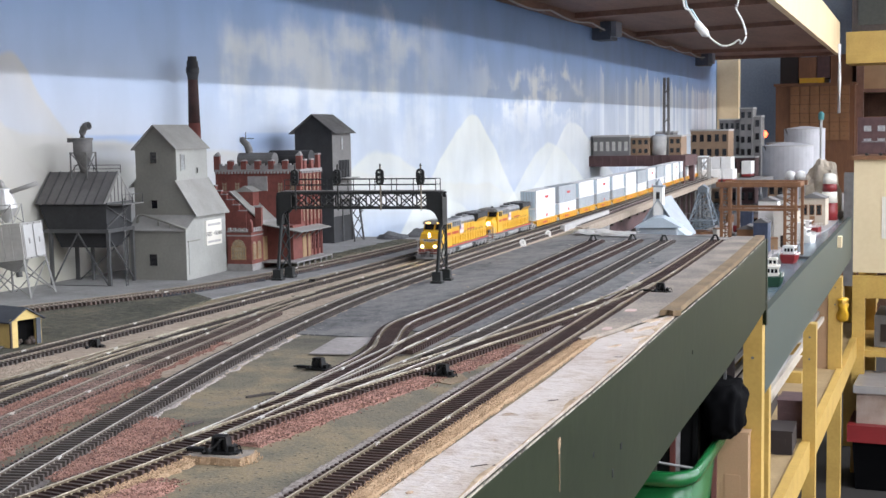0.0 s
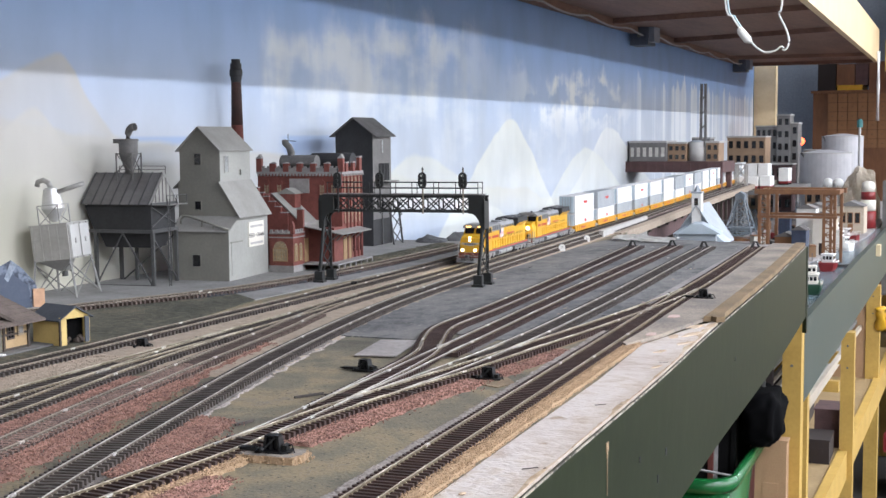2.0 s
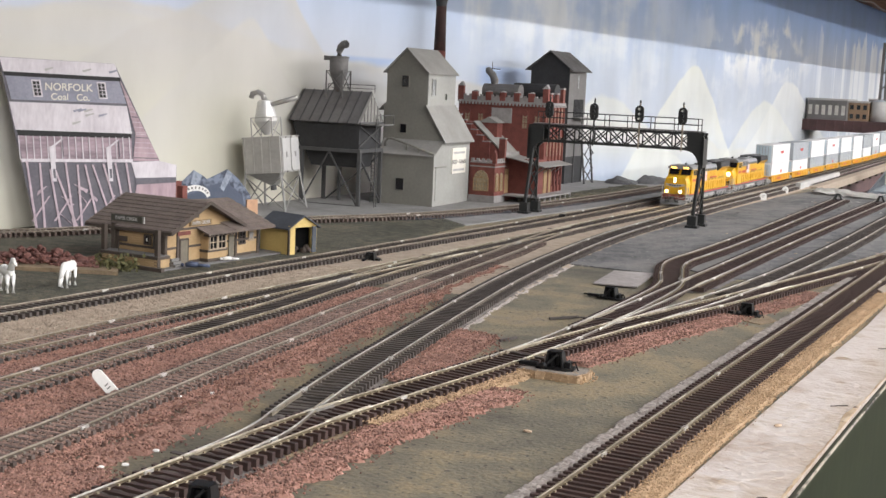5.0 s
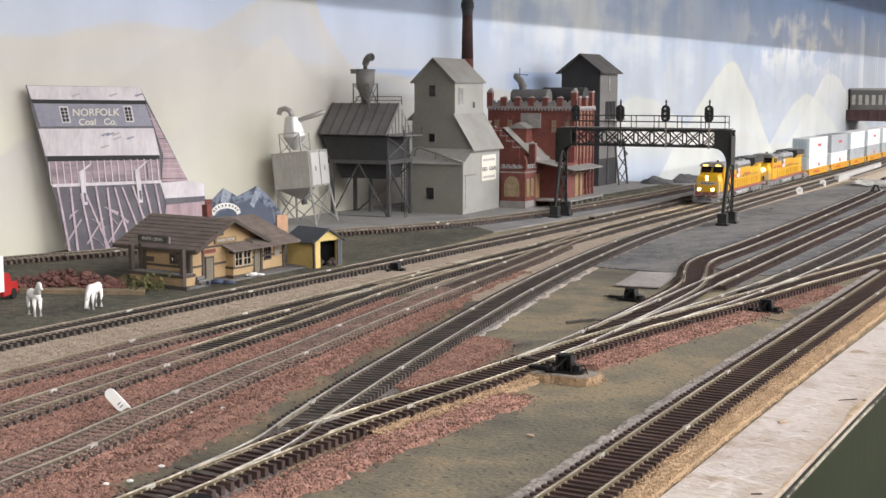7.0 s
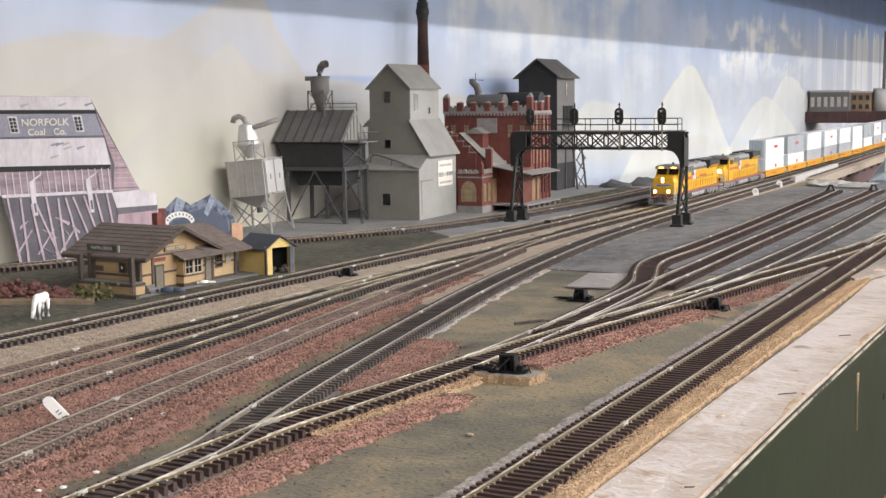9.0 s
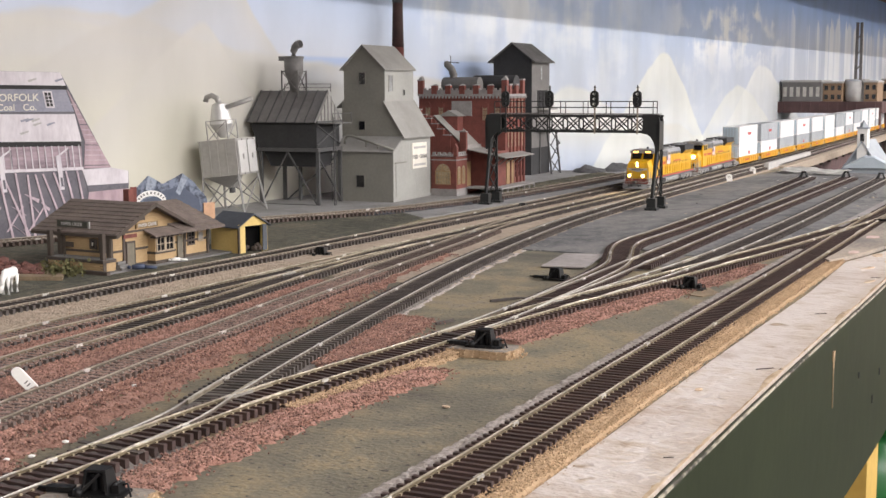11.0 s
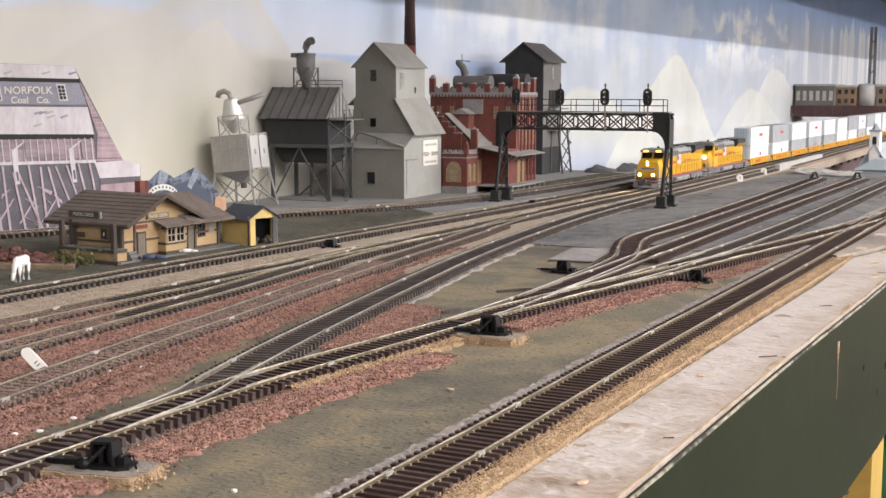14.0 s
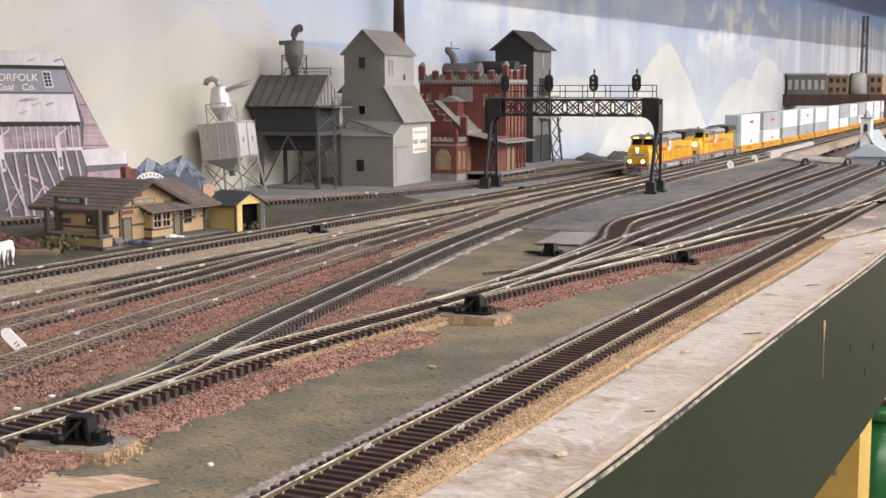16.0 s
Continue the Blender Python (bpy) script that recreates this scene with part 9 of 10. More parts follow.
def boat(m, hull, label, lh=0.09, house="chalk_white", tall=True):
    t = thing("toy_boat", label, "toy boat", "toy boats", m=m)
    out = [(-0.017, 0.0, 0.0), (-0.0205, 0.12, 0.0), (-0.022, 0.45, 0.0), (-0.019, 0.68, 0.001), (-0.011, 0.88, 0.004), (0.0, 1.0, 0.007), (0.011, 0.88, 0.004), (0.019, 0.68, 0.001), (0.022, 0.45, 0.0), (0.0205, 0.12, 0.0), (0.017, 0.0, 0.0)]
    hb = B()
    rings = [[hb.verts.new((x * s, lh * (0.05 + y * s * 0.95), z + up * s)) for x, y, up in out] for s, z in ((0.72, 0.0), (0.93, 0.009), (1.0, 0.020))]
    for a, b in zip(rings, rings[1:]):
        for k in range(len(out)):
            hb.faces.new((a[k], a[(k + 1) % len(out)], b[(k + 1) % len(out)], b[k]))
    hb.faces.new(rings[0][::-1])
    hb.faces.new(rings[2])
    part("hull", hb, hull, t, "painted boat hull")
    for s in (-1, 1):
        part("bulwark", prism(B(), [(s * 0.0215, lh * 0.10, 0.0205), (s * 0.0215, lh * 0.66, 0.0205), (s * 0.0215, lh * 0.66, 0.0245), (s * 0.0215, lh * 0.10, 0.0230)], (-s * 0.001, 0, 0)), house, t)
    cabin = part("deck_house", bbox(-0.013, 0.013, lh * 0.22, lh * 0.62, 0.020, 0.038), house, t)
    part("roof", bbox(-0.0148, 0.0148, lh * 0.19, lh * 0.65, 0.038, 0.0398), house, cabin)
    for k in (-0.0075, 0.0, 0.0075):
        part("window", bbox(k - 0.0026, k + 0.0026, lh * 0.22 - 0.0006, lh * 0.22, 0.027, 0.0345), "dark_glass", cabin)
    for k in (0.30, 0.42, 0.54):
        part("window", bbox(0.013, 0.0136, lh * k - 0.003, lh * k + 0.003, 0.027, 0.0345), "dark_glass", cabin)
    if tall:
        wheel = part("wheel_house", bbox(-0.0085, 0.0085, lh * 0.40, lh * 0.60, 0.0398, 0.0525), house, t)
        part("roof", prism(B(), [(-0.0100, lh * 0.37, 0.0525), (0.0100, lh * 0.37, 0.0525), (0.0070, lh * 0.37, 0.0555), (-0.0070, lh * 0.37, 0.0555)], (0, lh * 0.26, 0)), house, wheel)
        for k in (-0.0042, 0.0042):
            part("window", bbox(k - 0.0028, k + 0.0028, lh * 0.40 - 0.0006, lh * 0.40, 0.044, 0.0505), "dark_glass", wheel)
        part("mast", beam(B(), (0, lh * 0.5, 0.0555), (0, lh * 0.5, 0.080), 0.0013), "steel_mid", t)
    for x in (-0.019, 0.019):
        for k in range(4):
            part("rail_post", beam(B(), (x, lh * 0.05 * k + 0.006, 0.020), (x, lh * 0.05 * k + 0.006, 0.030), 0.0009), "chalk_white", t)
        part("rail", beam(B(), (x, 0.006, 0.030), (x, lh * 0.16 + 0.006, 0.030), 0.0009), "chalk_white", t)


boat(pose(-0.304, 2.745, LOW, 0, 0, 6), "hull_green", "dark green hulled toy tug with cream deck house", house="sign_white")
boat(pose(-0.339, 3.20, LOW, 0, 0, -5), "tote_red", "red hulled low toy tug with white deck house", 0.06, tall=False)
boat(pose(-0.36, 4.05, LOW, 0, 0, 80), "tote_red", "red and white toy freighter at the quay", 0.16)
boat(pose(-0.345, 3.75, LOW, 0, 0, 70), "chalk_white", "white toy launch on the harbour", 0.08)
# quayside clutter
for x, y, w, d, h, key, lab in ((-0.47, 3.42, 0.05, 0.05, 0.055, "box_brown", "brown model crate on the quay"), (-0.43, 3.38, 0.035, 0.05, 0.075, "toy_blue", "dark blue model bin on the quay"), (-0.40, 3.55, 0.045, 0.05, 0.10, "sign_white", "cream model hut on the quay"), (-0.45, 3.62, 0.05, 0.05, 0.115, "chalk_white", "white model hut on the quay"), (-0.50, 3.58, 0.03, 0.03, 0.09, "toy_blue", "dark blue model bin on the quay")):
    t = thing("quay_hut", lab, "model hut", "quay huts", m=pose(x, y, LOW + 0.006))
    part("wall", bbox(-w / 2, w / 2, 0, d, 0, h), key, t)
    part("roof", prism(B(), [(-w / 2 - 0.003, -0.003, h), (w / 2 + 0.003, -0.003, h), (0, -0.003, h + 0.012)], (0, d + 0.006, 0)), "town_grey", t)
    part("door", bbox(-0.006, 0.006, -0.001, 0, 0, min(0.03, h * 0.6)), "dark_shelf", t)


rq = random.Random(8)
for k in range(34):
    y = rq.uniform(3.15, 4.9)
    x = rq.uniform(-0.66, -0.40) - 0.03 * (y - 3.2)
    kind = k % 4
    a = rq.uniform(0, 180)
    if kind == 0:
        t = thing("quay_barrel", "small painted model barrel on the quay", "barrel", "quay barrels", m=pose(x, y, LOW + 0.006))
        key = rq.choice(("toy_blue", "rust_brown", "tank_white"))
        part("drum", tube(B(), [(0, 0, 0), (0, 0, 0.018), (0, 0, 0.019)], [0.008, 0.008, 0.007], 12), key, t)
        part("hoop", tube(B(), [(0, 0, 0.008), (0, 0, 0.010)], 0.0086, 12), key, t)
    elif kind == 1:
        t = thing("quay_crate", "small wooden model crate on the quay", "crate", "quay crates", m=pose(x, y, LOW + 0.006, 0, 0, a))
        w, h = rq.uniform(0.010, 0.02), rq.uniform(0.012, 0.03)
        part("box_body", bbox(-w, w, -w, w, 0, h), rq.choice(("box_brown", "carton", "sign_white")), t)
        part("lid", bbox(-w - 0.001, w + 0.001, -w - 0.001, w + 0.001, h, h + 0.002), "box_brown", t)
    elif kind == 2:
        t = thing("model_truck", "tiny model road truck parked on the quay", "model truck", "quay trucks", m=pose(x, y, LOW + 0.006, 0, 0, a))
        part("cab", bbox(-0.010, 0.010, 0.022, 0.036, 0.005, 0.024), rq.choice(("tote_red", "chalk_white", "toy_blue")), t)
        part("bed", bbox(-0.011, 0.011, -0.036, 0.021, 0.007, rq.choice((0.012, 0.030))), rq.choice(("sign_white", "steel_mid", "chalk_white")), t)
        for yy in (-0.024, 0.026):
            part("wheel", tube(B(), [(-0.011, yy, 0.005), (0.011, yy, 0.005)], 0.005, 12), "black_paint", t)
    else:
        t = thing("lamp_mast", "thin grey model lamp mast on the quay", "lamp mast", "quay masts", m=pose(x, y, LOW + 0.006, 0, 0, a))
        part("mast", tube(B(), [(0, 0, 0), (0, 0, 0.10)], 0.0018, 8), "steel_mid", t)
        part("arm", beam(B(), (0, 0, 0.098), (0.016, 0, 0.100), 0.002), "steel_mid", t)
for x, y, w, h, key in ((-0.455, 3.82, 0.10, 0.075, "tan_rock"), (-0.56, 3.95, 0.08, 0.06, "pale_slab"), (-0.42, 4.3, 0.08, 0.085, "tan_rock"), (-0.55, 4.45, 0.09, 0.07, "sign_white")):
    t = thing("quay_warehouse", "cream model warehouse on the quay", "model building", "quay warehouses", m=pose(x, y, LOW + 0.006))
    part("wall", bbox(-w / 2, w / 2, 0, 0.09, 0, h), key, t)
    part("roof", prism(B(), [(-w / 2 - 0.004, -0.004, h), (w / 2 + 0.004, -0.004, h), (0, -0.004, h + 0.016)], (0, 0.098, 0)), "town_grey", t)
    for i in range(3):
        window(t, -w * 0.36 + i * w * 0.27, -w * 0.36 + i * w * 0.27 + w * 0.16, h * 0.4, h * 0.75, pane="dark_glass", frame="box_brown", w=0.002)
    part("door", bbox(-0.008, 0.008, -0.0015, 0, 0, h * 0.35), "box_brown", t)


mat("bay_pane", (0.62, 0.60, 0.55), 0.5, other=(0.42, 0.40, 0.36), scale=60)


def round_tank(x, y, r, h, key, label, z=LOW + 0.006):
    t = thing("storage_tank", label, "storage tank", "storage tanks", m=pose(x, y, z))
    part("shell", tube(B(), [(0, 0, 0), (0, 0, h)], r, 32), key, t)
    part("cap", tube(B(), [(0, 0, h), (0, 0, h + r * 0.12)], [r * 1.01, r * 0.15], 32), key, t)
    part("stair", beam(B(), (-r * 0.85, -r * 0.6, h), (r * 0.5, -r * 0.92, h * 0.15), 0.006), "steel_mid", t)
    part("rim", tube(B(), [(0, 0, h - 0.004), (0, 0, h)], r * 1.02, 32), "pale_trim", t)


round_tank(-0.66, 5.45, 0.10, 0.235, "tank_white", "large white model storage tank with a stair")
round_tank(-0.64, 5.80, 0.085, 0.30, "tank_white", "tall white model storage tank with a stair")
for x, y in ((-0.565, 4.85), (-0.53, 4.85)):
    t = thing("ball_tank", "white ball tank on short legs", "ball tank", "ball tanks", m=pose(x, y, LOW + 0.006))
    part("ball", blob(B(), (0, 0, 0.135), 0.019, (1, 1, 1), 3), "chalk_white", t, "", True)
    for a in range(4):
        part("leg", beam(B(), (0.016 * math.cos(a * 1.57), 0.016 * math.sin(a * 1.57), 0), (0.016 * math.cos(a * 1.57), 0.016 * math.sin(a * 1.57), 0.135), 0.003), "pale_trim", t)


def lighthouse():
    t = thing("model_lighthouse", "red and white banded model lighthouse", "model lighthouse", m=pose(-0.395, 4.55, LOW))
    z = [0.0, 0.063, 0.100, 0.126, 0.153]
    r = [0.027, 0.025, 0.0238, 0.0225, 0.0205]
    for k in range(4):
        part("band", tube(B(), [(0, 0, z[k]), (0, 0, z[k + 1])], [r[k], r[k + 1]], 24), "tote_red" if k % 2 == 0 else "sign_white", t, "", True)
    part("cupola", tube(B(), [(0, 0, 0.153), (0, 0, 0.157), (0, 0, 0.161)], [0.0205, 0.017, 0.008], 20), "sign_white", t)


lighthouse()
# tan plaster rock behind the lighthouse
rock = blob(B(), (0, 0, 0), 1.0, (1, 1, 1), 4)
for v in rock.verts:
    c = v.co.copy()
    k = 1 + 0.25 * noise.noise(c * 1.7) + 0.10 * noise.noise(c * 5)
    v.co = Vector((c.x * 0.075 * k, c.y * 0.09 * k, max(-0.02, c.z) * 0.185 * k))
solo("plaster_rock", rock, "tan_rock", "tan plaster rock mound at the harbour's far end", "rock", m=pose(-0.475, 5.02, LOW + 0.004))


def block(x, y, z, w, d, h, key, label, cols=4, rows=2, roof=True, pane="dark_glass"):
    t = thing("town_building", label, "model building", "town buildings", m=pose(x, y, z))
    part("wall", bbox(0, w, 0, d, 0, h), key, t)
    for i in range(cols):
        for j in range(rows):
            a, c = w * (i + 0.22) / cols, h * (j + 0.25) / rows
            window(t, a, a + w * 0.56 / cols, c, c + h * 0.5 / rows, pane=pane, frame=key, w=0.002)
    if roof:
        part("parapet", bbox(-0.003, w + 0.003, -0.003, d + 0.003, h, h + 0.006), "pale_trim", t)
    return t


block(-1.105, 4.2, 0.093, 0.122, 0.12, 0.060, "town_grey", "dark grey model warehouse with pale window bays", 6, 1, pane="bay_pane")
block(-0.982, 4.22, 0.093, 0.06, 0.1, 0.056, "town_tan", "brown model annexe on the overpass", 3, 2)
t = thing("storage_tank", "white round model silo on the overpass", "storage tank", "storage tanks", m=pose(-0.895, 4.25, 0.093))
part("shell", tube(B(), [(0, 0, 0), (0, 0, 0.062)], 0.026, 28), "pale_trim", t, "", True)
part("cap", tube(B(), [(0, 0, 0.062), (0, 0, 0.068)], [0.0265, 0.006], 28), "church_grey", t)
block(-0.862, 4.24, 0.093, 0.04, 0.08, 0.058, "town_tan", "brown model annexe on the overpass", 2, 2)
t = thing("red_overpass", "dark red model road overpass across the tracks", "model overpass", m=pose(-1.125, 4.18, 0))
part("girder", bbox(0, 0.33, 0, 0.18, 0.058, 0.0925), "brick_dull", t, "dark red plate girder")
for x in (0.275, 0.31):
    part("pier", bbox(x, x + 0.016, 0.0, 0.02, LOW, 0.058), "brick_dull", t)
    part("pier", bbox(x, x + 0.016, 0.14, 0.16, LOW, 0.058), "brick_dull", t)
for k in range(12):
    part("stiffener", bbox(k * 0.028, k * 0.028 + 0.004, -0.003, 0, 0.060, 0.0905), "brick_dull", t)
for x, y, w, d, h, key, c, r in ((-1.087, 5.6, 0.16, 0.12, 0.303, "town_tan", 5, 5), (-0.987, 6.2, 0.06, 0.1, 0.401, "town_grey", 2, 7), (-1.086, 6.22, 0.098, 0.1, 0.35, "town_grey", 4, 6), (-0.925, 6.22, 0.032, 0.1, 0.363, "town_grey", 1, 6), (-1.163, 5.28, 0.075, 0.08, 0.30, "town_grey", 3, 5), (-1.085, 5.28, 0.05, 0.08, 0.285, "church_grey", 2, 5), (-0.90, 5.5, 0.10, 0.1, 0.19, "brick_dull", 3, 3), (-0.83, 6.0, 0.09, 0.1, 0.24, "town_tan", 3, 4), (-0.66, 4.95, 0.06, 0.08, 0.11, "town_tan", 2, 2)):
    block(x, y, LOW, w, d, h, key, "dull model town block beyond the harbour", c, r)
# lattice towers where the overpass ends
for x, y, w, top, key, lab in ((-0.868, 4.36, 0.034, 0.086, "brick_dull", "dark red lattice model tower by the overpass"), (-0.872, 4.52, 0.034, 0.075, "silver_paint", "silver lattice model tower by the overpass"), (-0.826, 4.54, 0.030, 0.072, "silver_paint", "silver lattice model tower by the overpass")):
    t = thing("lattice_tower", lab, "lattice tower", "overpass towers", m=pose(x, y, LOW))
    for sx in (0, w):
        for sy in (0, w):
            part("leg", beam(B(), (sx, sy, 0), (sx, sy, top - LOW), 0.007), key, t)
    for k in range(5):
        z0, z1 = (top - LOW) * k / 5, (top - LOW) * (k + 1) / 5
        part("brace", beam(B(), (0, 0, z0), (w, 0, z1), 0.0045), key, t)
        part("brace", beam(B(), (w, 0, z0), (0, 0, z1), 0.0045), key, t)
    part("cap", bbox(-0.004, w + 0.004, -0.004, w + 0.004, top - LOW, top - LOW + 0.005), key, t)
mat("teal", (0.06, 0.22, 0.22), 0.6, scale=40)
mat("red_glow", (1.0, 0.10, 0.03), 0.5, scale=40, emit=6.0)
t = thing("tank_pole", "white pole with a teal cap beside the tanks", "pole", m=pose(-0.513, 5.3, LOW))
part("pole", tube(B(), [(0, 0, 0), (0, 0, 0.34)], 0.005, 12), "pale_trim", t)
part("pole_cap", tube(B(), [(0, 0, 0.34), (0, 0, 0.365), (0, 0, 0.372)], [0.011, 0.011, 0.004], 14), "teal", t, "teal cap")
t = thing("red_lamp", "small lit red lamp on an orange post", "lamp", m=pose(-0.945, 6.5, LOW))
part("post", bbox(-0.012, 0.012, -0.01, 0.01, 0, 0.36), "town_tan", t)
part("bulb", blob(B(), (0.0, -0.03, 0.280), 0.034, (1.3, 0.8, 0.8), 3), "red_glow", t, "glowing red bulb")
t = thing("mast_pole", "tall dark lattice mast against the backdrop", "mast", m=pose(-1.05, 5.0, LOW))
for k in (-0.012, 0.012):
    part("pole", beam(B(), (k, 0, 0), (k * 0.6, 0, 0.51), 0.009), "town_grey", t)
for k in range(8):
    part("rung", beam(B(), (-0.011, 0, 0.06 + k * 0.055), (0.011, 0, 0.085 + k * 0.055), 0.004), "town_grey", t)
# parked trailers on the far level
sheet("far_shelf", "town_grey", [(-0.90, 4.62), (-0.70, 4.62), (-0.70, 5.35), (-0.90, 5.35)], -0.032, -0.018, "grey road shelf in the model town", "shelf")
for x, y in ((-0.89, 4.64), (-0.71, 4.64), (-0.89, 5.33), (-0.71, 5.33)):
    solo("shelf_post", bbox(-0.008, 0.008, -0.008, 0.008, LOW, -0.032, m=pose(x, y, 0)), "town_grey", "grey post under the road shelf", "post", "road shelf posts")
for x, y, h in ((-0.84, 4.70, 0.034), (-0.80, 4.72, 0.034), (-0.76, 4.74, 0.036), (-0.865, 5.05, 0.072), (-0.825, 5.05, 0.072), (-0.775, 5.2, 0.052)):
    t = thing("model_trailer", "white and red model box trailer", "model trailer", "box trailers", m=pose(x, y, -0.018))
    part("box_body", bbox(-0.018, 0.018, -0.04, 0.04, 0.014, 0.012 + h), "chalk_white", t)
    part("chassis", bbox(-0.017, 0.017, -0.041, 0.04, 0.005, 0.0135), "tote_red", t, "red chassis")
    for yy in (-0.03, 0.03):
        part("wheel", tube(B(), [(-0.018, yy, 0.005), (0.018, yy, 0.005)], 0.005, 12), "black_paint", t)

# ---------------------------------------------------------------- wall end and storage behind
sheet("wall_return", "beam_cream", [(wall_x(6.9), 6.92), (wall_x(6.9) + 0.11, 6.92), (wall_x(6.9) + 0.11, 6.98), (wall_x(6.9), 6.98)], -1.0, 1.5, "pale peach wall return at the end of the backdrop", "wall")
sheet("wall_far", "blue_wall", [(-1.6, 8.4), (0.6, 8.4), (0.6, 8.46), (-1.6, 8.46)], -1.0, 1.5, "grey blue wall behind the town", "wall")


def storage_rack(m, w, h, levels, label):
    t = thing("storage_rack", label, "storage rack", "storage racks", m=m)
    for x in (0, w):
        for y in (0, 0.35):
            part("upright", bbox(x - 0.02, x + 0.02, y - 0.02, y + 0.02, 0, h), "brown_ply", t)
    part("back_panel", bbox(0, w, 0.36, 0.38, 0, h), "brown_ply", t)
    for z in levels:
        part("shelf", bbox(-0.02, w + 0.02, -0.01, 0.37, z, z + 0.02), "brown_ply", t)
    return t


# brown drawer cabinet at the room's end, boxes on it, and a rack beside it
mat("drawer_tan", (0.30, 0.145, 0.06), 0.6, other=(0.24, 0.113, 0.045), scale=20)
mat("oak_brown", (0.21, 0.09, 0.037), 0.5, other=(0.14, 0.058, 0.025), scale=12, fine=120, stretch=(1, 1, 0.2))
t = thing("drawer_cabinet", "brown wooden cabinet with rows of small drawers", "drawer cabinet", m=pose(-1.06, 7.75, -1.0))
part("body", bbox(0, 0.44, 0.012, 0.5, 0, 1.405), "oak_brown", t)
part("top", bbox(-0.01, 0.45, -0.005, 0.51, 1.405, 1.42), "oak_brown", t)
for i in range(6):
    for j in range(6):
        x0, z0 = 0.085 + i * 0.055, 1.405 - (j + 1) * 0.052
        dr = part("drawer", bbox(x0, x0 + 0.051, 0.0, 0.012, z0, z0 + 0.048), "drawer_tan", t, "small tan drawer front")
        part("knob", tube(B(), [(x0 + 0.0255, -0.008, z0 + 0.024), (x0 + 0.0255, 0.0, z0 + 0.024)], 0.004, 8), "oak_brown", dr)
for x, w, z, h, key, lab in ((-1.05, 0.10, 0.42, 0.16, "dark_shelf", "dark box on the drawer cabinet"), (-0.94, 0.14, 0.42, 0.03, "loco_yellow", "flat yellow box on the drawer cabinet"), (-0.945, 0.10, 0.4505, 0.12, "oak_brown", "brown stacked box on the drawer cabinet"), (-0.84, 0.07, 0.4505, 0.13, "brick_dull", "dark red stacked box on the drawer cabinet"), (-0.765, 0.12, 0.42, 0.16, "oak_brown", "brown slatted box on the drawer cabinet"), (-0.62, 0.20, 0.10, 0.12, "oak_brown", "brown carton on the rack"), (-0.60, 0.15, 0.38, 0.14, "carton", "tan carton on the rack"), (-0.43, 0.16, 0.38, 0.2, "box_brown", "brown carton on the rack"), (-0.40, 0.22, 0.10, 0.15, "carton", "tan carton on the rack"), (-0.25, 0.2, 0.38, 0.12, "oak_brown", "brown carton on the rack"), (-0.60, 0.2, -0.25, 0.2, "carton", "tan carton on the rack"), (-0.35, 0.25, -0.25, 0.18, "box_brown", "brown carton on the rack")):
    t = thing("carton", lab, "carton", "stored cartons", m=pose(x, 7.86, z + 0.0005))
    part("box_body", bbox(0, w, 0, 0.25, 0, h), key, t)
    part("lid_flap", bbox(-0.001, w + 0.001, -0.002, 0.12, h, h + 0.0025), key, t)
    part("label", bbox(w * 0.3, w * 0.7, -0.003, 0, h * 0.3, h * 0.6), key, t)
storage_rack(pose(-0.60, 7.85, -1.0), 0.80, 2.2, (0.35, 0.73, 1.08, 1.36, 1.62, 1.90), "brown wooden storage rack at the end of the room")
# cream cabinet end with yellow frame on the far side of the aisle
cab = thing("cream_cabinet", "cream panelled cabinet end on yellow legs", "cabinet", m=pose(-0.325, 4.62, 0))
part("panel", bbox(0, 0.62, 0, 0.5, -0.315, 0.062), "cream_panel", cab, "cream front panel")
part("paper_sheet", bbox(0.09, 0.33, -0.002, 0, -0.20, -0.06), "sign_white", cab, "pale printed sheet")
for k in range(4):
    part("text_bar", bbox(0.12, 0.30, -0.003, -0.002, -0.180 + k * 0.028, -0.176 + k * 0.028), "steel_mid", cab)
part("side_post", bbox(-0.03, 0.0, -0.02, 0.02, -0.36, 0.02), "steel_mid", cab, "grey metal side post")
part("top_rail", bbox(-0.01, 0.64, -0.01, 0.5, 0.062, 0.075), "rust_brown", cab)
part("apron", bbox(0.0, 0.62, -0.01, 0.02, -0.40, -0.325), "yellow_paint", cab, "yellow apron rail")
for x in (0.0, 0.58):
    part("leg", bbox(x, x + 0.04, -0.01, 0.03, -1.0, -0.40), "yellow_paint", cab)
    part("leg", bbox(x, x + 0.04, 0.46, 0.50, -1.0, -0.315), "yellow_paint", cab)
part("lower_shelf", bbox(0.0, 0.62, 0.0, 0.5, -0.60, -0.58), "yellow_paint", cab)
for x, key, zz in ((0.02, "brick_dull", 0.115), (0.11, "sign_white", 0.11), (0.20, "tub_green", 0.115)):
    t = thing("model_wagon", "toy freight wagon parked on the cabinet top", "toy wagon", "parked wagons", m=pose(-0.325 + x, 4.66, 0.075))
    part("body", bbox(0, 0.075, 0, 0.04, 0.008, 0.045), key, t)
    part("roof", bbox(-0.001, 0.076, -0.001, 0.041, 0.045, 0.049), "town_grey", t)
    for q in (0.015, 0.06):
        part("wheel", tube(B(), [(q, -0.001, 0.005), (q, 0.041, 0.005)], 0.005, 12), "black_paint", t)
t = thing("town_brick", "dark red model warehouse on the cabinet top", "model building", m=pose(-0.34, 4.9, 0.075))
part("wall", bbox(0, 0.30, 0, 0.1, 0, 0.13), "brick_dull", t)
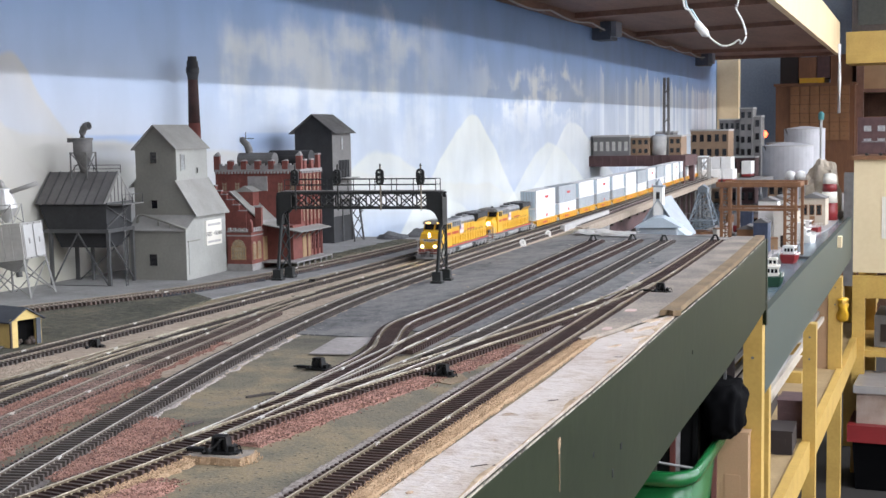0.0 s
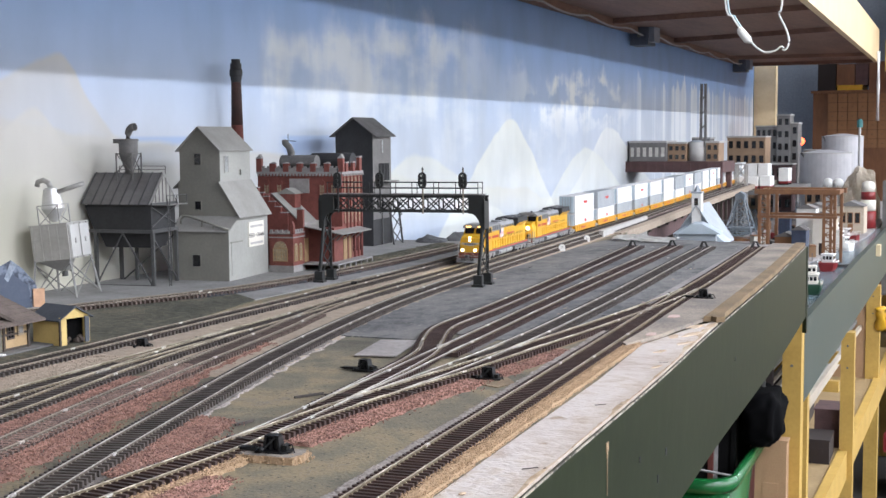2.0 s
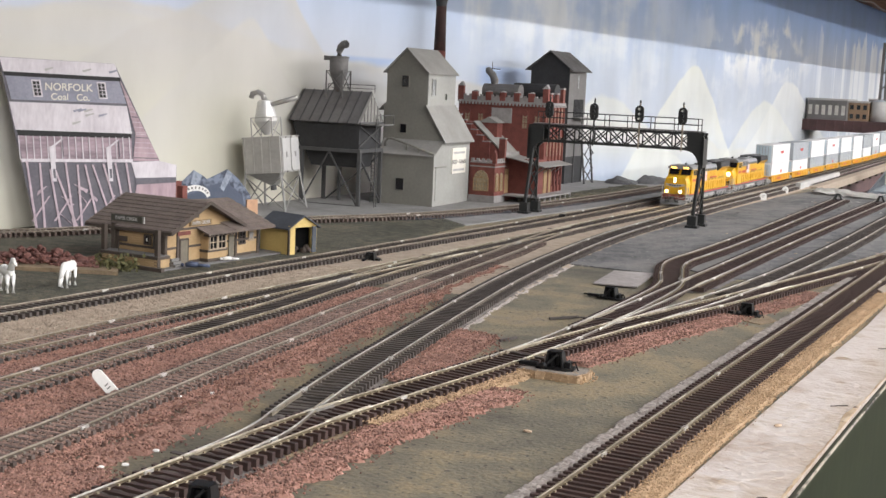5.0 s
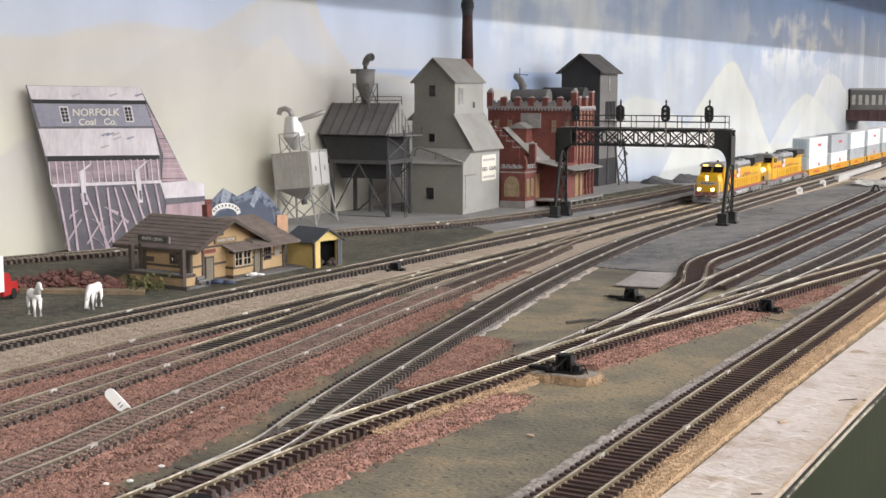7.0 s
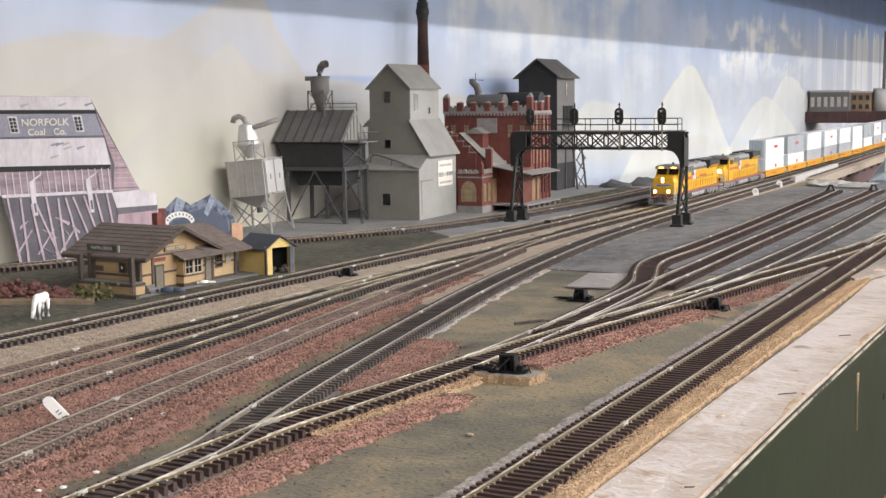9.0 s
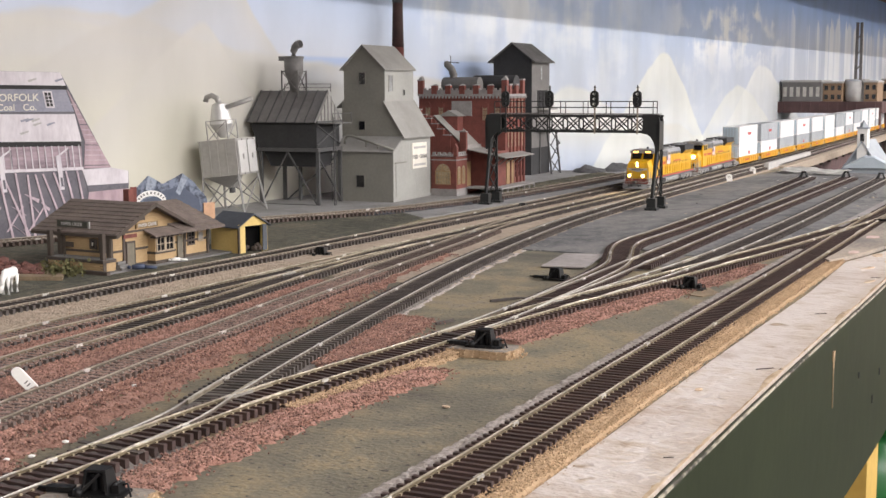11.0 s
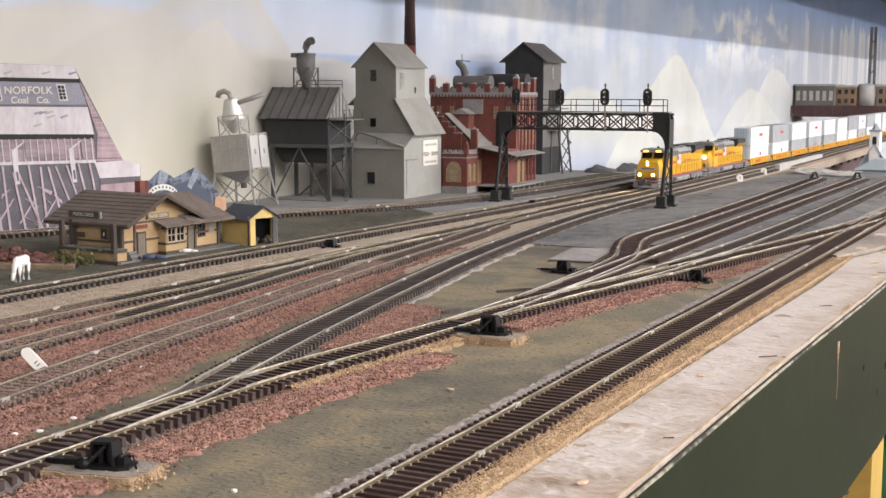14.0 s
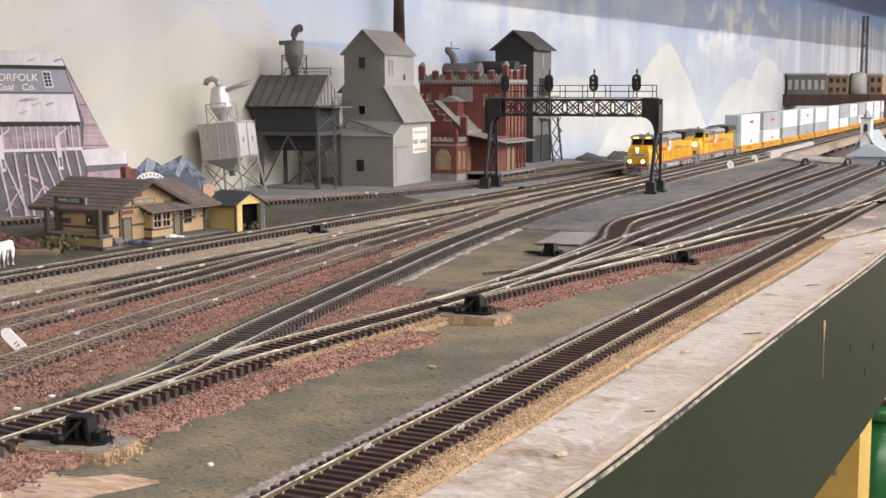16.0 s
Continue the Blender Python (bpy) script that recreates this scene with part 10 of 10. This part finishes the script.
for i in range(6):
    for j in range(2):
        window(t, 0.02 + i * 0.046, 0.045 + i * 0.046, 0.035 + j * 0.045, 0.055 + j * 0.045, pane="window_pane", frame="brick_dull", w=0.002)
# upper cupboard with yellow front at the room's right
cup = thing("yellow_cupboard", "yellow beam on posts with framed pictures standing on it", "beam frame", m=pose(-0.575, 6.8, 0.48))
part("beam", bbox(0, 1.2, 0, 0.3, 0.0, 0.155), "yellow_paint", cup, "yellow beam")
part("backing", bbox(0.06, 1.2, 0.1, 0.12, 0.155, 0.62), "carton", cup, "tan panel on the beam")
for x in (0.02, 0.32, 0.62):
    pic = part("picture", bbox(x, x + 0.27, 0.06, 0.08, 0.155, 0.52), "depot_trim", cup, "framed dark picture")
    part("picture_mat", bbox(x + 0.03, x + 0.20, 0.056, 0.06, 0.19, 0.49), "sign_olive", pic)
    part("picture_edge", bbox(x + 0.21, x + 0.26, 0.055, 0.06, 0.17, 0.50), "pale_yellow", pic)
for x in (0.45, 1.1):
    part("post", bbox(x, x + 0.07, 0.10, 0.17, -1.48, 0.0), "yellow_paint", cup)

# ---------------------------------------------------------------- benchwork under the tables


def post(x, y, z0, z1, w=0.032, label="yellow painted wooden leg under the table"):
    p = thing("table_leg", label, "table leg", "table legs", m=pose(x, y, 0))
    part("leg_board", bbox(-w / 2, w / 2, -w * 0.6, -w * 0.1, z0, z1), "yellow_paint", p)
    part("back_board", bbox(w / 2 - 0.016, w / 2 - 0.002, -w * 0.1, w * 0.75, z0, z1), "yellow_paint", p)
    for k in range(2):
        part("screw", tube(B(), [(0, -w * 0.6 - 0.001, z1 - 0.03 - 0.05 * k), (0, -w * 0.6, z1 - 0.03 - 0.05 * k)], 0.0025, 8), "steel_mid", p)
    return p


def face(y):
    return float(np.interp(y, [p[1] for p in FASCIA], [p[0] for p in FASCIA]))


post(-0.2575, 2.268, -1.0, -0.1145, 0.030)
post(-0.178, 1.085, -1.0, -0.1145, 0.034)
post(-0.145, -0.1, -1.0, -0.1145, 0.034)
for x, y, w in ((-0.268, 2.42, 0.026), (-0.2745, 3.12, 0.029), (-0.3185, 4.05, 0.038), (-0.368, 5.0, 0.038), (-0.40, 5.9, 0.038)):
    post(x, y, -1.0, LOW - 0.1255, w)
for y in (-0.1, 1.085, 2.27):
    post(-0.90, y, -1.0, -0.116, 0.034, "yellow painted wooden leg by the wall")
for y in (-0.1, 1.085, 2.22):
    solo("cross_bearer", bbox(-0.93, face(y) - 0.02, y - 0.015, y + 0.015, -0.116, -0.0205), "yellow_paint", "yellow bearer under the yard table", "bearer", kind="structure")
mat("shelf_ply", (0.36, 0.255, 0.125), 0.7, other=(0.26, 0.18, 0.085), scale=12, fine=110, bump=0.15)
# brown panel; its near-black tone also holds the shade under the table
sheet("end_panel", "dark_shelf", [(-0.92, 2.236), (-0.285, 2.236), (-0.285, 2.244), (-0.92, 2.244)], -0.5395, -0.117, "brown plywood panel under the table end, darkened for the shade there", "panel")
# shelf under both tables with a yellow edge rail
sheet("under_shelf", "shelf_ply", [(-0.95, -0.6), (-0.21, -0.6), (-0.27, 2.3), (-0.36, 6.2), (-1.1, 6.2)], -0.56, -0.54, "cream plywood shelf under the tables", "shelf")
rails = curve_points([(-0.20, -0.6), (-0.262, 2.25), (-0.30, 4.0), (-0.36, 6.1)], 0.1)
solo("shelf_rail", along(rails, [(-0.012, -0.60), (0.008, -0.60), (0.008, -0.535), (-0.012, -0.535)]), "yellow_paint", "yellow edge rail of the lower shelf", "shelf rail", kind="structure")


def rounded_ring(bm, hx, hy, r, z, cy=0.05):
    ring = []
    for sx, sy, a0 in ((1, 1, 0), (-1, 1, 90), (-1, -1, 180), (1, -1, 270)):
        for k in range(5):
            a = math.radians(a0 + k * 22.5)
            ring.append(bm.verts.new((sx * (hx - r) + r * math.cos(a), cy + sy * (hy - r) + r * math.sin(a), z)))
    return ring


def loft(bm, rings):
    for a, b in zip(rings, rings[1:]):
        for k in range(len(a)):
            bm.faces.new((a[k], a[(k + 1) % len(a)], b[(k + 1) % len(b)], b[k]))
    return bm


def tub():
    t = thing("green_tub", "green plastic tub full of picture frames under the table", "plastic tub", m=pose(-0.384, 2.048, -0.5395, 0, 0, 2))
    shell = B()
    rings = [rounded_ring(shell, hx, hy, r, z) for hx, hy, r, z in ((0.070, 0.135, 0.03, 0.0), (0.084, 0.150, 0.035, 0.205), (0.081, 0.147, 0.034, 0.205), (0.067, 0.132, 0.03, 0.006))]
    loft(shell, rings)
    shell.faces.new(rings[0][::-1])
    shell.faces.new(rings[3])
    part("shell", shell, "tub_green", t, "glossy green plastic body", True)
    rim = B()
    rings = [rounded_ring(rim, 0.083 + d, 0.149 + d, 0.036 + d, z) for d, z in ((0.0, 0.204), (0.010, 0.206), (0.013, 0.214), (0.011, 0.224), (0.003, 0.227), (-0.002, 0.222), (-0.002, 0.204))]
    loft(rim, rings)
    part("rim", rim, "tub_green", t, "thick rolled green rim", True)
    for k, (x, y, tilt) in enumerate(((-0.03, -0.05, -8), (0.0, 0.02, -12), (0.03, 0.08, -15), (0.0, 0.13, -10))):
        f = thing("picture_frame", "dark framed picture standing in the green tub", "picture frame", "framed pictures", m=pose(-0.375 + x * 0.6, 2.05 + y, -0.533, tilt, 0, 8))
        h = 0.30 + k * 0.012
        part("panel", bbox(-0.056, 0.056, -0.003, 0.003, 0.0, h), "bag_dark", f)
        for a, b, c, d in ((-0.062, -0.054, 0.0, h), (0.054, 0.062, 0.0, h), (-0.054, 0.054, h - 0.009, h)):
            part("moulding", bbox(a, b, -0.006, 0.006, c, d), "frame_red" if k % 2 == 0 else "bag_dark", f)
        part("picture", bbox(-0.035, 0.035, -0.0045, -0.003, 0.12, 0.27), "stone_trim" if k == 1 else "depot_trim", f)
    part("wire_handle", tube(B(), [(-0.088, -0.06, 0.216), (-0.04, -0.09, 0.232), (0.03, -0.085, 0.236), (0.088, -0.05, 0.220)], 0.0020, 8), "steel_mid", t, "thin wire handle", True)


mat("frame_red", (0.10, 0.022, 0.016), 0.5, other=(0.06, 0.015, 0.011), scale=40)
tub()
bag = B()
blob(bag, (0, 0, 0), 1.0, (1, 1, 1), 4)
for v in bag.verts:
    c = Vector([math.copysign(abs(q) ** 0.55, q) for q in v.co])
    v.co = Vector((c.x * 0.030, c.y * 0.055, c.z * 0.045)) + c * 0.008 * noise.noise(c * 2.2)
solo("black_bag", bag, "bag_black", "black plastic bag hanging under the table top", "plastic bag", m=pose(-0.287, 2.17, -0.262), smooth=True)
solo("bag_hook", beam(B(), (-0.287, 2.17, -0.222), (-0.287, 2.19, -0.0205), 0.004), "steel_dark", "dark wire hook holding the bag", "hook")
for x, y, w, d, h, key, lab in ((-0.283, 2.215, 0.05, 0.06, 0.225, "carton", "tan carton on the lower shelf"), (-0.38, 4.03, 0.11, 0.2, 0.21, "carton", "tan carton on the lower shelf"), (-0.322, 2.98, 0.055, 0.12, 0.05, "dark_shelf", "dark case on the lower shelf"), (-0.44, 3.25, 0.10, 0.25, 0.10, "dark_shelf", "dark cases on the lower shelf"), (-0.34, 1.45, 0.14, 0.2, 0.22, "dark_shelf", "dark box on the lower shelf"), (-0.322, 3.14, 0.055, 0.12, 0.085, "brick_dull", "dark red case on the lower shelf")):
    t = thing("carton", lab, "box", "shelf boxes", m=pose(x, y, -0.5395, 0, 0, 3))
    part("box_body", bbox(-w / 2, w / 2, 0, d, 0, h), key, t)
    part("lid_flap", bbox(-w / 2 - 0.002, w / 2 + 0.002, 0, d / 2, h, h + 0.003), key, t)
    part("label", bbox(-w / 4, w / 4, -0.001, 0, h * 0.4, h * 0.7), key, t)
for k in range(10):
    z = -0.389 + 0.017 * (k % 4)
    x = -0.328 - 0.014 * k
    solo("long_moulding", beam(B(), (x, 2.60 + 0.05 * k, z), (x - 0.03, 4.3, z), 0.009, 0.012), ("moulding_beige", "steel_mid", "pale_trim")[k % 3], "long pale wooden moulding stored under the table", "moulding", "stored mouldings")
for k in range(9):
    z = -0.4625 + 0.0175 * (k % 3)
    x = -0.366 - 0.015 * (k // 3) - 0.004 * (k % 3)
    solo("long_moulding", beam(B(), (x, 2.66 + 0.04 * (k * 5 % 7), z), (x - 0.03, 4.0, z), 0.013, 0.016), ("moulding_beige", "pale_trim", "silver_paint")[k * 2 % 3], "long pale wooden moulding stored under the table", "moulding", "stored mouldings")
for y in (2.75, 3.6, 4.2):
    solo("moulding_bearer", bbox(-0.494, -0.355, y - 0.012, y + 0.012, -0.50, -0.4705), "yellow_paint", "yellow bearer holding stored mouldings", "bearer", "moulding bearers")
    solo("moulding_bearer", bbox(-0.4945, -0.325, y - 0.012, y + 0.012, -0.424, -0.394), "yellow_paint", "yellow bearer holding stored mouldings", "bearer", "moulding bearers")
    solo("bearer_hanger", bbox(-0.52, -0.495, y - 0.0125, y + 0.0125, -0.505, LOW - 0.0205), "yellow_paint", "yellow hanger for the stored mouldings", "hanger", "bearer hangers")
# bins on the floor at the aisle's far side
t = thing("storage_tote", "black storage tote with a red lid", "storage tote", m=pose(-0.30, 4.40, -1.0))
part("body", prism(B(), [(0.01, 0.01, 0), (0.44, 0.01, 0), (0.45, 0, 0.16), (0, 0, 0.16)], (0, 0.30, 0)), "bag_black", t, "black tote body")
part("lid", bbox(-0.015, 0.465, -0.015, 0.315, 0.16, 0.215), "tote_red", t, "red lid")
part("latch", bbox(0.2, 0.25, -0.022, -0.015, 0.13, 0.19), "tote_red", t)
t = thing("clear_bin", "clear plastic bin with cream contents on the red tote", "plastic bin", m=pose(-0.29, 4.42, -0.7845))
part("body", bbox(0, 0.42, 0, 0.26, 0, 0.10), "bin_cream", t, "cream filled body")
part("lid", bbox(-0.01, 0.43, -0.01, 0.27, 0.10, 0.125), "lid_clear", t, "milky lid")
t = thing("grey_case", "grey equipment case on the cabinet shelf", "equipment case", m=pose(-0.26, 4.70, -0.5795))
part("body", bbox(0, 0.16, 0, 0.25, 0, 0.11), "steel_mid", t)
part("front", bbox(0.02, 0.14, -0.004, 0, 0.02, 0.08), "dark_shelf", t)

solo("edge_block", bbox(-0.010, 0.012, -0.02, 0.02, -0.020, 0.012, m=pose(-0.306, 3.96, -0.150, 0, 0, 2)), "cream_panel", "small cream block fixed on the harbour board's top edge", "block")
solo("yellow_rag", tube(B(), [(-0.298, 4.03, -0.325), (-0.297, 4.03, -0.33), (-0.296, 4.03, -0.345), (-0.297, 4.03, -0.372), (-0.298, 4.03, -0.39), (-0.298, 4.03, -0.396)], [0.010, 0.017, 0.018, 0.018, 0.016, 0.010], 14), "loco_yellow", "bright yellow rag tied to a table leg", "rag", smooth=True)
